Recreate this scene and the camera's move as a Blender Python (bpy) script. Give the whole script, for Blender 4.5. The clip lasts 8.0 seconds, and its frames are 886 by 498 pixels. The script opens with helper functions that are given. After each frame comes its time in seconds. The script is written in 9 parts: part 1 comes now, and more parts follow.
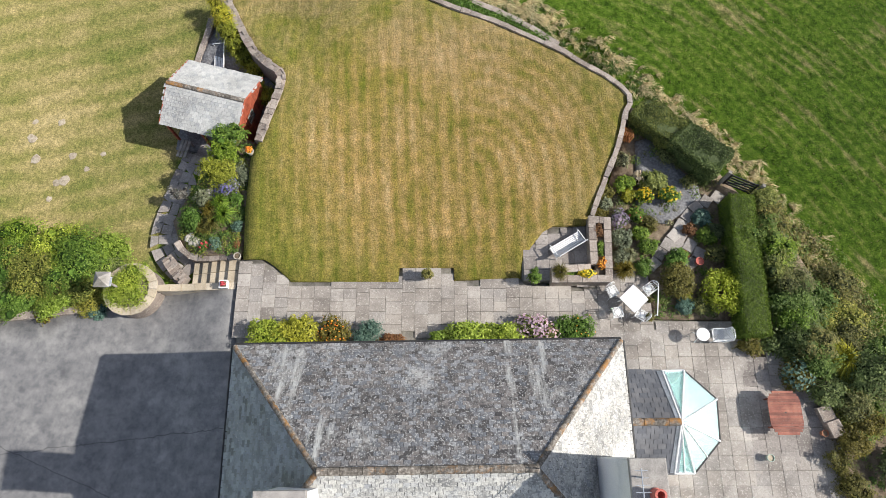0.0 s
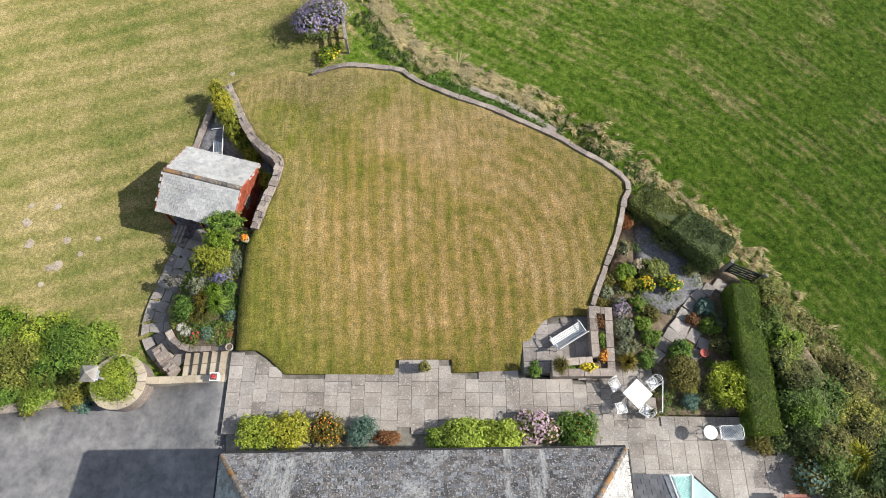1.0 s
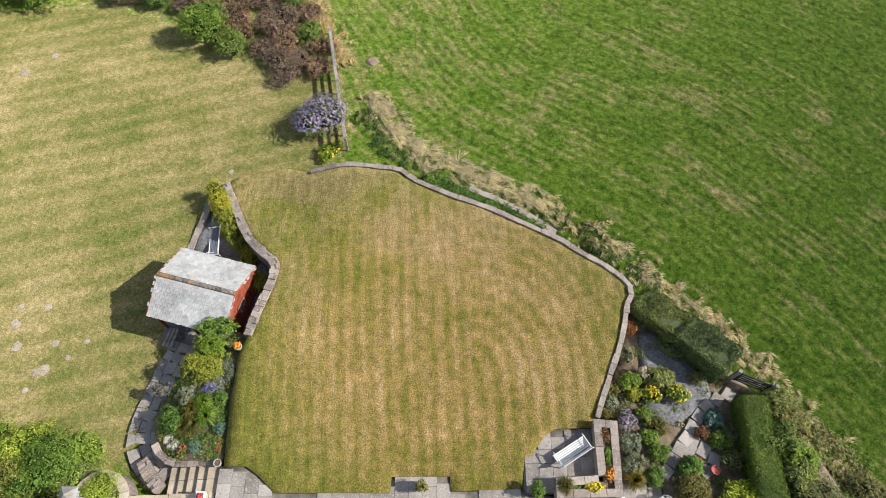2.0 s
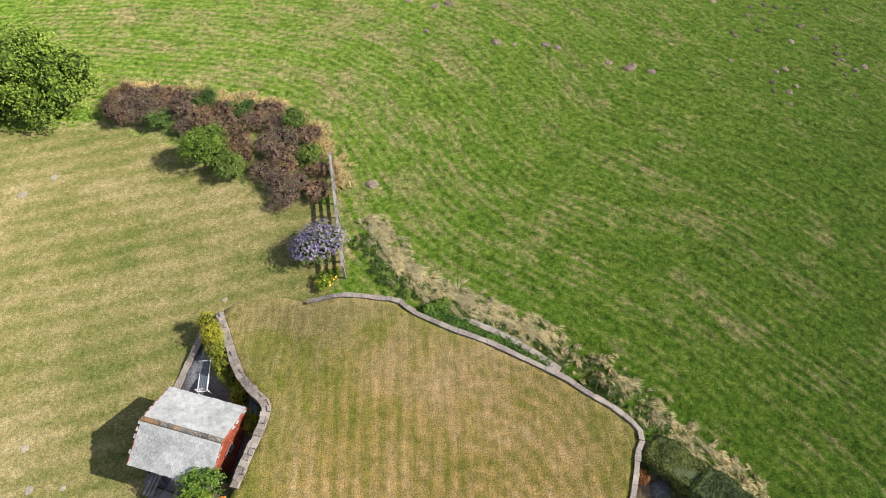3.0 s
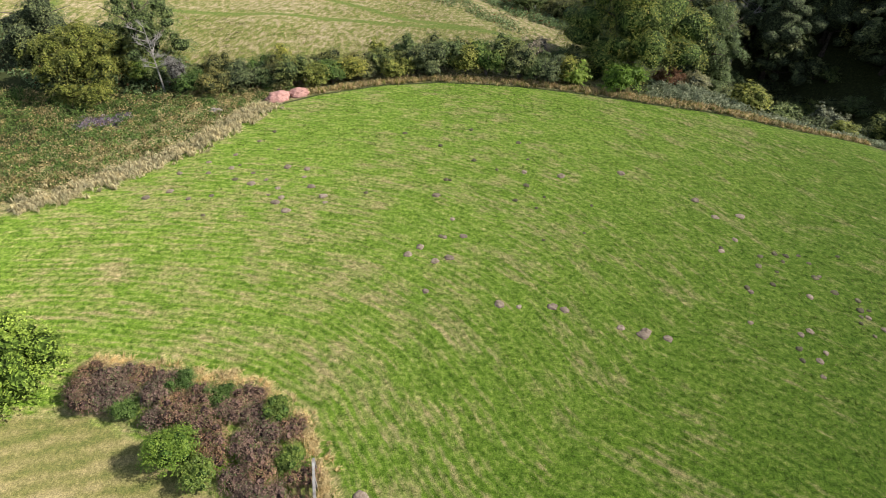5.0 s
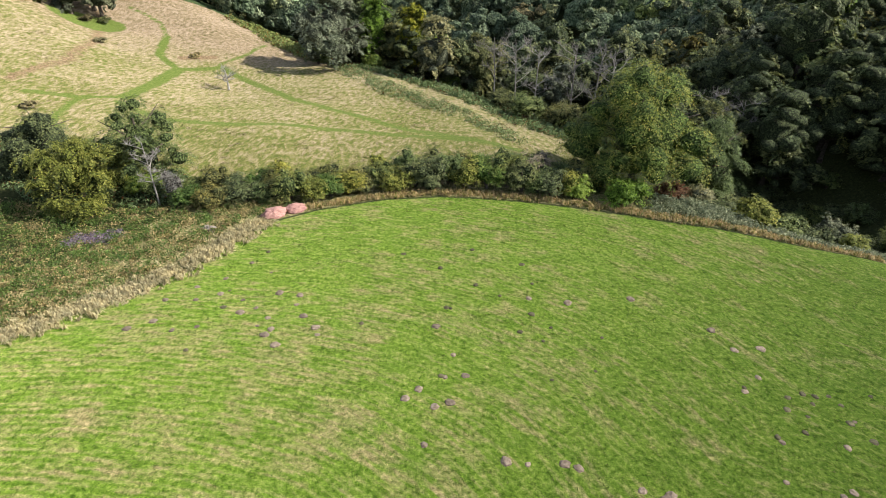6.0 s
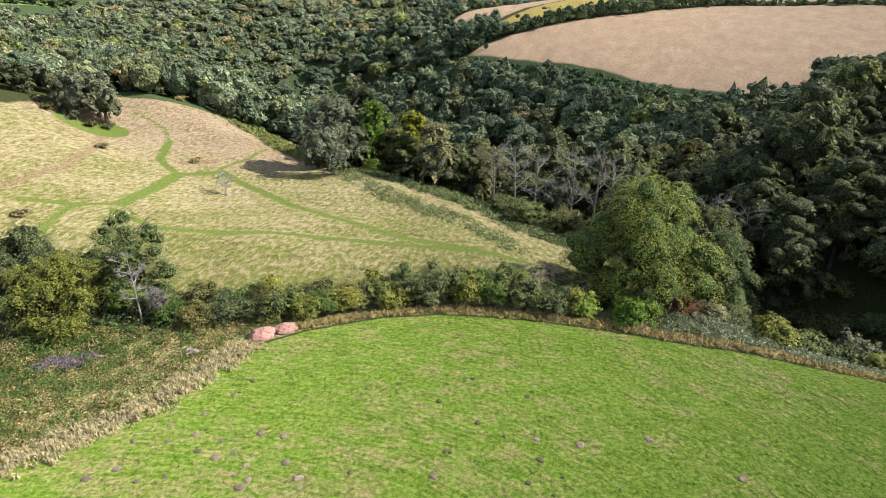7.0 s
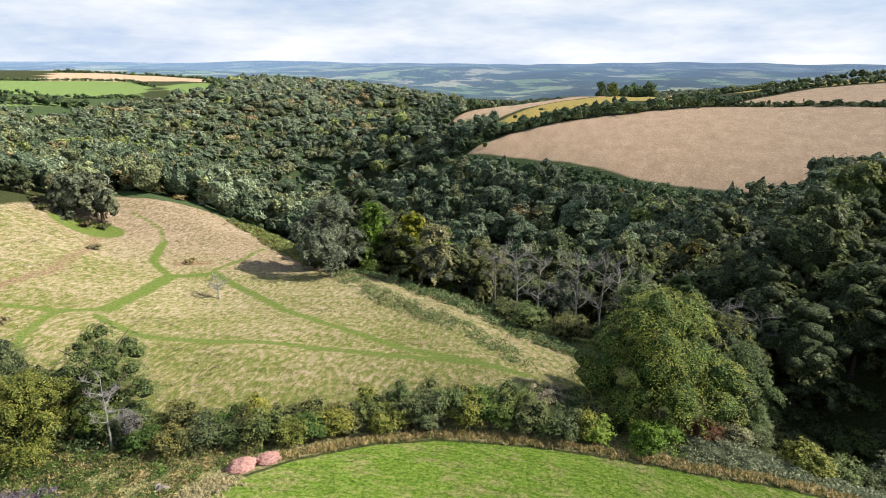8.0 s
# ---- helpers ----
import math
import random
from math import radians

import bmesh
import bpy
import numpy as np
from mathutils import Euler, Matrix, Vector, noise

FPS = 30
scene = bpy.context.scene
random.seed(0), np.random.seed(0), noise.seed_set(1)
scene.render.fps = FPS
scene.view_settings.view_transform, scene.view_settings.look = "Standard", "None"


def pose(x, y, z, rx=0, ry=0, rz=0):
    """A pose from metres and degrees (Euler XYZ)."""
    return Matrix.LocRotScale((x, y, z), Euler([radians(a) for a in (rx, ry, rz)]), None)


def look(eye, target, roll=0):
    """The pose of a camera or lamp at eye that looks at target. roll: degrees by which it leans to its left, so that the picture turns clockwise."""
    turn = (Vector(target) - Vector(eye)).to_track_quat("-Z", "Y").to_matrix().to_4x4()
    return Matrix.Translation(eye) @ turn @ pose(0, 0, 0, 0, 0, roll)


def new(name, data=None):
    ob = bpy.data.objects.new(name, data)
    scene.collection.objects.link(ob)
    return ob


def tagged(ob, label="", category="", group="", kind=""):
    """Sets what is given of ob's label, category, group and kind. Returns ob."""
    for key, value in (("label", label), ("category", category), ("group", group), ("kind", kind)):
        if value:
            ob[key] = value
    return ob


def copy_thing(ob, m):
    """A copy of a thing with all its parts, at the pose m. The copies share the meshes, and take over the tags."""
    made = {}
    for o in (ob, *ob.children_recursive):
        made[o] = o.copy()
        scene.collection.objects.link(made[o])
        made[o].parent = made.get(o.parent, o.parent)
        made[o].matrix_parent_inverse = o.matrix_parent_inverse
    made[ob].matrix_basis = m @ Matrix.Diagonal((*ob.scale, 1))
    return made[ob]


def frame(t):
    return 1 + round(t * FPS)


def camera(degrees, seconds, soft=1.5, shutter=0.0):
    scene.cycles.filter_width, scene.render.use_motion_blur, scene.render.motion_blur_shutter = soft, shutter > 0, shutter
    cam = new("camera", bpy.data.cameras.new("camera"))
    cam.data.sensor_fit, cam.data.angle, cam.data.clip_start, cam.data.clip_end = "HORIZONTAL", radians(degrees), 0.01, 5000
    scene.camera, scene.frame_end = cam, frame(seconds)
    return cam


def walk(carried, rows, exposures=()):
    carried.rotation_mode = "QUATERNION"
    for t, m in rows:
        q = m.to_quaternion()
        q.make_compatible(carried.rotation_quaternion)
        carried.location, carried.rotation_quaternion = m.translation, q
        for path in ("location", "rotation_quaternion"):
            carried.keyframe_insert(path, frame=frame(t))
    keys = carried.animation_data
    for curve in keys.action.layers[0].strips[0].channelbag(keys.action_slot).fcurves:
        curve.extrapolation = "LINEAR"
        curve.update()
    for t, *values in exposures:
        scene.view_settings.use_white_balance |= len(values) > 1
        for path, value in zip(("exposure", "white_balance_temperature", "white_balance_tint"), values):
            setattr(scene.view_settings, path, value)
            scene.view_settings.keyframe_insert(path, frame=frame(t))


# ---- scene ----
cam = camera(71.9, 8.0, soft=0.7)
METRES, EYE, TILT, LEAN, TURN = 30.0, 25.714, -72.2, 0.0, 0.0
ROWS = [
    (0.0, 0.0, 0.0, 0.0, 0.0, 0.0, -0.0),
    (0.5, 0.0019, 0.0064, 0.0251, 0.02, 2.23, -0.01),
    (1.0, 0.0038, 0.0144, 0.0574, 0.02, 4.71, -0.04),
    (1.5, 0.0067, 0.021, 0.0923, 0.09, 7.05, -0.06),
    (3.0, 0.0043, 0.0326, 0.2364, -0.08, 16.52, -0.0),
    (3.5, 0.002, 0.0364, 0.2997, -0.14, 19.89, 0.04),
    (4.0, 0.0036, 0.0391, 0.3757, -0.06, 23.53, 0.06),
    (4.5, 0.0045, 0.0424, 0.4465, -0.06, 27.07, 0.04),
    (6.0, 0.0021, 0.0558, 0.6785, -0.12, 38.7, 0.03),
    (6.5, 0.0026, 0.0628, 0.755, -0.15, 42.65, 0.04),
    (7.0, 0.0046, 0.0713, 0.8388, -0.17, 47.0, 0.02),
    (7.5, 0.0062, 0.0806, 0.9152, -0.18, 51.02, 0.01),
    (8.0, 0.0069, 0.0891, 0.9942, -0.2, 55.41, 0.01),
]
walk(cam, [(t, pose(0, 0, EYE, TILT, LEAN, TURN) @ pose(METRES * x, METRES * y, METRES * z, 90 + pitch, roll, yaw)) for t, x, y, z, yaw, pitch, roll in ROWS],
     exposures=[(0.0, 0.3), (4.0, 0.3), (6.0, 0.45), (7.5, 0.55), (8.0, 0.38)])

# ---- light ----
SUN_UP, SUN_TURN = radians(38.5), radians(93.6)   # the sun stands low over the +x side
world = bpy.data.worlds.new("sky")
scene.world = world
world.use_nodes = True
wn, wl = world.node_tree.nodes, world.node_tree.links
wn.clear()
sky = wn.new("ShaderNodeTexSky")
sky.sky_type, sky.sun_disc = "NISHITA", False
sky.sun_elevation, sky.sun_rotation = SUN_UP, SUN_TURN
sky.air_density, sky.dust_density, sky.ozone_density = 1.0, 1.6, 1.2
w_co = wn.new("ShaderNodeTexCoord")
w_map = wn.new("ShaderNodeMapping")
w_map.inputs["Scale"].default_value = (1.6, 1.6, 7.0)
w_map.inputs["Location"].default_value = (0.3, 0.1, 0.35)
w_noise = wn.new("ShaderNodeTexNoise")
w_noise.inputs["Scale"].default_value, w_noise.inputs["Detail"].default_value = 2.2, 7.0
w_noise.inputs["Roughness"].default_value = 0.58
w_ramp = wn.new("ShaderNodeValToRGB")
w_ramp.color_ramp.elements[0].position, w_ramp.color_ramp.elements[1].position = 0.36, 0.66
w_ramp.color_ramp.elements[0].color, w_ramp.color_ramp.elements[1].color = (4.9, 6.1, 8.3, 1), (9.5, 9.7, 10.0, 1)
w_mix = wn.new("ShaderNodeMixRGB")
w_bg = wn.new("ShaderNodeBackground")
w_bg.inputs["Strength"].default_value = 0.088
w_out = wn.new("ShaderNodeOutputWorld")
wl.new(w_co.outputs["Generated"], w_map.inputs["Vector"])
wl.new(w_map.outputs["Vector"], w_noise.inputs["Vector"])
wl.new(w_noise.outputs["Fac"], w_ramp.inputs["Fac"])
# haze and thin cloud lie thickest towards the horizon
w_sep = wn.new("ShaderNodeSeparateXYZ")
wl.new(w_co.outputs["Generated"], w_sep.inputs[0])
w_low = wn.new("ShaderNodeMapRange")
w_low.inputs["From Min"].default_value, w_low.inputs["From Max"].default_value = 0.0, 0.6
w_low.inputs["To Min"].default_value, w_low.inputs["To Max"].default_value = 0.95, 0.2
wl.new(w_sep.outputs[2], w_low.inputs["Value"])
wl.new(w_low.outputs[0], w_mix.inputs[0])
wl.new(w_ramp.outputs["Color"], w_mix.inputs[2])
wl.new(sky.outputs["Color"], w_mix.inputs[1])
wl.new(w_mix.outputs["Color"], w_bg.inputs["Color"])
wl.new(w_bg.outputs["Background"], w_out.inputs["Surface"])

sun_data = bpy.data.lights.new("sun", "SUN")
sun_data.energy, sun_data.angle, sun_data.color = 5.0, radians(0.5), (1.0, 0.95, 0.87)
SUN_DIR = Vector((math.cos(SUN_UP), -0.05, math.sin(SUN_UP)))
sun = new("sun", sun_data)
sun.matrix_world = look(SUN_DIR * 60, (0, 0, 0))

# ---- materials ----
def shader(name):
    m = bpy.data.materials.new(name)
    m.use_nodes = True
    nt = m.node_tree
    b = nt.nodes["Principled BSDF"]
    return m, nt.nodes, nt.links, b


def ramp(nodes, links, fac, stops):
    r = nodes.new("ShaderNodeValToRGB")
    e = r.color_ramp.elements
    while len(e) < len(stops):
        e.new(0.5)
    for el, (p, c) in zip(e, stops):
        el.position, el.color = p, (*c, 1)
    links.new(fac, r.inputs["Fac"])
    return r.outputs["Color"]


def noise_tex(nodes, links, vec, scale, detail=4.0, rough=0.55, distortion=0.0):
    n = nodes.new("ShaderNodeTexNoise")
    n.inputs["Scale"].default_value, n.inputs["Detail"].default_value = scale, detail
    n.inputs["Roughness"].default_value, n.inputs["Distortion"].default_value = rough, distortion
    links.new(vec, n.inputs["Vector"])
    return n.outputs["Fac"]


def mixc(nodes, links, fac, a, b, mode="MIX"):
    n = nodes.new("ShaderNodeMixRGB")
    n.blend_type = mode
    for sock, v in zip(n.inputs, (fac, a, b)):
        if isinstance(v, (int, float)):
            sock.default_value = v
        elif isinstance(v, tuple):
            sock.default_value = (*v, 1)
        else:
            links.new(v, sock)
    return n.outputs["Color"]


def mathn(nodes, links, op, a, b=0.0, c=0.0):
    n = nodes.new("ShaderNodeMath")
    n.operation = op
    for sock, v in zip(n.inputs, (a, b, c)):
        if isinstance(v, (int, float)):
            sock.default_value = v
        else:
            links.new(v, sock)
    return n.outputs[0]


def stretched(nodes, links, vec, scale, turn=0.0):
    """Coordinates turned in plan by turn degrees, then stretched."""
    if turn:
        r = nodes.new("ShaderNodeMapping")
        r.inputs["Rotation"].default_value = (0, 0, math.radians(turn))
        links.new(vec, r.inputs["Vector"])
        vec = r.outputs[0]
    n = nodes.new("ShaderNodeMapping")
    n.inputs["Scale"].default_value = scale
    links.new(vec, n.inputs["Vector"])
    return n.outputs[0]


def bump(nodes, links, b, height, strength=0.4, distance=0.02):
    n = nodes.new("ShaderNodeBump")
    n.inputs["Strength"].default_value, n.inputs["Distance"].default_value = strength, distance
    links.new(height, n.inputs["Height"])
    links.new(n.outputs["Normal"], b.inputs["Normal"])


def surface(name, dark, mid, light, scale=3.0, fine=40.0, rough=0.85, relief=0.3, depth=0.01, vary=0.25, metal=0.0, spec=0.3, stain=None, stain_scale=0.8):
    """A worn surface: three tones at a coarse scale, a fine grain, a shift from object to object, and stains."""
    m, nd, lk, b = shader(name)
    co = nd.new("ShaderNodeNewGeometry").outputs["Position"]
    a = noise_tex(nd, lk, co, scale, 5, 0.6)
    f = noise_tex(nd, lk, co, fine, 3, 0.6)
    col = ramp(nd, lk, a, [(0.3, dark), (0.5, mid), (0.72, light)])
    col = mixc(nd, lk, 0.55, col, ramp(nd, lk, f, [(0.3, (0.55, 0.55, 0.55)), (0.7, (1.35, 1.35, 1.35))]), "MULTIPLY")
    if vary:
        r = nd.new("ShaderNodeObjectInfo").outputs["Random"]
        k = mathn(nd, lk, "MULTIPLY_ADD", r, vary * 2, 1 - vary)
        cb = nd.new("ShaderNodeCombineColor")
        for s in cb.inputs[:3]:
            lk.new(k, s)
        col = mixc(nd, lk, 1.0, col, cb.outputs[0], "MULTIPLY")
    if stain:
        s = noise_tex(nd, lk, co, stain_scale, 7, 0.68)
        col = mixc(nd, lk, ramp(nd, lk, s, [(0.5, (0, 0, 0)), (0.66, (0.85, 0.85, 0.85))]), col, stain)
    lk.new(col, b.inputs["Base Color"])
    b.inputs["Roughness"].default_value, b.inputs["Metallic"].default_value = rough, metal
    b.inputs["Specular IOR Level"].default_value = spec
    bump(nd, lk, b, f, relief, depth)
    return m


LEAF_TONES = {}


def leaves(name, dark, mid, light, accent=None, accent_share=0.0, glow=0.22, rough=0.55, warm=1.0):
    """Leaf blades: a tone for each blade, a shift from plant to plant, light coming through."""
    m, nd, lk, b = shader(name)
    dark, mid, light = ((r * warm, g, b_ * 1.08) for r, g, b_ in (dark, mid, light))
    LEAF_TONES[m.name] = (dark, mid, light)
    geo = nd.new("ShaderNodeNewGeometry")
    isl = geo.outputs["Random Per Island"]
    stops = [(0.0, dark), (0.45, mid), (0.95 - accent_share, light)]
    if accent:
        stops += [(0.96 - accent_share, accent), (1.0, accent)]
    col = ramp(nd, lk, isl, stops)
    big = noise_tex(nd, lk, geo.outputs["Position"], 0.9, 3, 0.6)
    col = mixc(nd, lk, 1.0, col, ramp(nd, lk, big, [(0.3, (0.62, 0.64, 0.6)), (0.7, (1.3, 1.25, 1.1))]), "MULTIPLY")
    rnd = nd.new("ShaderNodeObjectInfo").outputs["Random"]
    col = mixc(nd, lk, 1.0, col, ramp(nd, lk, rnd, [(0.0, (0.8, 0.86, 0.9)), (0.5, (1, 1, 1)), (1.0, (1.28, 1.12, 0.85))]), "MULTIPLY")
    lk.new(col, b.inputs["Base Color"])
    b.inputs["Roughness"].default_value = rough
    b.inputs["Specular IOR Level"].default_value = 0.25
    if glow:
        tr = nd.new("ShaderNodeBsdfTranslucent")
        lk.new(col, tr.inputs["Color"])
        mx = nd.new("ShaderNodeMixShader")
        mx.inputs[0].default_value = glow
        lk.new(b.outputs[0], mx.inputs[1])
        lk.new(tr.outputs[0], mx.inputs[2])
        lk.new(mx.outputs[0], nd["Material Output"].inputs["Surface"])
    return m


M_LEAF = leaves("leaf_mid", (0.065, 0.105, 0.034), (0.13, 0.195, 0.06), (0.215, 0.29, 0.1), warm=1.13)
M_DARK = leaves("leaf_dark", (0.056, 0.082, 0.034), (0.115, 0.162, 0.065), (0.21, 0.265, 0.105), warm=1.13)
M_OAK = leaves("leaf_oak", (0.075, 0.098, 0.034), (0.15, 0.18, 0.06), (0.25, 0.27, 0.1), warm=1.13)
M_YELLOW = leaves("leaf_yellow", (0.1, 0.12, 0.01), (0.22, 0.24, 0.02), (0.36, 0.36, 0.04))
M_LIME = leaves("leaf_lime", (0.06, 0.12, 0.01), (0.14, 0.23, 0.02), (0.25, 0.36, 0.05))
M_GREY = leaves("leaf_grey", (0.1, 0.115, 0.066), (0.2, 0.22, 0.13), (0.32, 0.345, 0.22))
M_AUTUMN = leaves("leaf_autumn", (0.06, 0.05, 0.01), (0.13, 0.12, 0.02), (0.25, 0.2, 0.04))
M_BRAMBLE = leaves("leaf_bramble", (0.11, 0.068, 0.05), (0.23, 0.145, 0.108), (0.4, 0.28, 0.21), accent=(0.12, 0.17, 0.06), accent_share=0.14, glow=0.15)
M_BRIGHT = leaves("leaf_bright", (0.13, 0.2, 0.02), (0.27, 0.37, 0.045), (0.42, 0.52, 0.1))
M_YELLOWING = leaves("leaf_yellowing", (0.09, 0.125, 0.022), (0.21, 0.26, 0.045), (0.37, 0.4, 0.09), warm=1.13)
M_CLIPPED = leaves("leaf_clipped", (0.1, 0.16, 0.018), (0.165, 0.24, 0.03), (0.24, 0.32, 0.055))
M_DRY = leaves("dry_grass", (0.4, 0.33, 0.17), (0.58, 0.48, 0.26), (0.74, 0.64, 0.39), glow=0.2, rough=0.8)
M_BRACKEN = leaves("bracken", (0.085, 0.135, 0.05), (0.19, 0.265, 0.1), (0.32, 0.395, 0.18), accent=(0.22, 0.1, 0.04), accent_share=0.06)
M_FERN_GREY = leaves("bracken_grey", (0.09, 0.13, 0.085), (0.19, 0.24, 0.165), (0.33, 0.38, 0.27))
M_HEATHER = leaves("heather", (0.12, 0.08, 0.11), (0.26, 0.18, 0.24), (0.42, 0.34, 0.4), glow=0.1)
M_FRESH0 = leaves("leaf_fresh", (0.06, 0.115, 0.02), (0.12, 0.19, 0.04), (0.2, 0.28, 0.07))
M_SCRUB0 = leaves("scrub_leaf", (0.08, 0.07, 0.03), (0.16, 0.14, 0.06), (0.3, 0.24, 0.13), glow=0.15)
M_GREYTWIG = leaves("grey_twig", (0.12, 0.11, 0.09), (0.22, 0.205, 0.17), (0.34, 0.32, 0.28), glow=0.05)
M_BARK = surface("bark", (0.05, 0.04, 0.03), (0.1, 0.08, 0.06), (0.19, 0.16, 0.13), 3, 25, 0.95, 0.7, 0.03)
M_ASHWOOD = surface("dead_ash_wood", (0.12, 0.11, 0.1), (0.22, 0.205, 0.185), (0.34, 0.32, 0.29), 3, 25, 0.9, 0.4, 0.02)
M_DEADWOOD = surface("dead_wood", (0.25, 0.22, 0.19), (0.4, 0.37, 0.33), (0.55, 0.52, 0.48), 3, 25, 0.9, 0.4, 0.02)

# ---- the lie of the land ----
# heights of the valley, hills and knoll (metres east, north, up), at guessed distances to fit the camera's view
SPOTS_NEAR = [(-26, 100, -4.2), (6, 98, -4.4), (-22, 140, -8), (-43, 119, -6), (-41, 134, -8), (-7, 121, -7), (-77, 158, 0), (-69, 179, -1),
              (-89, 150, 5), (57, 106, -22), (34, 191, -35), (-18, 264, -37), (-74, 236, -16), (68, 128, -11), (-120, 100, 0), (110, 90, -6),
              (-15, 150, -10.3), (-4, 142, -10.3), (5, 133, -10.3), (12, 123, -10.2), (20, 116, -10.5)]
SPOTS_FAR = [(-53, 345, -42), (-1, 629, -46), (87, 1025, -30), (-109, 276, -11), (-160, 271, 0), (-168, 414, 2), (-106, 559, -2), (-55, 777, -6),
             (-218, 364, 11), (-224, 499, 13), (-274, 607, 19), (-405, 719, 24), (11, 329, -10), (59, 267, -7), (101, 219, -6), (161, 395, 10),
             (220, 339, 12), (-1, 429, -1), (93, 500, 5), (390, 586, 23), (300, 200, 4)]


def rbf_space(p):
    """Bearing and log distance from the garden's edge, in which the spot heights are spread evenly."""
    dx, dy = p[:, 0], p[:, 1] - 30
    d = np.sqrt(dx * dx + dy * dy) + 1e-6
    return np.stack([np.arctan2(dx, dy) * 1.3, np.log(np.maximum(d, 15))], 1)


def kernel(a, b):
    d = np.sqrt(((a[:, None] - b[None]) ** 2).sum(2) + 0.004)
    return d


NEAR_RING = [(x, y) for x, y in ((-45, 80), (-30, 85), (-15, 88), (0, 88), (15, 86), (30, 82), (45, 72), (55, 50), (-60, 60), (-60, 30))]


def poly_ground(x, y):
    u, v = x / 40, y / 40
    dip = np.exp(-((x + 18) ** 2 + (y - 10) ** 2) / 162)
    return (-0.093 - 0.148 * u + 1.285 * v - 2.234 * u * u - 1.542 * u * v - 1.18 * v * v - 0.054 * u * u * v - 0.106 * v ** 3
            + 0.674 * u * v * v - 1.43 * dip)


RING = np.array(NEAR_RING, float)
SPOTS = np.array(SPOTS_NEAR + SPOTS_FAR, float)
SPOTS = np.concatenate([SPOTS, np.column_stack([RING, poly_ground(RING[:, 0], RING[:, 1])])])
SPOT_UV = rbf_space(SPOTS)
SPOT_W = np.linalg.solve(kernel(SPOT_UV, SPOT_UV) + 0.02 * np.eye(len(SPOTS)), SPOTS[:, 2] - SPOTS[:, 2].mean())


def smooth(a, b, v):
    k = np.clip((v - a) / (b - a), 0, 1)
    return k * k * (3 - 2 * k)


def rect_mask(x, y, x0, x1, y0, y1, s):
    return smooth(x0 - s, x0 + s, x) * (1 - smooth(x1 - s, x1 + s, x)) * smooth(y0 - s, y0 + s, y) * (1 - smooth(y1 - s, y1 + s, y))


def ground(x, y):
    """Height of the open ground at plan points (arrays or numbers)."""
    x, y = np.atleast_1d(np.asarray(x, float)), np.atleast_1d(np.asarray(y, float))
    near = poly_ground(np.clip(x, -60, 60), np.clip(y, -25, 95))
    far = np.zeros_like(near)
    for i in range(0, len(x), 4000):
        p = np.column_stack([x[i:i + 4000], y[i:i + 4000]])
        far[i:i + 4000] = kernel(rbf_space(p), SPOT_UV) @ SPOT_W + SPOTS[:, 2].mean()
    ahead = smooth(-20, 40, y)
    dist = np.sqrt(x * x + (y - 30) ** 2)
    # rolling country in the distance
    hills = (-8 + 9 * np.sin(x / 430 + 1.0) * np.sin(y / 410 + 0.6) + 5 * np.sin(x / 210 + y / 330) + 3.5 * np.sin(x / 90 - y / 150) + smooth(1300, 4600, dist) * 47
             - 16 * np.exp(-((x - 60 - (y - 1000) * 0.12) / 160) ** 2) * (1 - smooth(1800, 3000, dist)))
    far = far + (hills - far) * smooth(900, 1700, dist)
    far = np.where(dist < 900, np.clip(far, -52, 26), far)
    far = far * ahead + (-2.0) * (1 - ahead)
    k = smooth(44, 62, np.sqrt((x * 0.9) ** 2 + (y - 32) ** 2))
    z = near * (1 - k) + far * k
    # made ground: house terrace, drive and shed yard
    for x0, x1, y0, y1, s, h in ((-7.0, 7.4, -30, 19.5, 0.9, -0.6), (7, 15, -20, 4.6, 0.6, -0.3), (-60, -8.0, -60, 4.4, 0.5, -1.15), (-12.7, -8.4, 3.0, 6.6, 0.35, -1.15), (-12.4, -9.0, 13.0, 18.0, 0.6, -1.22), (-14.9, -12.0, 3.5, 6.9, 0.3, -1.16)):
        m = rect_mask(x, y, x0, x1, y0, y1, s)
        z = z * (1 - m) + h * m
    return z


def gz(x, y):
    return float(ground(x, y)[0])


def lawn_z(x, y):
    """Height of the upper lawn: level with the paving at its south edge, falling to the open ground at its north-west."""
    x, y = np.atleast_1d(np.asarray(x, float)), np.atleast_1d(np.asarray(y, float))
    top = 0.13 + 1.0 * smooth(6.5, 14.5, y)
    k = smooth(15.5, 22.3, y) * smooth(4.0, 9.0, -x)
    return top * (1 - k) + (ground(x, y) + 0.06) * k

# ---- mesh helpers ----
def mesh_from(name, verts, faces, mats, index=None, smooth_faces=False):
    """A mesh from numpy arrays: verts n x 3, faces m x k."""
    me = bpy.data.meshes.new(name)
    verts, faces = np.asarray(verts, float), np.asarray(faces, int)
    k = faces.shape[1]
    me.vertices.add(len(verts))
    me.vertices.foreach_set("co", verts.ravel())
    me.loops.add(faces.size)
    me.loops.foreach_set("vertex_index", faces.ravel())
    me.polygons.add(len(faces))
    me.polygons.foreach_set("loop_start", np.arange(0, faces.size, k))
    me.polygons.foreach_set("loop_total", np.full(len(faces), k))
    for m in mats if isinstance(mats, (list, tuple)) else [mats]:
        me.materials.append(m)
    if index is not None:
        me.polygons.foreach_set("material_index", np.asarray(index, int))
    me.polygons.foreach_set("use_smooth", np.full(len(faces), smooth_faces, bool))
    me.update(calc_edges=True)
    return me


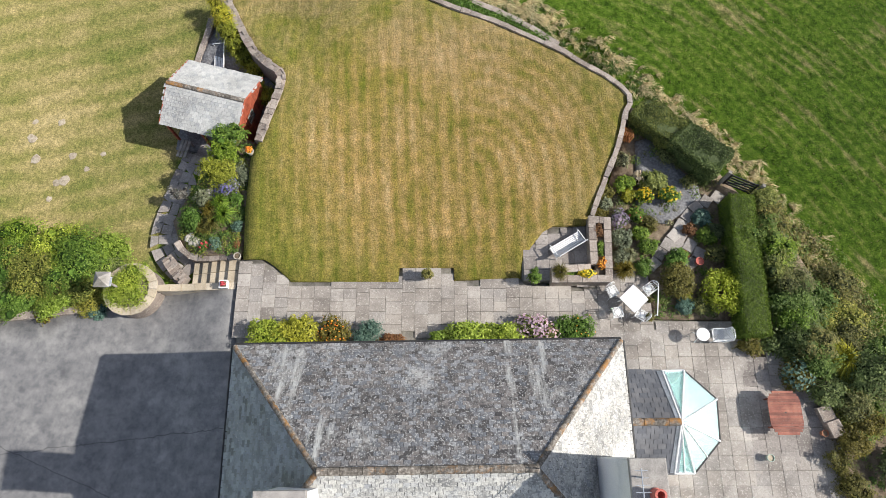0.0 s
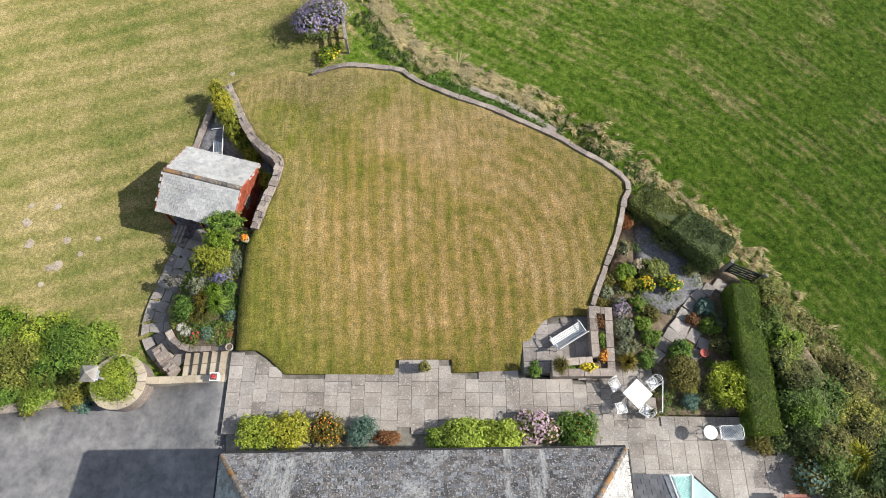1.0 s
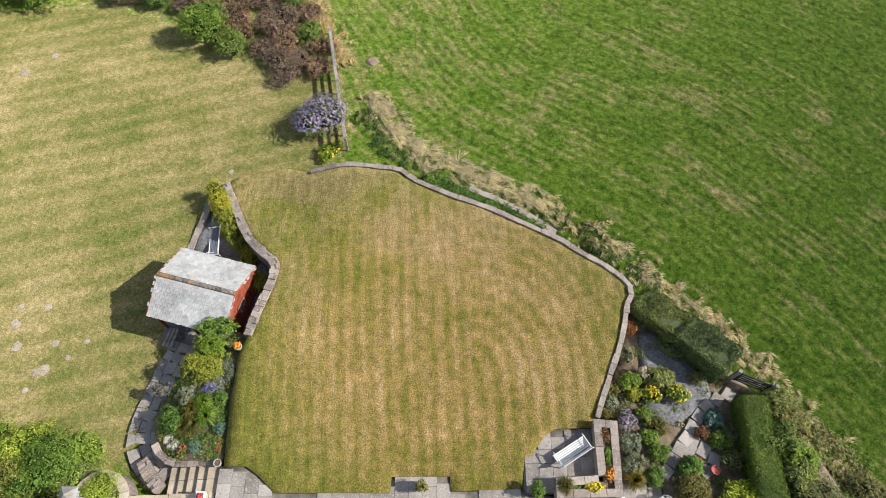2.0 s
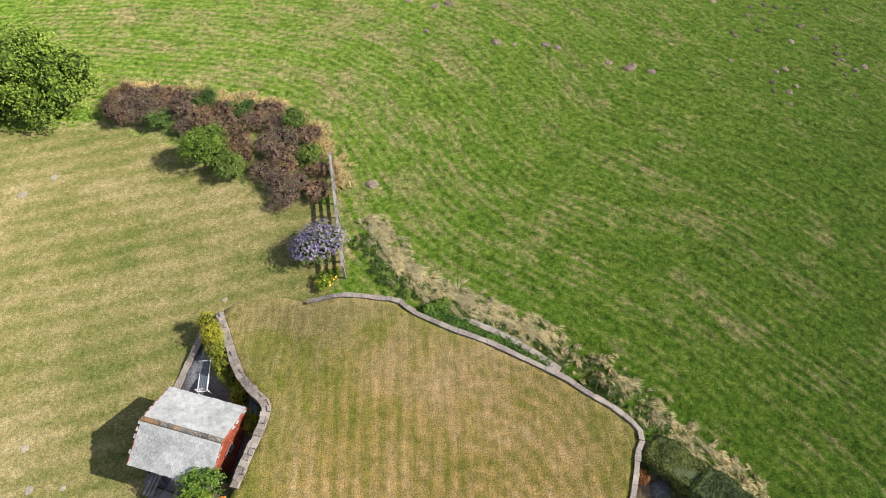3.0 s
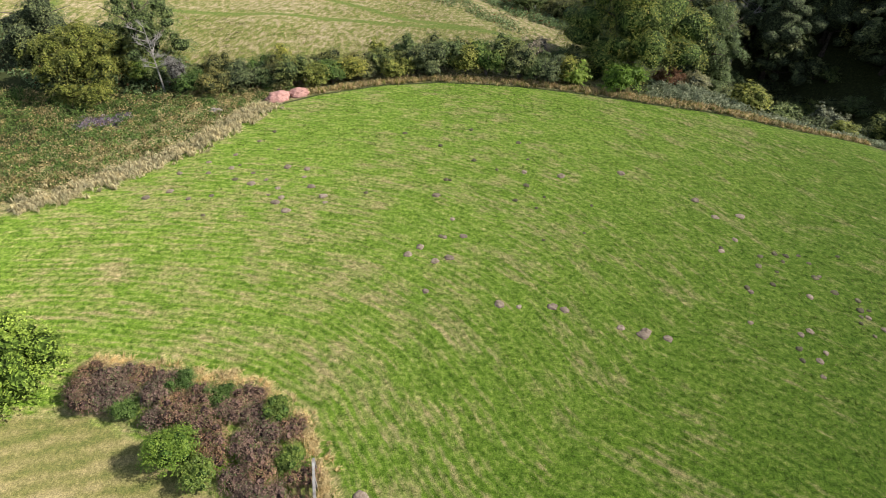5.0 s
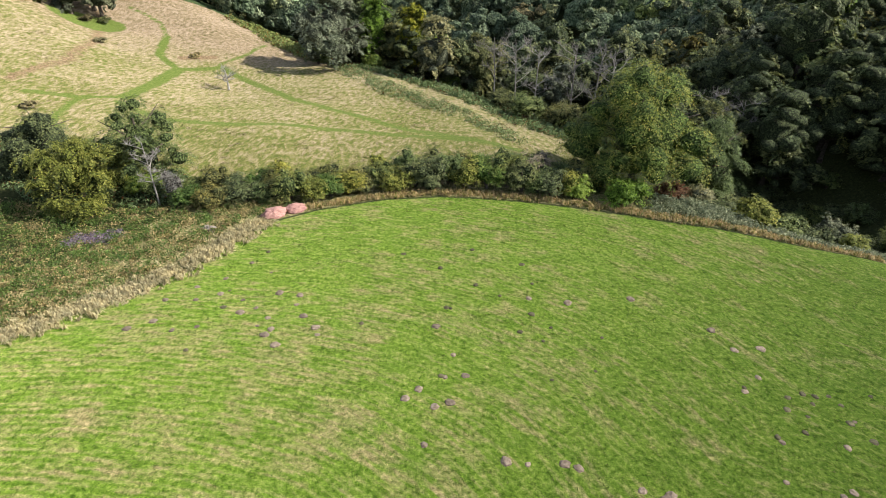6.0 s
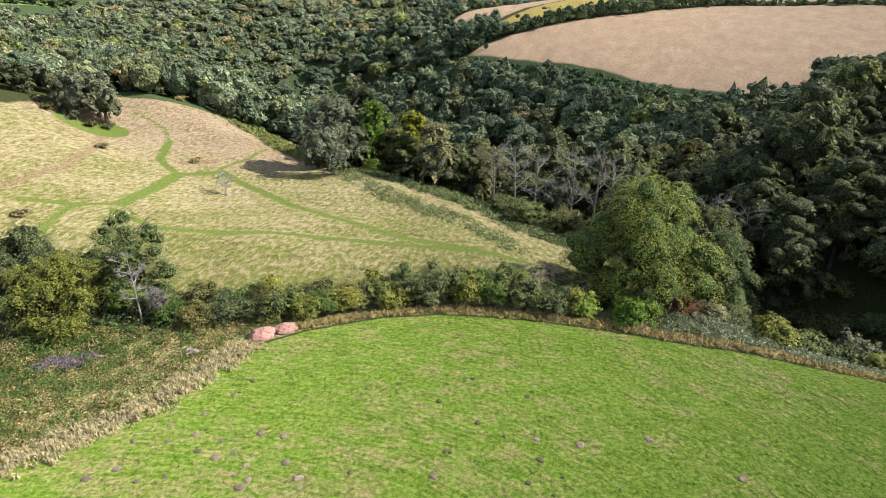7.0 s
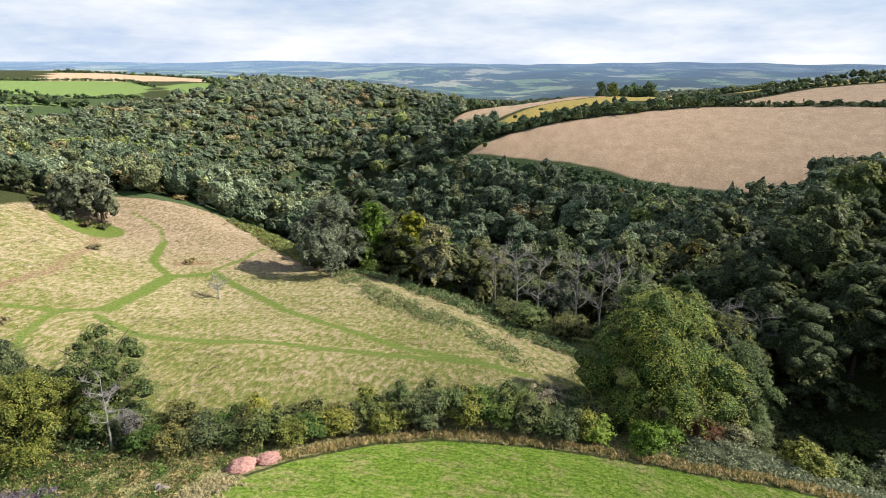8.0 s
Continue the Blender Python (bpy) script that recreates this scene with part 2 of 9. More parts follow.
def mesh_of(name, bm, material):
    me = bpy.data.meshes.new(name)
    bmesh.ops.recalc_face_normals(bm, faces=bm.faces)
    bm.to_mesh(me)
    bm.free()
    me.materials.append(material)
    return me


def part(name, bm, material, parent=None, label=""):
    """Links a bmesh (or a mesh) as one mesh object under a thing or a part."""
    me = mesh_of(name, bm, material) if isinstance(bm, bmesh.types.BMesh) else bm
    ob = new(name, me)
    if parent is not None:
        ob.parent = parent
    if label:
        tagged(ob, label)
    return ob


def empty(name, m=None):
    ob = new(name)
    ob.empty_display_size = 0.1
    if m is not None:
        ob.matrix_world = m
    return ob


def box(bm, x0, x1, y0, y1, z0, z1, m=None, taper=0.0):
    """A block, its top pulled in by taper."""
    t = taper
    co = [(x0, y0, z0), (x1, y0, z0), (x1, y1, z0), (x0, y1, z0), (x0 + t, y0 + t, z1), (x1 - t, y0 + t, z1), (x1 - t, y1 - t, z1), (x0 + t, y1 - t, z1)]
    v = [bm.verts.new(m @ Vector(c) if m else c) for c in co]
    for f in ((0, 3, 2, 1), (4, 5, 6, 7), (0, 1, 5, 4), (1, 2, 6, 5), (2, 3, 7, 6), (3, 0, 4, 7)):
        bm.faces.new([v[i] for i in f])
    return v


def soft_block(bm, x0, x1, y0, y1, z0, z1, r=0.015, m=None):
    """A block whose top edges are worn round."""
    rings = [(0, z0), (0, z1 - r), (r * 0.3, z1 - r * 0.3), (r, z1)]
    prev = None
    for inset, z in rings:
        ring = [bm.verts.new(m @ Vector(c) if m else c) for c in ((x0 + inset, y0 + inset, z), (x1 - inset, y0 + inset, z), (x1 - inset, y1 - inset, z), (x0 + inset, y1 - inset, z))]
        if prev:
            for i in range(4):
                bm.faces.new((prev[i], prev[(i + 1) % 4], ring[(i + 1) % 4], ring[i]))
        else:
            bm.faces.new(ring[::-1])
        prev = ring
    bm.faces.new(prev)


def tube(bm, pts, radii, sides=6, caps=True):
    """A tapered tube along points."""
    pts = [Vector(p) for p in pts]
    rings = []
    for i, p in enumerate(pts):
        d = (pts[min(i + 1, len(pts) - 1)] - pts[max(i - 1, 0)]).normalized()
        q = d.to_track_quat("Z", "Y")
        r = radii[i] if isinstance(radii, (list, tuple)) else radii
        rings.append([bm.verts.new(p + q @ Vector((r * math.cos(2 * math.pi * k / sides), r * math.sin(2 * math.pi * k / sides), 0))) for k in range(sides)])
    for a, b in zip(rings, rings[1:]):
        for k in range(sides):
            bm.faces.new((a[k], a[(k + 1) % sides], b[(k + 1) % sides], b[k]))
    if caps:
        bm.faces.new(rings[0][::-1])
        bm.faces.new(rings[-1])


def lathe(bm, profile, sides=16, m=None):
    """A turned body: profile of (radius, height)."""
    rings = []
    for r, z in profile:
        rings.append([bm.verts.new((m or Matrix()) @ Vector((r * math.cos(2 * math.pi * k / sides), r * math.sin(2 * math.pi * k / sides), z))) for k in range(sides)])
    for a, b in zip(rings, rings[1:]):
        for k in range(sides):
            bm.faces.new((a[k], a[(k + 1) % sides], b[(k + 1) % sides], b[k]))
    bm.faces.new(rings[0][::-1])
    bm.faces.new(rings[-1])


def inside(x, y, poly):
    """Which plan points lie within a closed outline."""
    x, y = np.asarray(x, float), np.asarray(y, float)
    hit = np.zeros(x.shape, bool)
    n = len(poly)
    for i in range(n):
        (xa, ya), (xb, yb) = poly[i], poly[(i + 1) % n]
        cross = ((ya > y) != (yb > y)) & (x < (xb - xa) * (y - ya) / (yb - ya + 1e-12) + xa)
        hit ^= cross
    return hit


def along(poly, step, closed=False):
    """Points every step metres along a line of corners, rounded by a Catmull-Rom curve when long."""
    pts = [Vector((*p, 0)) if len(p) == 2 else Vector(p) for p in poly]
    if closed:
        pts.append(pts[0])
    out = []
    for a, b in zip(pts, pts[1:]):
        n = max(1, round((b - a).length / step))
        out += [a.lerp(b, i / n) for i in range(n)]
    if not closed:
        out.append(pts[-1])
    return out


def curve_through(poly, step):
    """A smooth line through corners, sampled every step metres."""
    p = [Vector((*c, 0)) if len(c) == 2 else Vector(c) for c in poly]
    p = [2 * p[0] - p[1]] + p + [2 * p[-1] - p[-2]]
    fine = []
    for i in range(1, len(p) - 2):
        a, b, c, d = p[i - 1:i + 3]
        for k in range(24):
            t = k / 24
            fine.append(0.5 * (2 * b + (c - a) * t + (2 * a - 5 * b + 4 * c - d) * t * t + (3 * b - 3 * c + d - a) * t ** 3))
    fine.append(p[-2])
    out, acc = [fine[0]], 0.0
    for a, b in zip(fine, fine[1:]):
        acc += (b - a).length
        if acc >= step:
            out.append(b)
            acc = 0.0
    if acc > step * 0.4:
        out.append(fine[-1])
    return out


def line_dist(x, y, poly):
    """Distance of plan points from a line of corners."""
    x, y = np.asarray(x, float), np.asarray(y, float)
    best = np.full(x.shape, 1e9)
    for (xa, ya), (xb, yb) in zip(poly, poly[1:]):
        dx, dy = xb - xa, yb - ya
        t = np.clip(((x - xa) * dx + (y - ya) * dy) / (dx * dx + dy * dy + 1e-9), 0, 1)
        best = np.minimum(best, np.hypot(x - xa - t * dx, y - ya - t * dy))
    return best


from mathutils.geometry import delaunay_2d_cdt


def sheet(name, outline, height, material, step=0.5, thick=0.25, jitter=0.0):
    """A ground surface within an outline, at height(x, y), with a skirt down its edge."""
    rim = [(p.x, p.y) for p in along(outline, step, closed=True)]
    xs, ys = [p[0] for p in rim], [p[1] for p in rim]
    gx, gy = np.meshgrid(np.arange(min(xs), max(xs), step), np.arange(min(ys), max(ys), step))
    gx, gy = gx.ravel() + step * 0.37, gy.ravel() + step * 0.41
    ok = inside(gx, gy, rim) & (line_dist(gx, gy, rim + rim[:1]) > step * 0.45)
    pts = [Vector(p) for p in rim] + [Vector(p) for p in zip(gx[ok], gy[ok])]
    n = len(rim)
    v2, _, f, _, _, _ = delaunay_2d_cdt(pts, [(i, (i + 1) % n) for i in range(n)], [], 1, 1e-4)
    a = np.array([(p.x, p.y) for p in v2])
    z = height(a[:, 0], a[:, 1]) * np.ones(len(a))
    bm = bmesh.new()
    vs = [bm.verts.new((p[0], p[1], q)) for p, q in zip(a, z)]
    for tri in f:
        try:
            bm.faces.new([vs[i] for i in tri])
        except ValueError:
            pass
    rim_edges = [e for e in bm.edges if len(e.link_faces) == 1]
    if thick:
        geo = bmesh.ops.extrude_edge_only(bm, edges=rim_edges)["geom"]
        for g in geo:
            if isinstance(g, bmesh.types.BMVert):
                g.co.z -= thick
    for fc in bm.faces:
        fc.smooth = abs(fc.normal.z) > 0.5
    me = mesh_of(name, bm, material)
    return new(name, me)


# ---- fields and woods in plan ----
ROUGH = [(-87, 147), (-88, 166), (-79, 176), (-68, 176), (-58, 182), (-48, 180), (-41, 171), (-27, 158), (-14, 150), (2, 138), (20, 124), (28, 113), (20, 100),
         (11, 92), (-5, 89), (-17, 86), (-28, 85), (-36, 92), (-60, 99), (-110, 108), (-120, 150)]
TAN = [(10, 327), (51, 280), (72, 250), (100, 218), (119, 222), (150, 195), (260, 330), (224, 346), (160, 394), (93, 352), (41, 335)]
GOLD = [(22, 356), (44, 354), (106, 410), (160, 440), (140, 480), (70, 420)]
TAN_TOP = [(0, 390), (18, 362), (66, 418), (120, 470), (150, 500), (110, 530), (60, 500)]
TAN_EAST = [(170, 402), (240, 366), (330, 440), (330, 490), (262, 480)]
PALE_EAST = [(235, 520), (262, 495), (330, 500), (360, 545), (300, 600), (250, 630)]
GREEN_WEST = [(-262, 394), (-228, 400), (-206, 452), (-230, 530), (-262, 560), (-330, 470)]
GREEN_LOW = [(-246, 378), (-227, 383), (-214, 408), (-200, 376), (-226, 345), (-280, 330)]
GREEN_FAR = [(-228, 545), (-200, 500), (-190, 540), (-205, 620), (-225, 640)]
TAN_WEST = [(-290, 475), (-262, 566), (-228, 650), (-240, 720), (-300, 680), (-370, 640)]
MOWN = [(-70, 5.6), (-15.5, 5.6), (-13, 9), (-12.6, 14), (-12.2, 20), (-11, 21.6), (-6.4, 21.9), (-4.8, 23.6), (-5.6, 28), (-8, 28.4), (-11.6, 30), (-15, 32.6), (-20, 34.4), (-70, 36)]
FIELD_EDGE = [(-70, 36), (-52, 46), (-34, 55.6), (-31, 58), (-25.5, 62.2), (-21.3, 69), (-18.4, 74.9), (-13.8, 78.3), (-6.6, 81.3), (0, 82.2), (10.3, 80.8), (17, 79.3), (24.7, 77),
              (33.5, 75.6), (47.3, 73), (70, 66), (75, 20), (60, -60)]
PASTURE = FIELD_EDGE + [(17, -60), (17, 5), (14.5, 10), (11, 15.5), (8.5, 18), (4, 20.5), (-1, 23), (-4.6, 27), (-5.8, 31.5), (-8, 34.5), (-12, 36.8), (-20, 38), (-26, 39), (-70, 36)]
# green tracks through the rough field: half width, line
PATHS = [(0.8, [(-52.0, 114.8), (-42.6, 109.1), (-30.0, 107.5), (-20.1, 106.0), (-10.6, 104.4), (-1.4, 102.2), (7.3, 99.4)]),
         (0.85, [(-45.1, 144.7), (-35.9, 136.5), (-26.5, 124.7), (-19.3, 117.4), (-6.2, 107.7), (1.6, 102.5), (7.3, 98.9), (10.8, 98.0)]),
         (0.5, [(-72.4, 168.0), (-62.8, 161.8), (-59.4, 155.2)]), (0.9, [(-59.4, 155.2), (-57.0, 144.3), (-51.7, 139.3), (-45.6, 144.1)]),
         (0.5, [(-45.6, 146.1), (-42.5, 154.2), (-41.0, 165.5)]), (1.3, [(-51.7, 139.3), (-51.6, 130.0), (-51.7, 124.2), (-51.8, 117.6)]),
         (0.7, [(-65.0, 113.3), (-57.9, 114.9), (-51.8, 117.6)]), (0.7, [(-57.9, 114.9), (-57.4, 106.4), (-54.2, 99.2)])]
HEATH = [(-76.8, 163.9), (-73.8, 156.6), (-68.6, 143.8), (-66.5, 128.0), (-69.2, 116.5)]      # a brown line of heath and dead stems
TAN_STRIP = [(-17, 147), (-9.5, 138), (-1.5, 130), (3.5, 124), (9, 117), (15, 109)]
# the pasture's boundary on the garden side, round which the mower went
MOW_EDGE = [(-70, 39), (-40, 39.5), (-24, 39), (-16, 37.8), (-11, 36.4), (-7.8, 34.2), (-5.6, 30.5), (-3.6, 26.8), (-0.5, 23.4), (4, 20.6), (9, 17.6), (14, 12.5), (18.5, 6), (22, -2), (26, -12), (40, -60)]

# ---- the ground, one sheet to the horizon ----
def growing(a, b, step, ratio, end):
    out, s, v = [], step, b
    while v < end:
        s *= ratio
        v += s
        out.append(v)
    return out


gx_pos = list(np.arange(-84, 42.01, 0.75))
gx_lines = sorted([-v for v in growing(0, 84, 0.75, 1.08, 4700)] + gx_pos + growing(0, 42, 0.75, 1.08, 4700))
gy_lines = sorted([-v for v in growing(0, 10, 0.6, 1.12, 900)] + list(np.arange(-10, 90.01, 0.75)) + list(np.arange(90.9, 166, 0.95)) + growing(0, 166, 1.2, 1.04, 4700))
GX, GY = np.meshgrid(np.array(gx_lines), np.array(gy_lines))
gxr, gyr = GX.ravel(), GY.ravel()
gzr = ground(gxr, gyr)
rough_amount = inside(gxr, gyr, ROUGH)
wob = np.array([noise.noise((x * 0.11, y * 0.11, 0)) for x, y in zip(gxr, gyr)])
gzr = gzr + wob * np.where(rough_amount, 0.35, np.where(np.hypot(gxr, gyr - 40) > 60, 0.6, 0.03)) * np.clip(np.hypot(gxr, gyr - 20) / 40, 0, 1)
nx, ny = len(gx_lines), len(gy_lines)
idx = np.arange(nx * ny).reshape(ny, nx)
g_faces = np.stack([idx[:-1, :-1], idx[:-1, 1:], idx[1:, 1:], idx[1:, :-1]], -1).reshape(-1, 4)

M_GROUND, nd, lk, bs = shader("land")
pos = nd.new("ShaderNodeNewGeometry").outputs["Position"]
flat = stretched(nd, lk, pos, (1, 1, 0.0))


def cover(name):
    n = nd.new("ShaderNodeAttribute")
    n.attribute_name = name
    sep = nd.new("ShaderNodeSeparateColor")
    lk.new(n.outputs["Color"], sep.inputs[0])
    return sep.outputs


edge_wob = noise_tex(nd, lk, flat, 0.8, 5, 0.7)


def edge(sock):
    """A ragged border where one cover meets the next."""
    v = mathn(nd, lk, "MULTIPLY_ADD", edge_wob, 0.7, -0.35)
    v = mathn(nd, lk, "ADD", sock, v)
    n = nd.new("ShaderNodeMapRange")
    n.inputs["From Min"].default_value, n.inputs["From Max"].default_value = 0.4, 0.6
    lk.new(v, n.inputs["Value"])
    return n.outputs[0]


ca, cb_, cc, cd = cover("cover_a"), cover("cover_b"), cover("cover_c"), cover("lie")
# pasture: green sward in fine mown rows that run with its edge, dry along some of them
lie = cover("lie")[0]
sep_p = nd.new("ShaderNodeSeparateXYZ")
lk.new(flat, sep_p.inputs[0])


def rows_noise(across, on, detail, rough):
    """Noise drawn out along the mown rows."""
    c = nd.new("ShaderNodeCombineXYZ")
    lk.new(mathn(nd, lk, "MULTIPLY", lie, across), c.inputs[0])
    lk.new(mathn(nd, lk, "MULTIPLY", sep_p.outputs[0], on), c.inputs[1])
    lk.new(mathn(nd, lk, "MULTIPLY", sep_p.outputs[1], on), c.inputs[2])
    return noise_tex(nd, lk, c.outputs[0], 1.0, detail, rough)


row = rows_noise(2.0, 0.5, 5, 0.68)
wide_row = rows_noise(0.5, 0.12, 5, 0.66)
patch = noise_tex(nd, lk, flat, 0.11, 7, 0.7, 0.5)
blotch = noise_tex(nd, lk, flat, 0.45, 6, 0.7, 0.3)
clump = noise_tex(nd, lk, flat, 2.6, 6, 0.72)
grain = noise_tex(nd, lk, flat, 13.0, 4, 0.7)
lines = mathn(nd, lk, "SINE", mathn(nd, lk, "MULTIPLY_ADD", lie, 11.5, mathn(nd, lk, "MULTIPLY", noise_tex(nd, lk, flat, 0.35, 4, 0.6), 7.0)))
near_turn = nd.new("ShaderNodeMapRange")
near_turn.inputs["From Min"].default_value, near_turn.inputs["From Max"].default_value = 34.0, 8.0
near_turn.inputs["To Min"].default_value, near_turn.inputs["To Max"].default_value = 0.008, 0.034
lk.new(lie, near_turn.inputs["Value"])
lines = mathn(nd, lk, "MULTIPLY", lines, near_turn.outputs[0])
streak = mathn(nd, lk, "ADD", lines, mathn(nd, lk, "MULTIPLY_ADD", clump, 0.6, mathn(nd, lk, "MULTIPLY", row, 0.4)))
past = ramp(nd, lk, streak, [(0.36, (0.077, 0.145, 0.015)), (0.46, (0.134, 0.222, 0.025)), (0.55, (0.192, 0.27, 0.048)), (0.66, (0.29, 0.312, 0.105))])
# darker to the near right: blades' shaded sides towards the sun, painted in
toward_sun = nd.new("ShaderNodeMapRange")
toward_sun.inputs["From Min"].default_value, toward_sun.inputs["From Max"].default_value = 56, 10
lk.new(mathn(nd, lk, "MULTIPLY_ADD", patch, 14.0, mathn(nd, lk, "MULTIPLY_ADD", sep_p.outputs[0], -0.9, sep_p.outputs[1])), toward_sun.inputs["Value"])
past = mixc(nd, lk, mathn(nd, lk, "MULTIPLY", toward_sun.outputs[0], 0.85), past, ramp(nd, lk, streak, [(0.36, (0.033, 0.074, 0.005)), (0.5, (0.069, 0.132, 0.009)), (0.64, (0.145, 0.18, 0.032))]))
# hay left dry along the rows, thickest on the turn round the garden's corner
turn_k = nd.new("ShaderNodeMapRange")
turn_k.inputs["From Min"].default_value, turn_k.inputs["From Max"].default_value = 30.0, 4.0
turn_k.inputs["To Min"].default_value, turn_k.inputs["To Max"].default_value = 0.0, 0.03
lk.new(lie, turn_k.inputs["Value"])
dry_at = mathn(nd, lk, "MULTIPLY_ADD", mathn(nd, lk, "MULTIPLY_ADD", lines, 1.6, row), 0.32, mathn(nd, lk, "MULTIPLY_ADD", wide_row, 0.25, mathn(nd, lk, "MULTIPLY_ADD", blotch, 0.26, mathn(nd, lk, "MULTIPLY_ADD", patch, 0.24, turn_k.outputs[0]))))
dry_at = mathn(nd, lk, "MULTIPLY_ADD", toward_sun.outputs[0], -0.055, dry_at)
past = mixc(nd, lk, ramp(nd, lk, dry_at, [(0.53, (0, 0, 0)), (0.64, (0.72, 0.72, 0.72))]), past, ramp(nd, lk, clump, [(0.35, (0.22, 0.165, 0.085)), (0.65, (0.4, 0.31, 0.19))]))
past = mixc(nd, lk, 0.85, past, ramp(nd, lk, clump, [(0.3, (0.5, 0.54, 0.5)), (0.5, (1, 1, 1)), (0.72, (1.32, 1.28, 1.2))]), "MULTIPLY")
past = mixc(nd, lk, 0.6, past, ramp(nd, lk, blotch, [(0.34, (0.8, 0.86, 0.8)), (0.66, (1.18, 1.12, 1.1))]), "MULTIPLY")
# mown lawn: tan and green, with faint bands
sep_g = nd.new("ShaderNodeSeparateXYZ")
lk.new(flat, sep_g.inputs[0])
band_x = mathn(nd, lk, "MULTIPLY_ADD", sep_g.outputs[0], -1.35, mathn(nd, lk, "MULTIPLY", sep_g.outputs[1], 5.6))
band = mathn(nd, lk, "SINE", mathn(nd, lk, "MULTIPLY_ADD", noise_tex(nd, lk, flat, 0.35, 4, 0.6), 5.0, band_x))
lawn_n = noise_tex(nd, lk, flat, 0.22, 6, 0.66)
lawn_c = ramp(nd, lk, mathn(nd, lk, "MULTIPLY_ADD", band, 0.04, mathn(nd, lk, "MULTIPLY_ADD", clump, 0.25, mathn(nd, lk, "MULTIPLY", lawn_n, 0.68))),
              [(0.34, (0.135, 0.16, 0.042)), (0.44, (0.215, 0.205, 0.074)), (0.54, (0.31, 0.262, 0.122)), (0.68, (0.43, 0.355, 0.2))])
lawn_c = mixc(nd, lk, 0.6, lawn_c, ramp(nd, lk, clump, [(0.3, (0.7, 0.72, 0.68)), (0.7, (1.25, 1.22, 1.15))]), "MULTIPLY")
# rough grass: pale straw tussocks over green, pinker and drier on the knoll
tuss = noise_tex(nd, lk, stretched(nd, lk, flat, (1.1, 1.0, 0)), 2.2, 9, 0.74)
tussock = noise_tex(nd, lk, stretched(nd, lk, flat, (1.1, 0.55, 0), 8), 1.3, 5, 0.66, 0.3)
sweep = noise_tex(nd, lk, stretched(nd, lk, flat, (0.4, 1.0, 0), -14), 0.16, 6, 0.7, 0.4)
rough_b = noise_tex(nd, lk, flat, 0.05, 5, 0.65)
green_k = nd.new("ShaderNodeMapRange")
green_k.inputs["From Min"].default_value, green_k.inputs["From Max"].default_value = 90.0, 160.0
green_k.inputs["To Min"].default_value, green_k.inputs["To Max"].default_value = 0.5, 0.6
lk.new(sep_p.outputs[1], green_k.inputs["Value"])
straw_at = mathn(nd, lk, "MULTIPLY_ADD", tussock, 0.8, mathn(nd, lk, "MULTIPLY_ADD", sweep, 0.22, mathn(nd, lk, "MULTIPLY_ADD", rough_b, 0.22, mathn(nd, lk, "MULTIPLY_ADD", green_k.outputs[0], 0.7, -0.46))))
rough_c = ramp(nd, lk, straw_at, [(0.42, (0.125, 0.15, 0.034)), (0.5, (0.2, 0.2, 0.066)), (0.575, (0.31, 0.262, 0.14)), (0.7, (0.45, 0.37, 0.25))])
knoll_k = nd.new("ShaderNodeMapRange")
knoll_k.inputs["From Min"].default_value, knoll_k.inputs["From Max"].default_value = 142.0, 156.0
lk.new(mathn(nd, lk, "MULTIPLY_ADD", rough_b, 16.0, mathn(nd, lk, "ADD", sep_p.outputs[1], -8.0)), knoll_k.inputs["Value"])
rough_c = mixc(nd, lk, mathn(nd, lk, "MULTIPLY", knoll_k.outputs[0], 0.85), rough_c, ramp(nd, lk, straw_at, [(0.44, (0.17, 0.135, 0.07)), (0.56, (0.3, 0.225, 0.148)), (0.7, (0.42, 0.325, 0.235))]))
rough_c = mixc(nd, lk, 0.75, rough_c, ramp(nd, lk, tuss, [(0.36, (0.66, 0.68, 0.62)), (0.5, (1, 1, 1)), (0.64, (1.28, 1.24, 1.2))]), "MULTIPLY")
heath_c = ramp(nd, lk, tuss, [(0.38, (0.13, 0.09, 0.05)), (0.5, (0.24, 0.165, 0.095)), (0.64, (0.42, 0.31, 0.19))])
stub = noise_tex(nd, lk, stretched(nd, lk, flat, (1.3, 0.6, 0), 62), 1.1, 9, 0.8)
mottle = noise_tex(nd, lk, stretched(nd, lk, flat, (1.0, 0.5, 0), 30), 0.16, 8, 0.75)
stub_c = ramp(nd, lk, mathn(nd, lk, "MULTIPLY_ADD", mottle, 0.35, mathn(nd, lk, "MULTIPLY", stub, 0.65)), [(0.36, (0.33, 0.225, 0.14)), (0.5, (0.5, 0.355, 0.235)), (0.64, (0.68, 0.5, 0.345))])
# wood floor, darkened: the shade under the trees is put into its colour
wood_shade_c = ramp(nd, lk, clump, [(0.3, (0.02, 0.025, 0.01)), (0.5, (0.045, 0.055, 0.02)), (0.72, (0.09, 0.09, 0.035))])
fern_c = ramp(nd, lk, tuss, [(0.32, (0.03, 0.055, 0.022)), (0.52, (0.065, 0.1, 0.04)), (0.72, (0.14, 0.15, 0.07))])
scrub_c = ramp(nd, lk, tuss, [(0.38, (0.09, 0.115, 0.035)), (0.5, (0.22, 0.2, 0.085)), (0.62, (0.48, 0.4, 0.23))])
green_c = ramp(nd, lk, stub, [(0.38, (0.12, 0.19, 0.05)), (0.62, (0.22, 0.3, 0.1))])
gold_c = ramp(nd, lk, stub, [(0.38, (0.3, 0.235, 0.06)), (0.62, (0.55, 0.42, 0.13))])
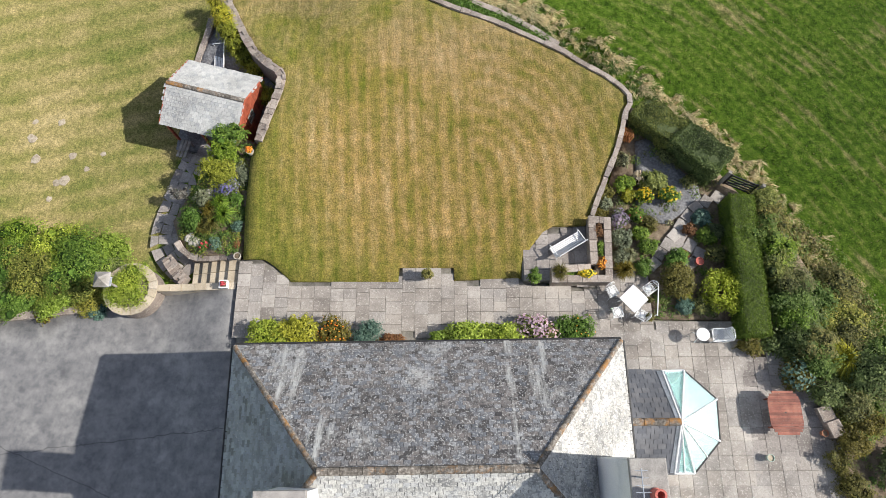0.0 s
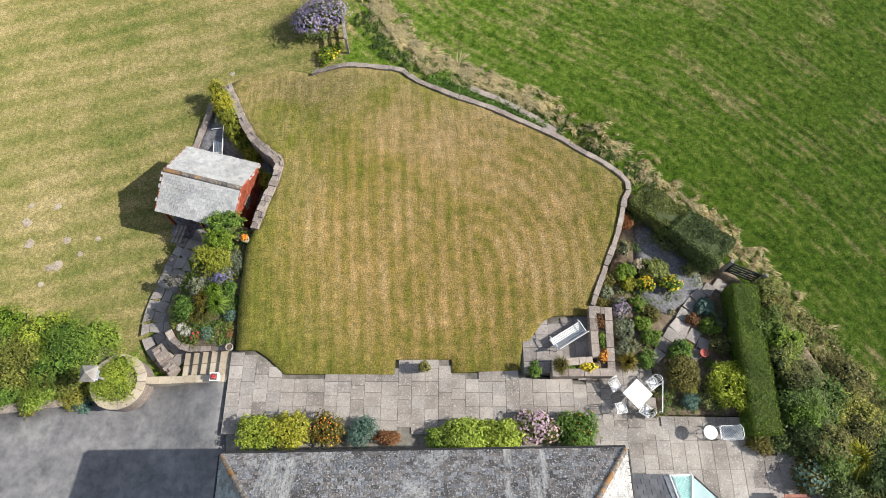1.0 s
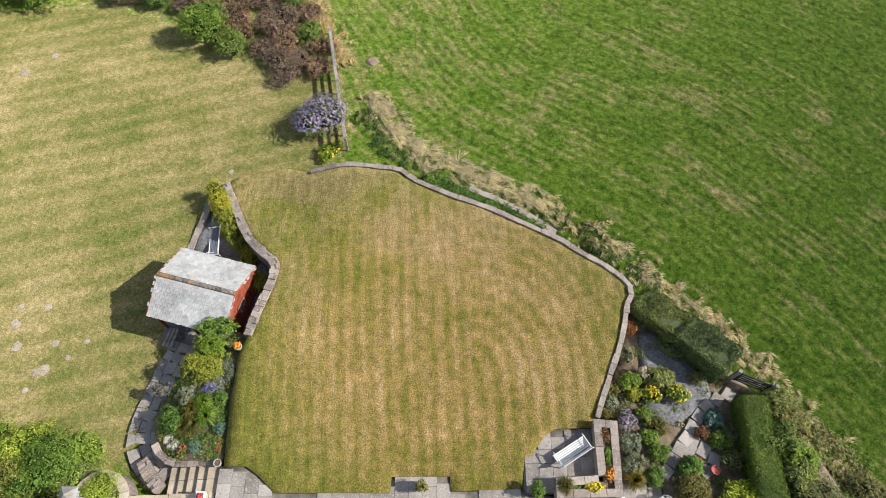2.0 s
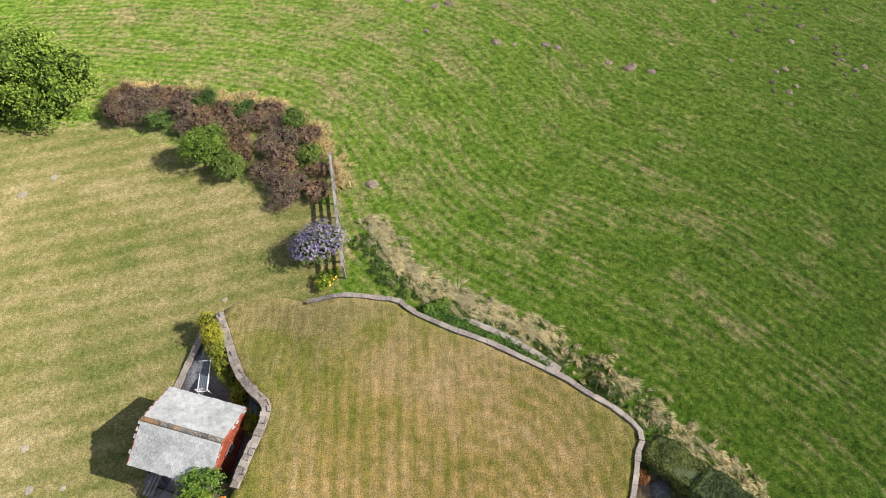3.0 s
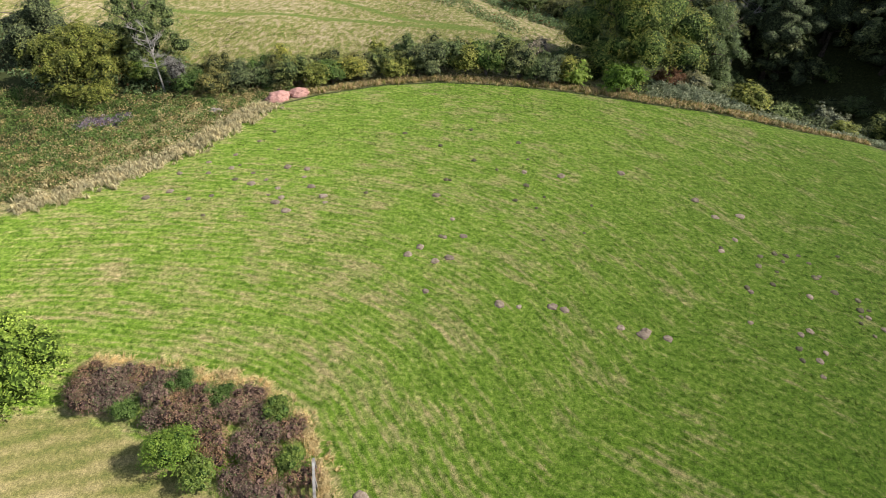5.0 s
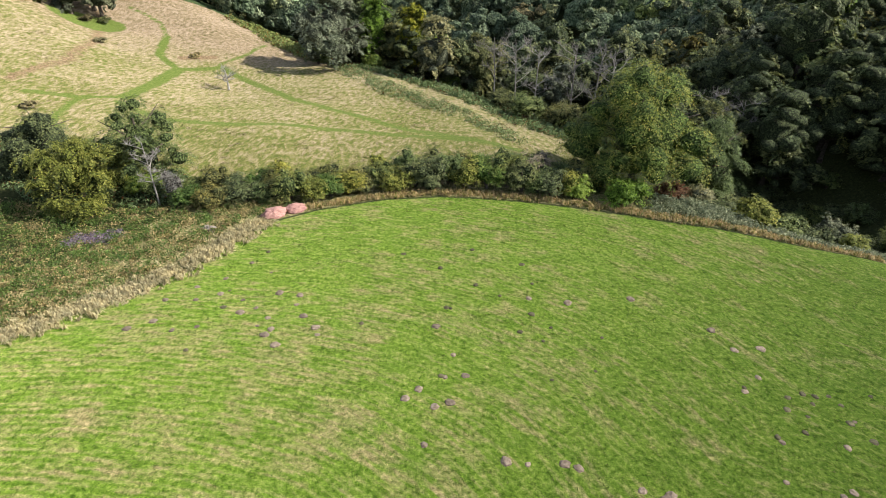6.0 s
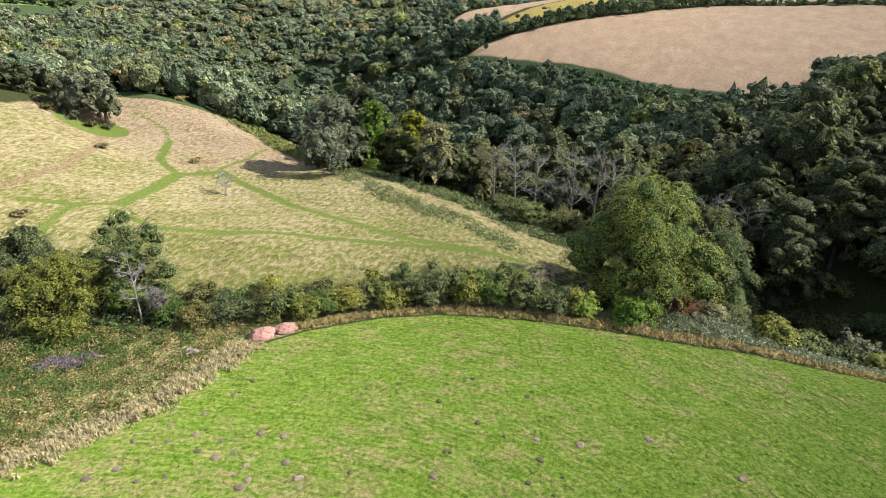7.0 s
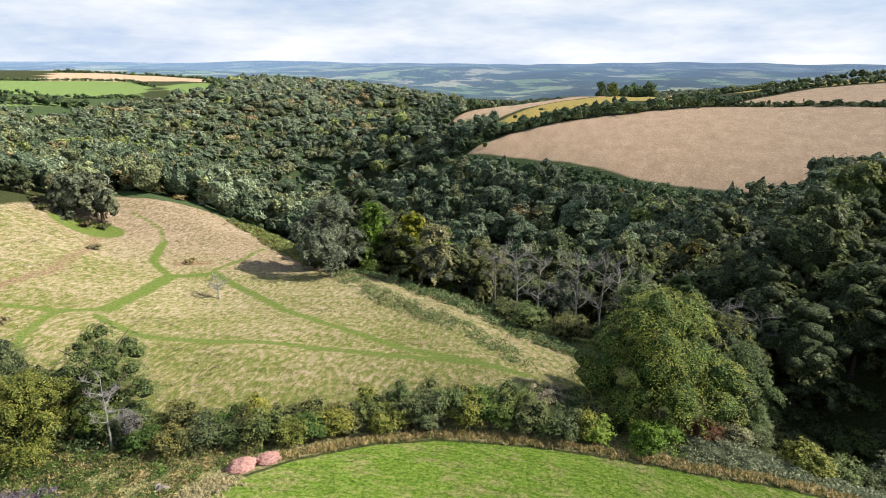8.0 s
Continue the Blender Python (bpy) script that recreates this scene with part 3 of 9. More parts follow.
track_c = ramp(nd, lk, tuss, [(0.4, (0.09, 0.14, 0.022)), (0.6, (0.18, 0.215, 0.058))])
# the far country: a patchwork of fields and woods, blue haze painted into its colour
cell = nd.new("ShaderNodeTexVoronoi")
cell.inputs["Scale"].default_value, cell.inputs["Randomness"].default_value = 0.0085, 1.0
far_warp = nd.new("ShaderNodeTexNoise")
far_warp.inputs["Scale"].default_value, far_warp.inputs["Detail"].default_value = 0.006, 4
lk.new(flat, far_warp.inputs["Vector"])
far_at = nd.new("ShaderNodeVectorMath")
far_at.operation = "MULTIPLY_ADD"
lk.new(far_warp.outputs["Color"], far_at.inputs[0])
far_at.inputs[1].default_value = (160, 160, 0)
lk.new(stretched(nd, lk, flat, (0.9, 0.36, 0), 12), far_at.inputs[2])
lk.new(far_at.outputs[0], cell.inputs["Vector"])
sepc = nd.new("ShaderNodeSeparateColor")
lk.new(cell.outputs["Color"], sepc.inputs[0])
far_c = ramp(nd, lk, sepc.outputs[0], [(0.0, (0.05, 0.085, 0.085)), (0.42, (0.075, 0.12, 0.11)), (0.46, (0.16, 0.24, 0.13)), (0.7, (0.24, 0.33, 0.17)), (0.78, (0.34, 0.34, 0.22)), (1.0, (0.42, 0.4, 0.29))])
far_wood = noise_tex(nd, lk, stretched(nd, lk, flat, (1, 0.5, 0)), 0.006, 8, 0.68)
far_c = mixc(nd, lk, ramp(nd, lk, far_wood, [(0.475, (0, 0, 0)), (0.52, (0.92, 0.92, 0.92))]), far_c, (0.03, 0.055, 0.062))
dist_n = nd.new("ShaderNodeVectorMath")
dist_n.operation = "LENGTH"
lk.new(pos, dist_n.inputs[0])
haze_k = nd.new("ShaderNodeMapRange")
haze_k.inputs["From Min"].default_value, haze_k.inputs["From Max"].default_value = 1200, 3600
lk.new(dist_n.outputs["Value"], haze_k.inputs["Value"])
# haze: colour mixed towards pale blue as distance grows
far_c = mixc(nd, lk, mathn(nd, lk, "MULTIPLY_ADD", haze_k.outputs[0], 0.5, 0.22), far_c, (0.19, 0.29, 0.45))
col = past
for sock, c in ((ca[0], lawn_c), (cb_[0], wood_shade_c), (ca[1], rough_c), (ca[2], stub_c), (cb_[1], green_c), (cb_[2], gold_c), (cd[1], heath_c), (cc[0], track_c), (cc[1], scrub_c), (cc[2], fern_c)):
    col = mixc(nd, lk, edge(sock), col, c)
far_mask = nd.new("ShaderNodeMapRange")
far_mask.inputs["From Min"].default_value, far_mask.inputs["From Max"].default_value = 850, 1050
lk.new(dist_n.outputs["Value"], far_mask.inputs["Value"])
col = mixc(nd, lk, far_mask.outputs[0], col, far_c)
speckle = noise_tex(nd, lk, flat, 5.0, 6, 0.8)
col = mixc(nd, lk, 0.7, col, ramp(nd, lk, grain, [(0.36, (0.5, 0.52, 0.5)), (0.5, (0.98, 0.98, 0.98)), (0.64, (1.5, 1.46, 1.42))]), "MULTIPLY")
col = mixc(nd, lk, 0.75, col, ramp(nd, lk, speckle, [(0.38, (0.6, 0.64, 0.6)), (0.5, (0.98, 0.98, 0.98)), (0.62, (1.4, 1.36, 1.34))]), "MULTIPLY")
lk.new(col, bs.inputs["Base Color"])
bs.inputs["Roughness"].default_value, bs.inputs["Specular IOR Level"].default_value = 0.95, 0.1
bs.inputs["Diffuse Roughness"].default_value = 1.0
bump(nd, lk, bs, mathn(nd, lk, "MULTIPLY_ADD", clump, 0.6, mathn(nd, lk, "MULTIPLY", grain, 0.5)), 0.6, 0.12)

g_mesh = mesh_from("ground", np.column_stack([gxr, gyr, gzr]), g_faces, M_GROUND, smooth_faces=True)


def paint(name, r, g, b):
    at = g_mesh.color_attributes.new(name, "FLOAT_COLOR", "POINT")
    at.data.foreach_set("color", np.column_stack([r, g, b, np.ones(len(r))]).astype(float).ravel())


def region(poly, soft=1.6, grow=0.0):
    """1 within an outline, 0 outside, sliding over soft metres at its border."""
    d = line_dist(gxr, gyr, poly + poly[:1])
    sd = np.where(inside(gxr, gyr, poly), d, -d) + grow
    return np.clip(0.5 + sd / soft, 0, 1)


def any_of(*r):
    return np.maximum.reduce(r)


mown = region(MOWN)
rough_k = region(ROUGH, 4)
stubble = any_of(*(region(q, 9) for q in (TAN, TAN_TOP, TAN_EAST, TAN_WEST)))
greenf = any_of(*(region(q, 10) for q in (GREEN_WEST, GREEN_LOW, GREEN_FAR)))
gold = any_of(*(region(q, 10) for q in (GOLD, PALE_EAST)))
path_d = np.minimum.reduce([line_dist(gxr, gyr, p) - w for w, p in PATHS])
track = rough_k * np.clip(0.48 - path_d / 2.6, 0, 1)
track = np.maximum(track, rough_k * np.clip(0.5 + (4.5 - np.hypot((gxr + 76) * 0.6, gyr - 156.5)) / 2.6, 0, 1))
heath = rough_k * np.clip(0.5 + (1.4 - line_dist(gxr, gyr, HEATH)) / 5.0, 0, 1) * 0.8
heath = np.maximum(heath, rough_k * np.clip(0.5 + (1.0 - line_dist(gxr, gyr, [(-53.0, 145.5), (-47.8, 149.3)])) / 1.6, 0, 1) * 0.9)
edge_d = line_dist(gxr, gyr, FIELD_EDGE)
past_k = region(PASTURE, 2.0)
beyond = (1 - past_k) * (gyr > 30) * (1 - mown) * (np.abs(gxr) < 75) * (gyr < 95)
scrub = beyond * (1 - rough_k) * np.clip(0.5 + (np.where(gxr < 22, 14, 2.0) - edge_d) / 2, 0, 1)
fern = (gyr > 30) * (1 - rough_k) * np.clip(0.5 + (26 - line_dist(gxr, gyr, [(15, 318), (51, 278), (85, 222), (99, 214)])) / 8, 0, 1) * (1 - stubble)
fern = np.maximum(fern, (1 - rough_k) * smooth(45, 60, -gxr) * smooth(165, 180, gyr) * (1 - smooth(420, 460, gyr)) * (1 - greenf))
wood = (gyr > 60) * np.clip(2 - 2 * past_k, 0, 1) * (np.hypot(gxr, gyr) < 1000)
paint("cover_a", mown, rough_k, stubble)
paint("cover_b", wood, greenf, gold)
paint("cover_c", track, scrub, fern)
paint("lie", line_dist(gxr, gyr, MOW_EDGE), heath, 0 * track)
land = new("ground", g_mesh)
tagged(land, "rolling green pasture, dry lawn and tan stubble hills", "ground", kind="structure")

# ---- foliage ----
RNG = np.random.default_rng(7)


def unit(n, rng):
    v = rng.normal(size=(n, 3))
    return v / np.linalg.norm(v, axis=1, keepdims=True)


def blades(pos, nrm, size, rng, aspect=0.6):
    """A bent leaf quad at each place."""
    n = len(pos)
    t = np.cross(nrm, unit(n, rng))
    t /= np.linalg.norm(t, axis=1, keepdims=True) + 1e-9
    b = np.cross(nrm, t)
    s = (np.ones(n) * size * rng.uniform(0.6, 1.25, n))[:, None]
    k = s * aspect
    v = np.stack([pos - t * s, pos - b * k + nrm * k * 0.25, pos + t * s, pos + b * k + nrm * k * 0.25], 1).reshape(-1, 3)
    return v, np.arange(n * 4).reshape(n, 4)


def pointed(v):
    """Leaf quads as single pointed leaves of the same area."""
    q = v.reshape(-1, 4, 3)
    mid = q.mean(1)
    a, b, c, d = (q[:, i] - mid for i in range(4))
    t = np.stack([mid + a * 1.3, mid + c * 0.75 + b * 1.3, mid + c * 0.75 + d * 1.3], 1).reshape(-1, 3)
    return t, np.arange(len(t)).reshape(-1, 3)


def lobed(lobes, n, size, rng, droop=-0.45, shell=0.3, tidy=0.55, aspect=0.6):
    """Leaf blades spread over the ragged outer shell of a group of lobes (x, y, z, rx, rz)."""
    lobes = np.asarray(lobes, float)
    w = lobes[:, 3] ** 2
    which = rng.choice(len(lobes), n, p=w / w.sum())
    d = unit(n * 2, rng)
    d = d[d[:, 2] > droop]
    while len(d) < n:
        d = np.concatenate([d, d])
    d = d[:n]
    L = lobes[which]
    ph = rng.uniform(0, 6.28, (len(lobes), 3))[which]
    spray = np.sin(5.3 * d[:, 0] + ph[:, 0]) * np.sin(5.9 * d[:, 1] + ph[:, 1]) + 0.8 * np.sin(6.4 * d[:, 2] + 4.1 * d[:, 0] + ph[:, 2])
    r = 1 - shell * rng.random(n) ** 1.5 + 0.07 * rng.normal(size=n) + 0.13 * spray
    pos = L[:, :3] + d * np.stack([L[:, 3], L[:, 3], L[:, 4]], 1) * r[:, None]
    nrm = d * tidy + unit(n, rng) * (1 - tidy) + np.array([0, 0, 0.25])
    nrm /= np.linalg.norm(nrm, axis=1, keepdims=True)
    return blades(pos, nrm, size, rng, aspect)


def sprays(lobes, n, size, rng, per=34, droop=-0.5, aspect=0.6):
    """Leaf blades held in flat, drooping sprays about a group of lobes, with gaps between them."""
    lobes = np.asarray(lobes, float)
    k = max(1, n // per)
    w = lobes[:, 3] ** 2
    L = lobes[rng.choice(len(lobes), k, p=w / w.sum())]
    d = unit(k * 3 + 40, rng)
    d = d[d[:, 2] > droop][:k]
    rad = np.stack([L[:, 3], L[:, 3], L[:, 4]], 1)
    mid = L[:, :3] + d * rad * (0.74 + 0.36 * rng.random(k) ** 1.2)[:, None]
    sr = np.clip(L[:, 3] * 0.34, 0.06, 0.85) * rng.uniform(0.55, 1.35, k)
    up = np.array([0, 0, 0.75]) + d * 0.55 + unit(k, rng) * 0.3
    up /= np.linalg.norm(up, axis=1, keepdims=True)
    out = d - up * (d * up).sum(1, keepdims=True)
    out /= np.linalg.norm(out, axis=1, keepdims=True) + 1e-6
    side = np.cross(up, out)
    rep_ = lambda a: np.repeat(a, per, axis=0)
    m = k * per
    t, q = rng.uniform(0, 2 * math.pi, m), np.sqrt(rng.random(m))
    u, v_ = np.cos(t) * q * 1.3, np.sin(t) * q * 0.85
    S = rep_(sr)
    pos = rep_(mid) + rep_(out) * (u * S)[:, None] + rep_(side) * (v_ * S)[:, None] + rep_(up) * (rng.normal(size=m) * 0.12 * S)[:, None]
    pos[:, 2] -= S * 0.28 * np.clip(u + 0.4, 0, 2) ** 2
    nrm = rep_(up) * 0.68 + unit(m, rng) * 0.4
    nrm /= np.linalg.norm(nrm, axis=1, keepdims=True)
    return blades(pos, nrm, size, rng, aspect)


def crown_lobes(rng, r, h0, h1, n, spread=0.62, heart=0.72, bough=(0.24, 0.44)):
    """Lobes of a tree crown of radius r between the heights h0 and h1."""
    out = [(0, 0, (h0 + h1) / 2, r * heart, (h1 - h0) * 0.42)]
    for i in range(n):
        a, k = rng.uniform(0, 2 * math.pi), rng.random()
        z = h0 + (h1 - h0) * (0.16 + 0.72 * k)
        reach = r * spread * rng.uniform(0.75, 1.15) * math.sqrt(max(0.05, 1 - (2 * k - 0.7) ** 2 * 0.72))
        q = r * rng.uniform(*bough)
        out.append((reach * math.cos(a), reach * math.sin(a), z, q, q * rng.uniform(0.6, 0.95)))
    return out


ICO = bmesh.new()
bmesh.ops.create_icosphere(ICO, subdivisions=1, radius=1.0)
ICO_V = np.array([tuple(v.co) for v in ICO.verts])
ICO_F = np.array([[v.index for v in f.verts] for f in ICO.faces])
ICO.free()
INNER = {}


def inner_shade_leaf(mat):
    """The leaf mass inside a crown: its leaf tones darkened, so shade is painted into the colour."""
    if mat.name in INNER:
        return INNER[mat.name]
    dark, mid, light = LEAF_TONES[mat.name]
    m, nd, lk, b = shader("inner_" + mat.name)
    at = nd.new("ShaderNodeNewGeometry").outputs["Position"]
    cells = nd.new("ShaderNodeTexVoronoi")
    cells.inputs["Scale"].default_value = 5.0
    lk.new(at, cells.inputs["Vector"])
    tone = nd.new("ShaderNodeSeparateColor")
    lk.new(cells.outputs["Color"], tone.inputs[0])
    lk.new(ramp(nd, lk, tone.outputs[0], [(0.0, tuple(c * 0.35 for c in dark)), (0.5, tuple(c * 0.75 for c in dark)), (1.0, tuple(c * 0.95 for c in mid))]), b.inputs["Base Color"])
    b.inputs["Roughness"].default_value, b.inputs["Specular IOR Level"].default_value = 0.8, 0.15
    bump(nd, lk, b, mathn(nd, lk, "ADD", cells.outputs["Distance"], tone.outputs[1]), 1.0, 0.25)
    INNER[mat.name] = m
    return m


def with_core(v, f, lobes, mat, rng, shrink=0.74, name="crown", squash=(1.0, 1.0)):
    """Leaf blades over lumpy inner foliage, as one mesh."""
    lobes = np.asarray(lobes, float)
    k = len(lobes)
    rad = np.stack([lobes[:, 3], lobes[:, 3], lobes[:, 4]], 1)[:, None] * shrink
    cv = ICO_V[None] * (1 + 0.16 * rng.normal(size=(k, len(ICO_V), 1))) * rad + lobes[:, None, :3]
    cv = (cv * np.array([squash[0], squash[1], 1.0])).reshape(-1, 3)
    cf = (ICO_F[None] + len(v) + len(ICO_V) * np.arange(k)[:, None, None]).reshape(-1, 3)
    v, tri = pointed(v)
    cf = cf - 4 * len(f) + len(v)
    return mesh_from(name, np.concatenate([v, cv]), np.concatenate([tri, cf]), [mat, inner_shade_leaf(mat)], np.repeat([0, 1], [len(tri), len(cf)]), True)


def crown_mesh(lobes, n, size, mat, rng, tidy=0.62, shrink=0.8):
    v, f = sprays(lobes, n, size, rng)
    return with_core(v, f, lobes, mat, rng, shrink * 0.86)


def trunk_mesh(rng, h, r, spread, limbs=6, name="trunk", mat=None, sides=6, twigs=0):
    bm = bmesh.new()
    lean = rng.normal(size=2) * 0.04 * h
    pts = [Vector((lean[0] * t * t, lean[1] * t * t, h * t)) for t in (0, 0.08, 0.3, 0.55, 0.8)]
    tube(bm, pts, [r * 1.35, r, r * 0.8, r * 0.55, r * 0.25], sides)
    for i in range(limbs):
        t = rng.uniform(0.28, 0.75)
        a = 2 * math.pi * (i / limbs + rng.uniform(-0.1, 0.1))
        p = Vector((lean[0] * t * t, lean[1] * t * t, h * t))
        L = spread * rng.uniform(0.6, 1.0)
        q = p + Vector((math.cos(a) * L * 0.5, math.sin(a) * L * 0.5, L * 0.28))
        e = p + Vector((math.cos(a + 0.2) * L, math.sin(a + 0.2) * L, L * rng.uniform(0.35, 0.7)))
        tube(bm, [p, q, e], [r * 0.42, r * 0.28, r * 0.08], 5)
        for k in range(twigs):
            s = q.lerp(e, rng.uniform(0.1, 0.9))
            d = Vector((*rng.normal(size=2), abs(rng.normal()) + 0.2)).normalized() * L * rng.uniform(0.25, 0.5)
            m1 = s + d * 0.5 + Vector(rng.normal(size=3)) * L * 0.04
            tube(bm, [s, m1, s + d], [r * 0.2, r * 0.13, r * 0.06], 4, False)
    return mesh_of(name, bm, mat or M_BARK)


def make_tree(name, x, y, h, r, mat, seed, label, n=2600, size=0.32, lobes=16, z=None, bare=0.22, group="", category="tree", spread=0.62, heart=0.72, bough=(0.24, 0.44), shrink=0.8):
    """A tree of its own: trunk with limbs, and a crown of leaf blades."""
    rng = np.random.default_rng(seed)
    root = empty(name, pose(x, y, (gz(x, y) if z is None else z) - 0.05, 0, 0, rng.uniform(0, 360)))
    part("trunk", trunk_mesh(rng, h * 0.9, 0.035 * h, r * 0.8), None, root)
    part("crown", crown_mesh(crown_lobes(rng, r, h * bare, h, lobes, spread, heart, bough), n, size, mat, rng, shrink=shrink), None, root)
    tagged(root, label, category, group)
    return root


def bare_tree(name, x, y, h, seed, label, limbs=9, twigs=9, mat=None, spread=0.3, r=0.02):
    rng = np.random.default_rng(seed)
    root = empty(name, pose(x, y, gz(x, y) - 0.05))
    part("trunk", trunk_mesh(rng, h, r * h, h * spread, limbs, "trunk", mat or M_DEADWOOD, 6, twigs), None, root)
    tagged(root, label, "tree")
    return root


def make_bush(name, x, y, w, d, h, mat, seed, label, n=700, size=0.09, z=None, category="shrub", group="", lobes=8, turn=None, aspect=0.6, tidy=0.5, extra=None):
    """A shrub: woody stems and a rounded, uneven mass of leaves; extra adds blossoms (material, count, size)."""
    n, size = (int(n * 1.9), size * 0.66) if size < 0.085 else (int(n * 1.4), size * 0.82)
    rng = np.random.default_rng(seed)
    root = empty(name, pose(x, y, (gz(x, y) if z is None else z) - 0.02, 0, 0, rng.uniform(0, 360) if turn is None else turn))
    bm = bmesh.new()
    for i in range(5):
        a = 2 * math.pi * i / 5 + rng.uniform(-0.4, 0.4)
        e = Vector((math.cos(a) * w * 0.3, math.sin(a) * d * 0.3, h * rng.uniform(0.55, 0.85)))
        tube(bm, [(0, 0, 0), e * 0.5 + Vector((0, 0, h * 0.1)), e], [0.03 * h + 0.008, 0.02 * h + 0.005, 0.006], 5)
    part("woody_base", bm, M_BARK, root)
    lb = [(0, 0, h * 0.42, 0.36, h * 0.42)]
    for i in range(lobes):
        a = rng.uniform(0, 2 * math.pi)
        k = rng.uniform(0.15, 0.34)
        lb.append((math.cos(a) * k, math.sin(a) * k, h * rng.uniform(0.3, 0.7), rng.uniform(0.13, 0.24), h * rng.uniform(0.2, 0.32)))
    v, f = lobed(lb, n, 1.0, rng, -0.3, 0.3, tidy, aspect) if w < 0.65 or tidy > 0.6 else sprays(lb, n, 1.0, rng, 14 if w > 2.4 else 9, -0.4, aspect)
    c = v.reshape(-1, 4, 3)
    mid = c.mean(1, keepdims=True)
    c = (c - mid) * size + mid * np.array([w, d, 1.0])
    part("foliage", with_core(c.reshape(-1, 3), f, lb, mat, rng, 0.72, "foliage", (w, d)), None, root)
    if extra:
        for em, cnt, es, ename in extra:
            v, f = lobed(lb, cnt, 1.0, rng, 0.05, 0.05, 0.8, 0.8)
            c = v.reshape(-1, 4, 3)
            mid = c.mean(1, keepdims=True)
            c = (c - mid) * es + mid * np.array([w, d, 1.04]) + np.array([0, 0, 0.02])
            tagged(part(ename, mesh_from(ename, c.reshape(-1, 3), f, em), None, root), kind="stuff")
    tagged(root, label, category, group)
    return root


# ---- the trees about the fields ----
M_BEECH = leaves("leaf_beech", (0.058, 0.108, 0.023), (0.135, 0.215, 0.046), (0.265, 0.345, 0.085), accent=(0.36, 0.32, 0.07), accent_share=0.03, warm=1.13)
make_tree("beech_tree", 24.2, 89.6, 16.6, 9.6, M_BEECH, 11, "broad beech turning yellow at its top, by the field hedge", 52000, 0.085, 60, bare=-0.12, spread=0.74, heart=0.7, bough=(0.17, 0.32))
make_tree("ash_tree", 36.0, 94.5, 14.5, 4.9, M_LEAF, 12, "tall grey-green ash behind the beech", 20000, 0.085, 30, bare=-0.1, spread=0.7, heart=0.6, bough=(0.2, 0.36))
make_tree("alder_tree", -36.5, 88.5, 11.2, 5.6, M_LEAF, 13, "dark green alder with wide ragged boughs in the field corner", 19000, 0.085, 34, bare=-0.12, spread=0.85, heart=0.52, bough=(0.16, 0.32), shrink=0.7)
make_tree("sallow_tree", -42.5, 84.0, 8.4, 6.2, M_YELLOWING, 14, "spreading sallow with yellowing leaves in the field corner", 20000, 0.085, 36, bare=-0.15, spread=0.8, heart=0.5, bough=(0.16, 0.3), shrink=0.66)
make_tree("holly_tree", -50, 91, 7.6, 5.6, M_DARK, 15, "dark holly among the corner trees", 9000, 0.1, 24, bare=-0.1)
bare_tree("dead_birch", -33.0, 82.5, 9.6, 16, "dead white birch with bare twigs beside the hedge", 16, 18, None, 0.22, 0.012)
make_bush("grey_thicket", -31.4, 83.4, 3.6, 3.2, 4.4, M_GREYTWIG, 17, "grey leafless thicket at the foot of the dead birch", 2600, 0.1, category="shrub", aspect=0.18)
for i, (x, y, h, r, s) in enumerate(((-80, 158, 12, 4.5, 21), (-83, 162, 11, 4.2, 22), (-75, 161, 11.5, 4.4, 23), (-78, 164, 12, 5, 24))):
    make_tree("knoll_tree", x, y, h, r, M_GREY, s, "wind-bent thorn tree standing on the grassy knoll", 2400, 0.26, 12, bare=-0.05, group="trees on the knoll")
for i, (x, y) in enumerate(((-84, 155), (-76.5, 157), (-73.5, 158.5), (-87, 158))):
    make_bush("knoll_shrub", x, y, 3.6, 3.0, 1.6, M_SCRUB0 if i % 2 else M_OAK, 240 + i, "low brown shrub under the knoll trees", 500, 0.16)
poles = empty("power_pole", pose(-80.5, 174, gz(-80.5, 174) - 0.1, 0, 0, 20))
tagged(poles, "pair of grey wooden power poles with a crossarm behind the knoll", "power pole")
for x in (-0.75, 0.75):
    bm = bmesh.new()
    tube(bm, [(x, 0, 0), (x, 0, 5.6)], [0.14, 0.1], 8)
    part("pole", bm, M_DEADWOOD, poles)
bm = bmesh.new()
box(bm, -1.2, 1.2, -0.16, -0.04, 5.0, 5.16)
part("crossarm", bm, M_DEADWOOD, poles)
lone = bare_tree("lone_thorn", -40.3, 133.2, 4.2, 25, "gnarled half-dead thorn alone in the rough field", 11, 10, None, 0.5, 0.05)
part("sparse_foliage", mesh_from("sparse_foliage", *lobed(crown_lobes(np.random.default_rng(25), 2.6, 1.6, 4.6, 9), 420, 0.1, np.random.default_rng(26)), M_GREY), None, lone, "sparse grey leaves")
DEAD_ASHES = ((10.5, 139, 17), (14.5, 137, 18), (18, 134.5, 17), (24.5, 132, 19), (28.5, 131, 20), (31, 129, 19), (35, 128, 18), (47, 121, 17), (51, 118, 16))
make_tree("willow_tree", -22.5, 150, 17, 8.5, M_GREY, 26, "silver-grey willow at the edge of the wood", 12000, 0.19, 34, bare=-0.08, spread=0.72, heart=0.58, bough=(0.16, 0.34), shrink=0.74)
make_tree("poplar_tree", -14.5, 157, 18, 4.5, M_LIME, 27, "bright yellow-green poplar at the wood's edge", 3600, 0.27, 14, bare=0.1)
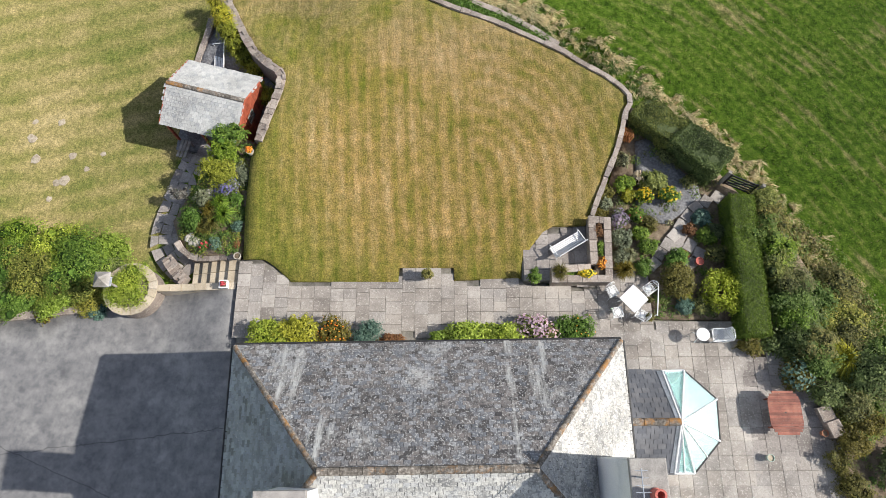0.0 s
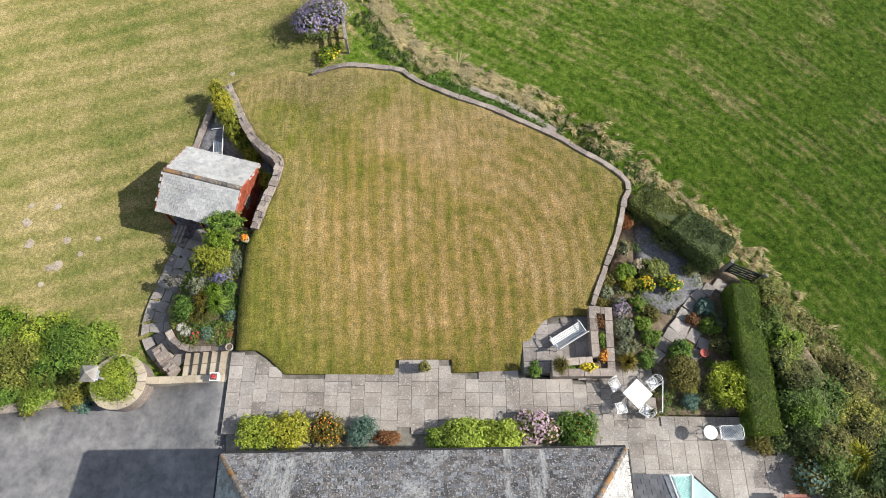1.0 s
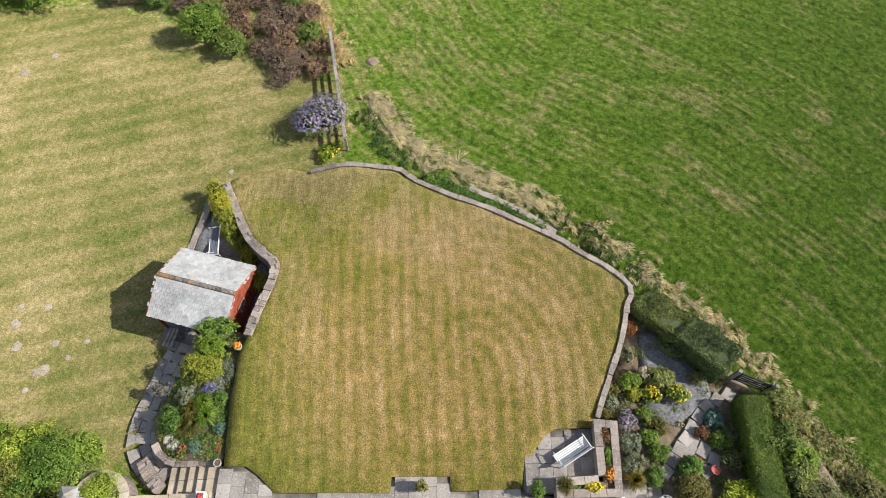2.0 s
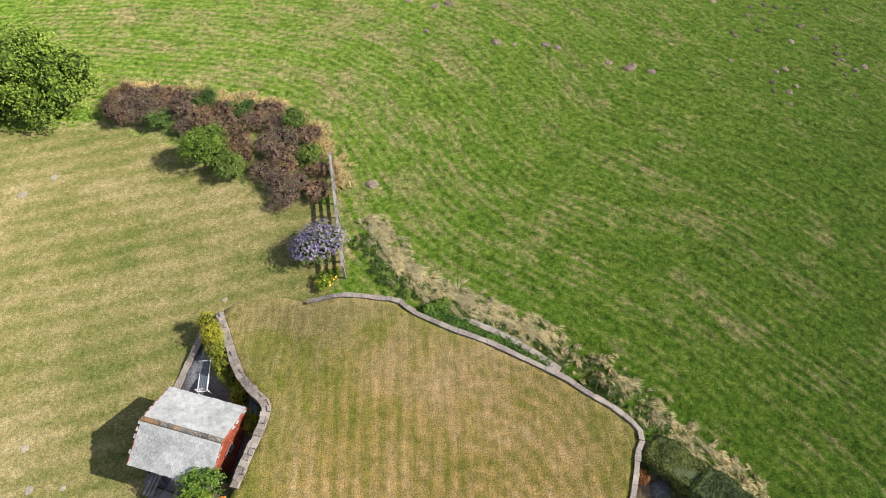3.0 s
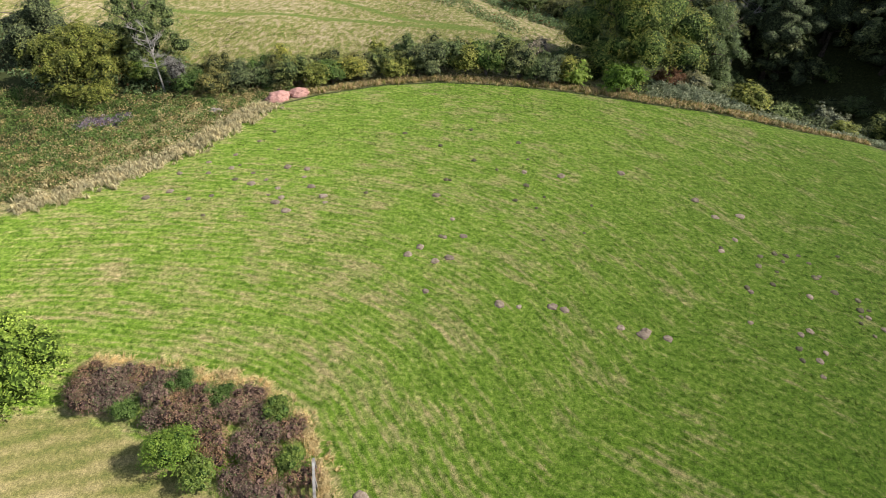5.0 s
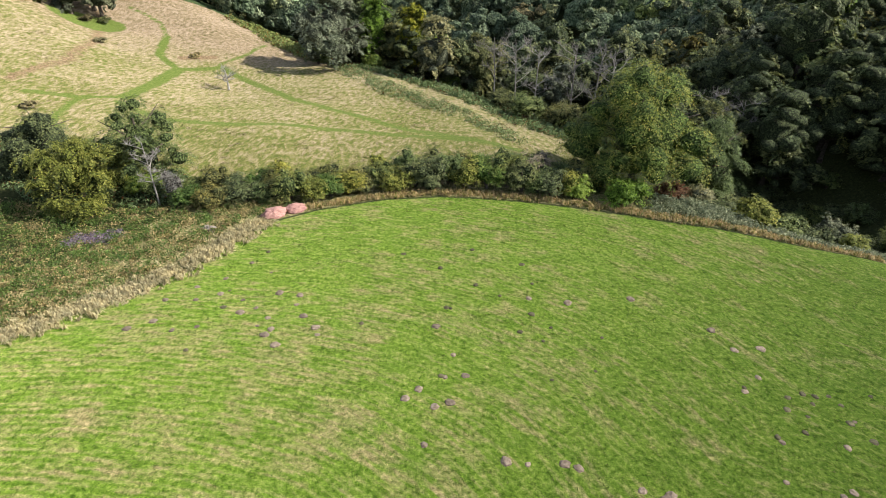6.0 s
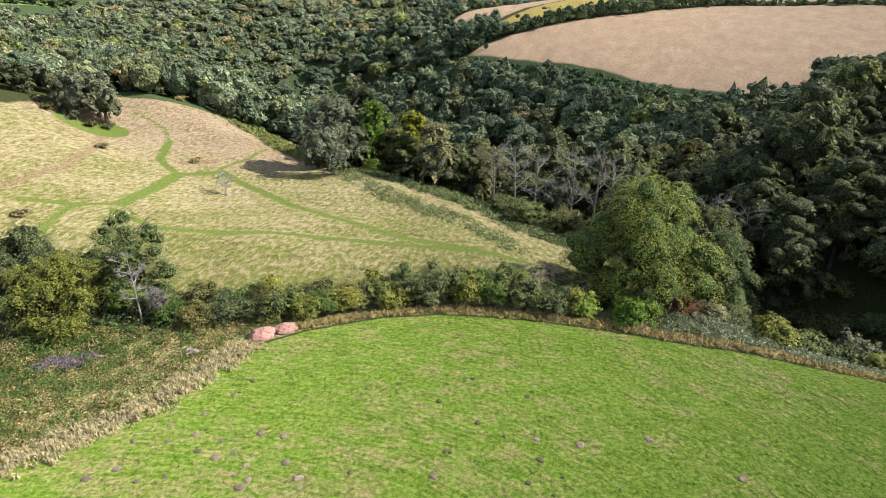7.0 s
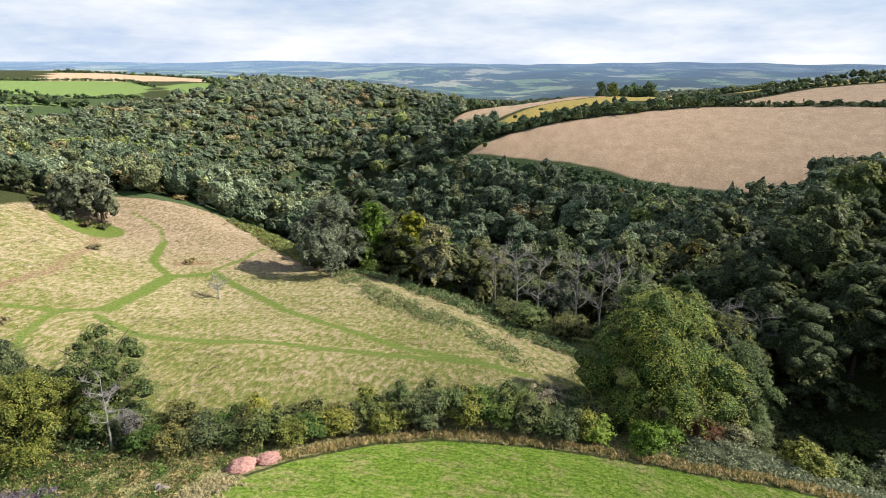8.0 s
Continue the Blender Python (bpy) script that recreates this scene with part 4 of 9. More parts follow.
make_tree("field_maple", -5.5, 154, 17, 4.6, M_YELLOW, 28, "golden field maple at the wood's edge", 3600, 0.27, 14, bare=0.1)
make_tree("poplar_tree", 0.5, 164, 18, 4.6, M_LIME, 29, "pale green poplar at the wood's edge", 3600, 0.27, 14, bare=0.1)
make_tree("oak_tree", -1.0, 145.5, 15, 5.6, M_GREY, 30, "grey-green oak before the wood", 4200, 0.26, 16, bare=-0.08)
make_tree("oak_tree", 8.5, 148, 17, 6.4, M_OAK, 31, "dull green oak before the wood", 4600, 0.26, 16, bare=-0.08)
make_tree("large_oak", 90, 158, 23, 9.5, M_LEAF, 32, "very large oak above the wood", 6500, 0.3, 22, bare=0.1)
make_tree("large_oak", 80, 150, 17, 7.5, M_LIME, 33, "bright-topped oak above the wood", 5500, 0.3, 20, bare=0.1)
for i, (x, y, h) in enumerate(DEAD_ASHES):
    bare_tree("dead_ash", x, y, h, 40 + i, "dead ash with bare pale branches in the wood's edge", 12, 12, M_ASHWOOD, 0.25, 0.011)["group"] = "dead ashes along the wood"

for i, (x, y, w, h, m) in enumerate(((-38, 89, 5.5, 4.0, M_LEAF), (-47, 91, 6, 5, M_OAK), (-36, 86, 4.5, 2.6, M_FRESH0), (-40, 92, 6, 4.5, M_DARK), (15.5, 126.5, 7.5, 6.0, M_LEAF), (21.5, 123.5, 8, 6.5, M_OAK), (11, 130, 6, 5, M_DARK), (26.5, 121, 6, 5, M_LEAF), (-27, 154, 6, 4, M_LEAF), (-15, 152, 5, 4, M_FRESH0), (2, 147, 5, 4, M_FRESH0))):
    make_bush("thicket_shrub", x, y, w, w * 0.9, h, m, 350 + i, "dense leafy thicket at the foot of the trees", 3000, 0.13, lobes=12, group="thickets below the trees")
rng_r = np.random.default_rng(91)
# mostly dark leaves, so that the ravine's shade sits in their colour
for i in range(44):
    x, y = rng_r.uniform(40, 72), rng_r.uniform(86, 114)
    make_bush("ravine_shrub", x, y, rng_r.uniform(4, 6.5), rng_r.uniform(4, 6), rng_r.uniform(2.2, 4.2), M_DARK if i % 4 else M_LEAF, 380 + i, "leafy shrub darkened for the ravine's shade", 1500, 0.13, lobes=9, group="shrubs in the ravine")
# tall oaks added beyond the view on the ravine's eastern bank, to keep it in shade
for i, (x, y, h, r) in enumerate(((75, 106, 21, 7.0), (82, 113, 22, 8.0), (90, 106, 20, 7.5), (88, 120, 20, 7.5))):
    make_tree("bank_oak", x, y, h, r, (M_DARK, M_LEAF, M_DARK, M_OAK)[i % 4], 420 + i, "tall oak added above the ravine to shade it", 9000, 0.12, 26, bare=-0.02, spread=0.72, heart=0.66, bough=(0.2, 0.36), group="oaks above the ravine")

# the woods: trees in separate objects near by, one body of trees further off
def wood_ok(x, y):
    x, y = np.asarray(x, float), np.asarray(y, float)
    ok = (y > 86) & (np.abs(x) < 40 + (y - 20) * 0.82)
    for poly in (ROUGH, TAN, GOLD, TAN_TOP, TAN_EAST, PALE_EAST, GREEN_WEST, GREEN_LOW, GREEN_FAR, TAN_WEST, PASTURE):
        ok &= ~inside(x, y, poly)
        ok &= ~((line_dist(x, y, poly + poly[:1]) < 4.0))
    ok &= ~((line_dist(x, y, [(15, 318), (51, 278), (85, 222), (99, 214)]) < 17))
    ok &= ~((x < 30) & (y < 100))
    # trees left out before the dead ashes, to fit the camera's view, and in the dark ravine
    for ax, ay, _ in DEAD_ASHES:
        ok &= np.hypot(x - ax, (y - ay + 2) * 0.6) > 4.6
    ok &= ~((x > 26) & (x < 72) & (y < 113))
    # bracken below the rough field
    ok &= ~(line_dist(x, y, [(-44, 188), (-28, 158), (-14, 148), (4, 134), (16, 118), (22, 106), (22, 94)]) < 9.5)
    for poly in (GREEN_WEST, GREEN_LOW, GREEN_FAR):
        ok &= ~(line_dist(x, y, poly + poly[:1]) < 13)
    # stubble crest and pastures to the horizon on the right
    ok &= ~((x > 25) & (y > 330) & (y < 720) & (x > 60 + (y - 480) * 0.25))
    ok &= ~((x < -190) & (y > 330) & (y < 1100) & (x < -190 - (y - 500) * 0.1))
    return ok


wx, wy = [], []
cell_taken = {}
cand = RNG.random((50000, 2))
cand_y = 88 + (cand[:, 1] ** 1.6) * 1000
cand_x = (cand[:, 0] * 2 - 1) * (42 + (cand_y - 20) * 0.76)
good = wood_ok(cand_x, cand_y)
for x, y in zip(cand_x[good], cand_y[good]):
    s = 6.2 if y < 200 else (8.4 if y < 300 else (10 if y < 520 else 15))
    key = (int(x // s), int(y // s), s)
    if key in cell_taken:
        continue
    cell_taken[key] = True
    wx.append(x)
    wy.append(y)
wx, wy = np.array(wx), np.array(wy)
wz = ground(wx, wy)
dist_w = np.hypot(wx, wy - 29)
order = np.argsort(dist_w)
# tree kinds: dark oak, mid green, olive, dark, grey willow, mid green, yellowing, dark
WOOD_MATS = (M_DARK, M_LEAF, M_OAK, M_DARK, M_GREY, M_LEAF, M_AUTUMN, M_DARK)
WOOD_P = (0.25, 0.1, 0.12, 0.2, 0.08, 0.08, 0.02, 0.15)


def wood_band(ids, quads, size, seed):
    """The trees of one stretch of the wood, grown from eight kinds."""
    rng = np.random.default_rng(seed)
    grown = {}
    for i in ids:
        k = int(rng.choice(8, p=WOOD_P))
        s = rng.uniform(0.7, 1.25)
        # only dark-leaved kinds near the ravine: its shade put into their colour
        if wx[i] > 34 and wy[i] < 128:
            k = (0, 3, 7)[k % 3]
        if wx[i] < -45:
            s *= 0.5
        m = pose(wx[i], wy[i], wz[i] - 0.2, 0, 0, rng.uniform(0, 360)) @ Matrix.Diagonal((s * rng.uniform(0.9, 1.25), s * rng.uniform(0.9, 1.25), s * rng.uniform(0.9, 1.2), 1))
        if k in grown:
            copy_thing(grown[k], m)
            continue
        root = empty("wood_tree")
        part("trunk", trunk_mesh(rng, 9, 0.28, 3.2), None, root)
        part("crown", crown_mesh(crown_lobes(rng, 4.8, 0.5, 12.5, 26, 0.72, 0.62, (0.2, 0.36)), quads, size, WOOD_MATS[k], rng), None, root)
        tagged(root, "leafy woodland tree in the crowded valley", "tree", "trees of the near wood")
        root.matrix_world = m
        grown[k] = root


n1, n2 = int((dist_w < 96).sum()), int((dist_w < 165).sum())
n2 = min(n2, 270)
wood_band(order[:n1], 6000, 0.105, 301)
wood_band(order[n1:n2], 2600, 0.165, 302)


def tree_mass(name, xs, ys, rs, hs, tints, mat, label, seed, category="woodland", low=0.5):
    """Many trees or shrubs as one body, each with a tint of its own."""
    rng = np.random.default_rng(seed)
    vs, fs, ts, mi, base = [], [], [], [], 0
    zs = ground(xs, ys)
    for x, y, z, r, h, tint in zip(xs, ys, zs, rs, hs, tints):
        d = math.hypot(x, y - 29)
        n = 560 if d < 230 else (260 if d < 330 else (80 if d < 520 else 26))
        size = 0.19 if d < 230 else (0.27 if d < 330 else (0.5 if d < 520 else 1.1))
        m = 9 if d < 230 else (7 if d < 330 else (5 if d < 450 else 2))
        if r < 3:
            n, m = n // 2, 2
        lb = np.array([(0, 0, h * 0.5, r * 0.72, h * 0.44)] + [(rng.normal() * r * 0.5, rng.normal() * r * 0.5, h * rng.uniform(low, 0.9), r * rng.uniform(0.18, 0.42), r * rng.uniform(0.16, 0.36)) for _ in range(m)])
        v, f = sprays(lb, n, size, rng, 8, -0.2) if d < 520 else lobed(lb, n, size, rng, -0.1, 0.1, 0.6)
        v, tri = pointed(v)
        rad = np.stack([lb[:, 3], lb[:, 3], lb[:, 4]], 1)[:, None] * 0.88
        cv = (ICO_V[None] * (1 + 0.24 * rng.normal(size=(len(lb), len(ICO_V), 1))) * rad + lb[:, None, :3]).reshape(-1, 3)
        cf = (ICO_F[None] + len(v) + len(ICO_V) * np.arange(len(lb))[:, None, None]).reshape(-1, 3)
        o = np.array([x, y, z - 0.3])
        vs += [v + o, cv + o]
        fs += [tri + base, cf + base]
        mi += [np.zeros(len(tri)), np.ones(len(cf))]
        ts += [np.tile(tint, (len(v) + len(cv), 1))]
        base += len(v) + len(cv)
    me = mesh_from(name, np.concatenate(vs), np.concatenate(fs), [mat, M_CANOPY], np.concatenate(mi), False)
    tt = np.concatenate(ts)
    me.color_attributes.new("kind_tint", "FLOAT_COLOR", "POINT").data.foreach_set("color", np.column_stack([tt, np.ones(len(tt))]).ravel())
    return tagged(new(name, me), label, category, kind="stuff")


def wood_kinds(ids, seed):
    """Size and tint for the trees of the further wood: scrubby on the west bank, tall on the east, with the sunlit and
    shaded banks painted into lighter and darker tints.
    """
    rng = np.random.default_rng(seed)
    rs, hs, ts = [], [], []
    for i in ids:
        d = dist_w[i]
        west = wx[i] < np.interp(wy[i], [130, 264, 380, 750], [15, -22, -72, 0])
        bank = np.interp(-wx[i] - 40, [0, 70], [1.0, 0.55]) if wy[i] < 480 else 1.0
        k = rng.uniform(0.7, 1.2) * bank
        rs.append((4.2 + 4.2 * rng.random() ** 1.6) * (1 if d < 330 else (1.25 if d < 520 else 1.75)) * (0.6 + 0.4 * bank) * rng.uniform(0.85, 1.1))
        hs.append((13 if west else 12) * k * float(np.interp(d, [300, 480], [1.0, 0.62])))
        tint = PALETTE[rng.choice(len(PALETTE), p=PAL_LIT if west else PAL_SHADE)] * rng.uniform(0.75, 1.3) * (1.2 if west else 1.15)
        ts.append(tint)
    return wx[ids], wy[ids], rs, hs, ts


def tinted(m):
    nt = m.node_tree
    tint = nt.nodes.new("ShaderNodeAttribute")
    tint.attribute_name = "kind_tint"
    for shade in [n for n in nt.nodes if n.type in ("BSDF_PRINCIPLED", "BSDF_TRANSLUCENT")]:
        sock = shade.inputs["Base Color"] if shade.type == "BSDF_PRINCIPLED" else shade.inputs["Color"]
        nt.links.new(mixc(nt.nodes, nt.links, 1.0, sock.links[0].from_socket, tint.outputs["Color"], "MULTIPLY"), sock)
    return m


PALETTE = np.array([(0.8, 0.82, 0.86), (1.05, 1.02, 1.0), (1.3, 1.1, 0.95), (1.5, 1.38, 1.5), (1.75, 1.55, 0.9), (1.8, 1.15, 1.0)])
PAL_LIT = (0.22, 0.26, 0.17, 0.26, 0.05, 0.04)
PAL_SHADE = (0.45, 0.27, 0.15, 0.08, 0.03, 0.02)
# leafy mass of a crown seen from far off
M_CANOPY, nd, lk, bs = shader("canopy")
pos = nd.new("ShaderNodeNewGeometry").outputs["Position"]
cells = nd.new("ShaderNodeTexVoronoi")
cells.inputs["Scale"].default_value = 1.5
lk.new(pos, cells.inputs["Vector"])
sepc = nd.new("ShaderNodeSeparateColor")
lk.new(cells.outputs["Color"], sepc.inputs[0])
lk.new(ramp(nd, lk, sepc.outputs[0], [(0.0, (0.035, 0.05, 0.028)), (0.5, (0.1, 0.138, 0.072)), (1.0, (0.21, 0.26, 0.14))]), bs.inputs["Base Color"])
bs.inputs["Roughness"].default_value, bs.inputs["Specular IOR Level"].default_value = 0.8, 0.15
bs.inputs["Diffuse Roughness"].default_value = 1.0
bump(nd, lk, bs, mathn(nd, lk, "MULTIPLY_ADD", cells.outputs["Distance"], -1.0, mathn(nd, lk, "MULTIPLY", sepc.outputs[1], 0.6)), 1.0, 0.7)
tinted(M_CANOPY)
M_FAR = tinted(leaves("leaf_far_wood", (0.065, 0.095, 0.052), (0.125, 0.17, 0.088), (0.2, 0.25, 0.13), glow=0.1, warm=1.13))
# bluer, greyer leaves: haze painted into the distant wood's colour
M_HAZED = tinted(leaves("leaf_hazed_wood", (0.085, 0.115, 0.096), (0.135, 0.178, 0.142), (0.195, 0.24, 0.188), glow=0.1, warm=1.13))
rest = order[n2:]
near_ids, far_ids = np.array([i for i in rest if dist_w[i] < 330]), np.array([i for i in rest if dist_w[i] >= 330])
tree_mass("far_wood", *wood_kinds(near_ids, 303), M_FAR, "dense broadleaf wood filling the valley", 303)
tree_mass("distant_wood", *wood_kinds(far_ids, 304), M_HAZED, "distant wooded valley sides", 304)

# field hedges on the hills, and the bracken slope below the stubble
DEEP, MID, OLIVE = (0.62, 0.72, 0.62), (0.9, 1.0, 0.75), (1.5, 1.45, 0.8)


def hill_hedge(line, step, r, h, seed, tones=(DEEP, DEEP, MID), label="dark uneven hedgerow along a hill field"):
    rng = np.random.default_rng(seed)
    pts = along(line, step)
    n = len(pts)
    xs = np.array([p.x for p in pts]) + rng.normal(size=n) * r * 0.25
    ys = np.array([p.y for p in pts]) + rng.normal(size=n) * r * 0.25
    tree_mass("hedgerow", xs, ys, r * rng.uniform(0.7, 1.35, n), h * rng.uniform(0.6, 1.35, n), [np.array(tones[int(rng.integers(len(tones)))]) * rng.uniform(0.8, 1.2) for _ in pts], M_FAR, label, seed, "hedge", 0.3)


hill_hedge([(8, 328), (41, 336), (93, 353), (160, 395)], 3.0, 4.2, 7.0, 61)
hill_hedge([(160, 396), (224, 346), (264, 330)], 2.6, 2.6, 3.4, 62)
hill_hedge([(-2, 396), (60, 506), (112, 536), (172, 548)], 4.5, 4.5, 6.5, 63)
hill_hedge([(120, 500), (134, 512), (150, 520), (166, 520)], 4.0, 6.5, 12.0, 64, (MID, DEEP, OLIVE), "clump of rounded trees at the corner of the fields")
hill_hedge([(168, 404), (262, 488), (336, 500)], 4.0, 3.4, 5.0, 65)
hill_hedge([(235, 640), (300, 606), (400, 560)], 6.0, 4.5, 6.0, 66)
hill_hedge([(-265, 392), (-226, 402), (-205, 454)], 3.0, 2.2, 2.8, 67)
hill_hedge([(-335, 472), (-264, 563), (-229, 532)], 3.4, 1.8, 2.0, 68)
hill_hedge([(-375, 645), (-300, 686), (-240, 726), (-180, 700)], 4.0, 2.6, 3.0, 69)
hill_hedge([(-228, 640), (-200, 622), (-188, 540)], 4.5, 3.6, 5.0, 70)
hill_hedge([(-235, 345), (-205, 372), (-196, 378)], 4.0, 3.6, 5.0, 71, (MID, DEEP))
# low scrub between the trees of the western bank
rng_w = np.random.default_rng(74)
sx_, sy_ = rng_w.uniform(-230, -38, 1300), rng_w.uniform(172, 430, 1300)
keep = wood_ok(sx_, sy_) & (sx_ < np.interp(sy_, [172, 430], [-52, -95])) & (np.abs(sx_) < 20 + sy_ * 0.72)
sx_, sy_ = sx_[keep], sy_[keep]
tree_mass("bank_scrub", sx_, sy_, rng_w.uniform(1.6, 2.98, len(sx_)), rng_w.uniform(1.4, 4.2, len(sx_)), [PALETTE[rng_w.choice(6, p=(0.12, 0.3, 0.25, 0.22, 0.06, 0.05))] * rng_w.uniform(0.8, 1.3) for _ in sx_], M_FAR, "scrub of gorse and thorn on the sunny valley side", 75, "scrub", 0.3)
rng_b = np.random.default_rng(72)
SLOPE_FERN = [(10, 322), (49, 278), (70, 249), (98, 217), (88, 200), (62, 226), (38, 256), (8, 300)]
fx_, fy_ = rng_b.uniform(5, 100, 2600), rng_b.uniform(198, 324, 2600)
keep = inside(fx_, fy_, SLOPE_FERN)
fx_, fy_ = fx_[keep], fy_[keep]
tree_mass("bracken", fx_, fy_, rng_b.uniform(0.9, 2.6, len(fx_)), rng_b.uniform(0.8, 2.6, len(fx_)), [np.array(((0.7, 0.95, 0.75), (0.9, 1.1, 0.8), (0.55, 0.75, 0.6), (1.6, 1.0, 0.6))[int(rng_b.choice(4, p=(0.35, 0.3, 0.3, 0.05)))]) for _ in fx_], M_FAR, "dark bracken slope under the stubble field", 73, "bracken", 0.3)

# ---- house ----
def pieces_mat(name, tones, rough=0.7, lichen=None, lichen_scale=2.2, lichen_at=0.56, grain=60.0, spec=0.4, streaks=None, relief=0.35, speck=26, speck_at=0.56):
    """Slates and slabs: a tone for each piece, blotches of lichen and run-off streaks across them."""
    m, nd, lk, b = shader(name)
    geo = nd.new("ShaderNodeNewGeometry")
    r = mathn(nd, lk, "ADD", nd.new("ShaderNodeObjectInfo").outputs["Random"], geo.outputs["Random Per Island"])
    r = mathn(nd, lk, "FRACT", r)
    n = len(tones)
    col = ramp(nd, lk, r, [(i / (n - 1), t) for i, t in enumerate(tones)])
    f = noise_tex(nd, lk, geo.outputs["Position"], grain, 4, 0.65)
    col = mixc(nd, lk, 0.6, col, ramp(nd, lk, f, [(0.3, (0.6, 0.6, 0.6)), (0.72, (1.35, 1.35, 1.35))]), "MULTIPLY")
    big = noise_tex(nd, lk, geo.outputs["Position"], 0.7, 5, 0.65)
    col = mixc(nd, lk, 0.7, col, ramp(nd, lk, big, [(0.34, (0.6, 0.59, 0.58)), (0.64, (1.38, 1.38, 1.36))]), "MULTIPLY")
    if lichen:
        a = noise_tex(nd, lk, geo.outputs["Position"], lichen_scale, 8, 0.75)
        col = mixc(nd, lk, ramp(nd, lk, a, [(lichen_at, (0, 0, 0)), (lichen_at + 0.12, (0.8, 0.8, 0.8))]), col, lichen)
        a2 = noise_tex(nd, lk, geo.outputs["Position"], speck, 4, 0.7)
        col = mixc(nd, lk, ramp(nd, lk, a2, [(speck_at, (0, 0, 0)), (speck_at + 0.05, (0.75, 0.75, 0.75))]), col, lichen)
        a3 = noise_tex(nd, lk, geo.outputs["Position"], speck * 0.7, 4, 0.7, 0.3)
        col = mixc(nd, lk, ramp(nd, lk, a3, [(1 - speck_at - 0.05, (0.65, 0.65, 0.65)), (1 - speck_at, (0, 0, 0))]), col, tones[0])
    if streaks:
        a = noise_tex(nd, lk, stretched(nd, lk, geo.outputs["Position"], (1.6, 0.22, 0.22)), 1.0, 5, 0.6)
        col = mixc(nd, lk, ramp(nd, lk, a, [(0.6, (0, 0, 0)), (0.72, (0.75, 0.75, 0.75))]), col, streaks)
    lk.new(col, b.inputs["Base Color"])
    b.inputs["Roughness"].default_value, b.inputs["Specular IOR Level"].default_value = rough, spec
    bump(nd, lk, b, f, relief, 0.006)
    return m


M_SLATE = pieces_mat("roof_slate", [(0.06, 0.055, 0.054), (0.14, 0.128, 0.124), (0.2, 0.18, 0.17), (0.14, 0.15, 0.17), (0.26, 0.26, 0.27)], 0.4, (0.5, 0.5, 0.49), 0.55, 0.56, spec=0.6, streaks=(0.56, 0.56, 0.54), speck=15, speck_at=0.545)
# pale lichen, with the east hip's sunlit brightness painted into the tones
M_PALESLATE = pieces_mat("sunlit_lichen_slate", [(0.2, 0.2, 0.2), (0.34, 0.335, 0.32), (0.42, 0.41, 0.39), (0.3, 0.31, 0.33), (0.48, 0.47, 0.44)], 0.55, (0.62, 0.61, 0.57), 1.0, 0.5, spec=0.5, streaks=(0.66, 0.65, 0.62), speck=17, speck_at=0.53)
# west hip: shade and blue sky sheen painted into the slate tones
M_SKYSLATE = pieces_mat("sky_shade_slate", [(0.1, 0.11, 0.125), (0.2, 0.22, 0.25), (0.27, 0.295, 0.33), (0.15, 0.165, 0.19)], 0.35, (0.38, 0.41, 0.44), 1.1, 0.62, spec=0.6, speck=17, speck_at=0.6)
M_SHEDSLATE = pieces_mat("shed_slate", [(0.34, 0.35, 0.36), (0.44, 0.44, 0.43), (0.5, 0.5, 0.49)], 0.6, (0.6, 0.6, 0.57), 3.0, 0.55)
M_CONSLATE = pieces_mat("dark_slate", [(0.1, 0.105, 0.12), (0.13, 0.135, 0.15), (0.15, 0.15, 0.16)], 0.5)
M_SLAB = pieces_mat("paving_slab", [(0.225, 0.2, 0.182), (0.3, 0.27, 0.245), (0.345, 0.312, 0.285), (0.27, 0.25, 0.236), (0.4, 0.365, 0.335)], 0.85, (0.52, 0.49, 0.45), 3.2, 0.6, 45, speck=15, speck_at=0.57)
M_OLDSLAB = pieces_mat("old_slab", [(0.19, 0.168, 0.158), (0.27, 0.242, 0.228), (0.33, 0.298, 0.28), (0.24, 0.225, 0.218)], 0.85, (0.4, 0.38, 0.34), 2.8, 0.62, speck=16)
M_STONE = pieces_mat("wall_stone", [(0.19, 0.155, 0.135), (0.29, 0.24, 0.21), (0.36, 0.305, 0.265), (0.25, 0.215, 0.195)], 0.9, (0.5, 0.46, 0.4), 4.0, 0.57, 30, speck=18, relief=0.6)
M_SANDSTONE = pieces_mat("sandstone", [(0.4, 0.33, 0.24), (0.47, 0.4, 0.3), (0.52, 0.45, 0.36)], 0.9, (0.5, 0.46, 0.38), 3.0, 0.6, 30)
M_RENDER = surface("white_render", (0.62, 0.64, 0.66), (0.74, 0.75, 0.76), (0.8, 0.8, 0.79), 1.2, 60, 0.9, 0.2, 0.004, 0.0)
M_RIDGE = surface("ridge_tile", (0.08, 0.07, 0.062), (0.17, 0.15, 0.13), (0.4, 0.37, 0.33), 11, 30, 0.9, 0.6, 0.015, 0.35, stain=(0.4, 0.19, 0.045), stain_scale=1.7)
M_CONCRETE = surface("concrete", (0.22, 0.21, 0.2), (0.34, 0.32, 0.3), (0.46, 0.44, 0.41), 2.5, 40, 0.9, 0.4, 0.01, 0.1, stain=(0.16, 0.15, 0.12))
M_LEAD = surface("lead", (0.3, 0.33, 0.37), (0.42, 0.45, 0.5), (0.52, 0.55, 0.6), 2, 30, 0.5, 0.15, 0.003, 0.0)
M_WHITE = surface("white_paint", (0.7, 0.71, 0.72), (0.8, 0.8, 0.8), (0.84, 0.84, 0.83), 3, 60, 0.5, 0.1, 0.002, 0.0)
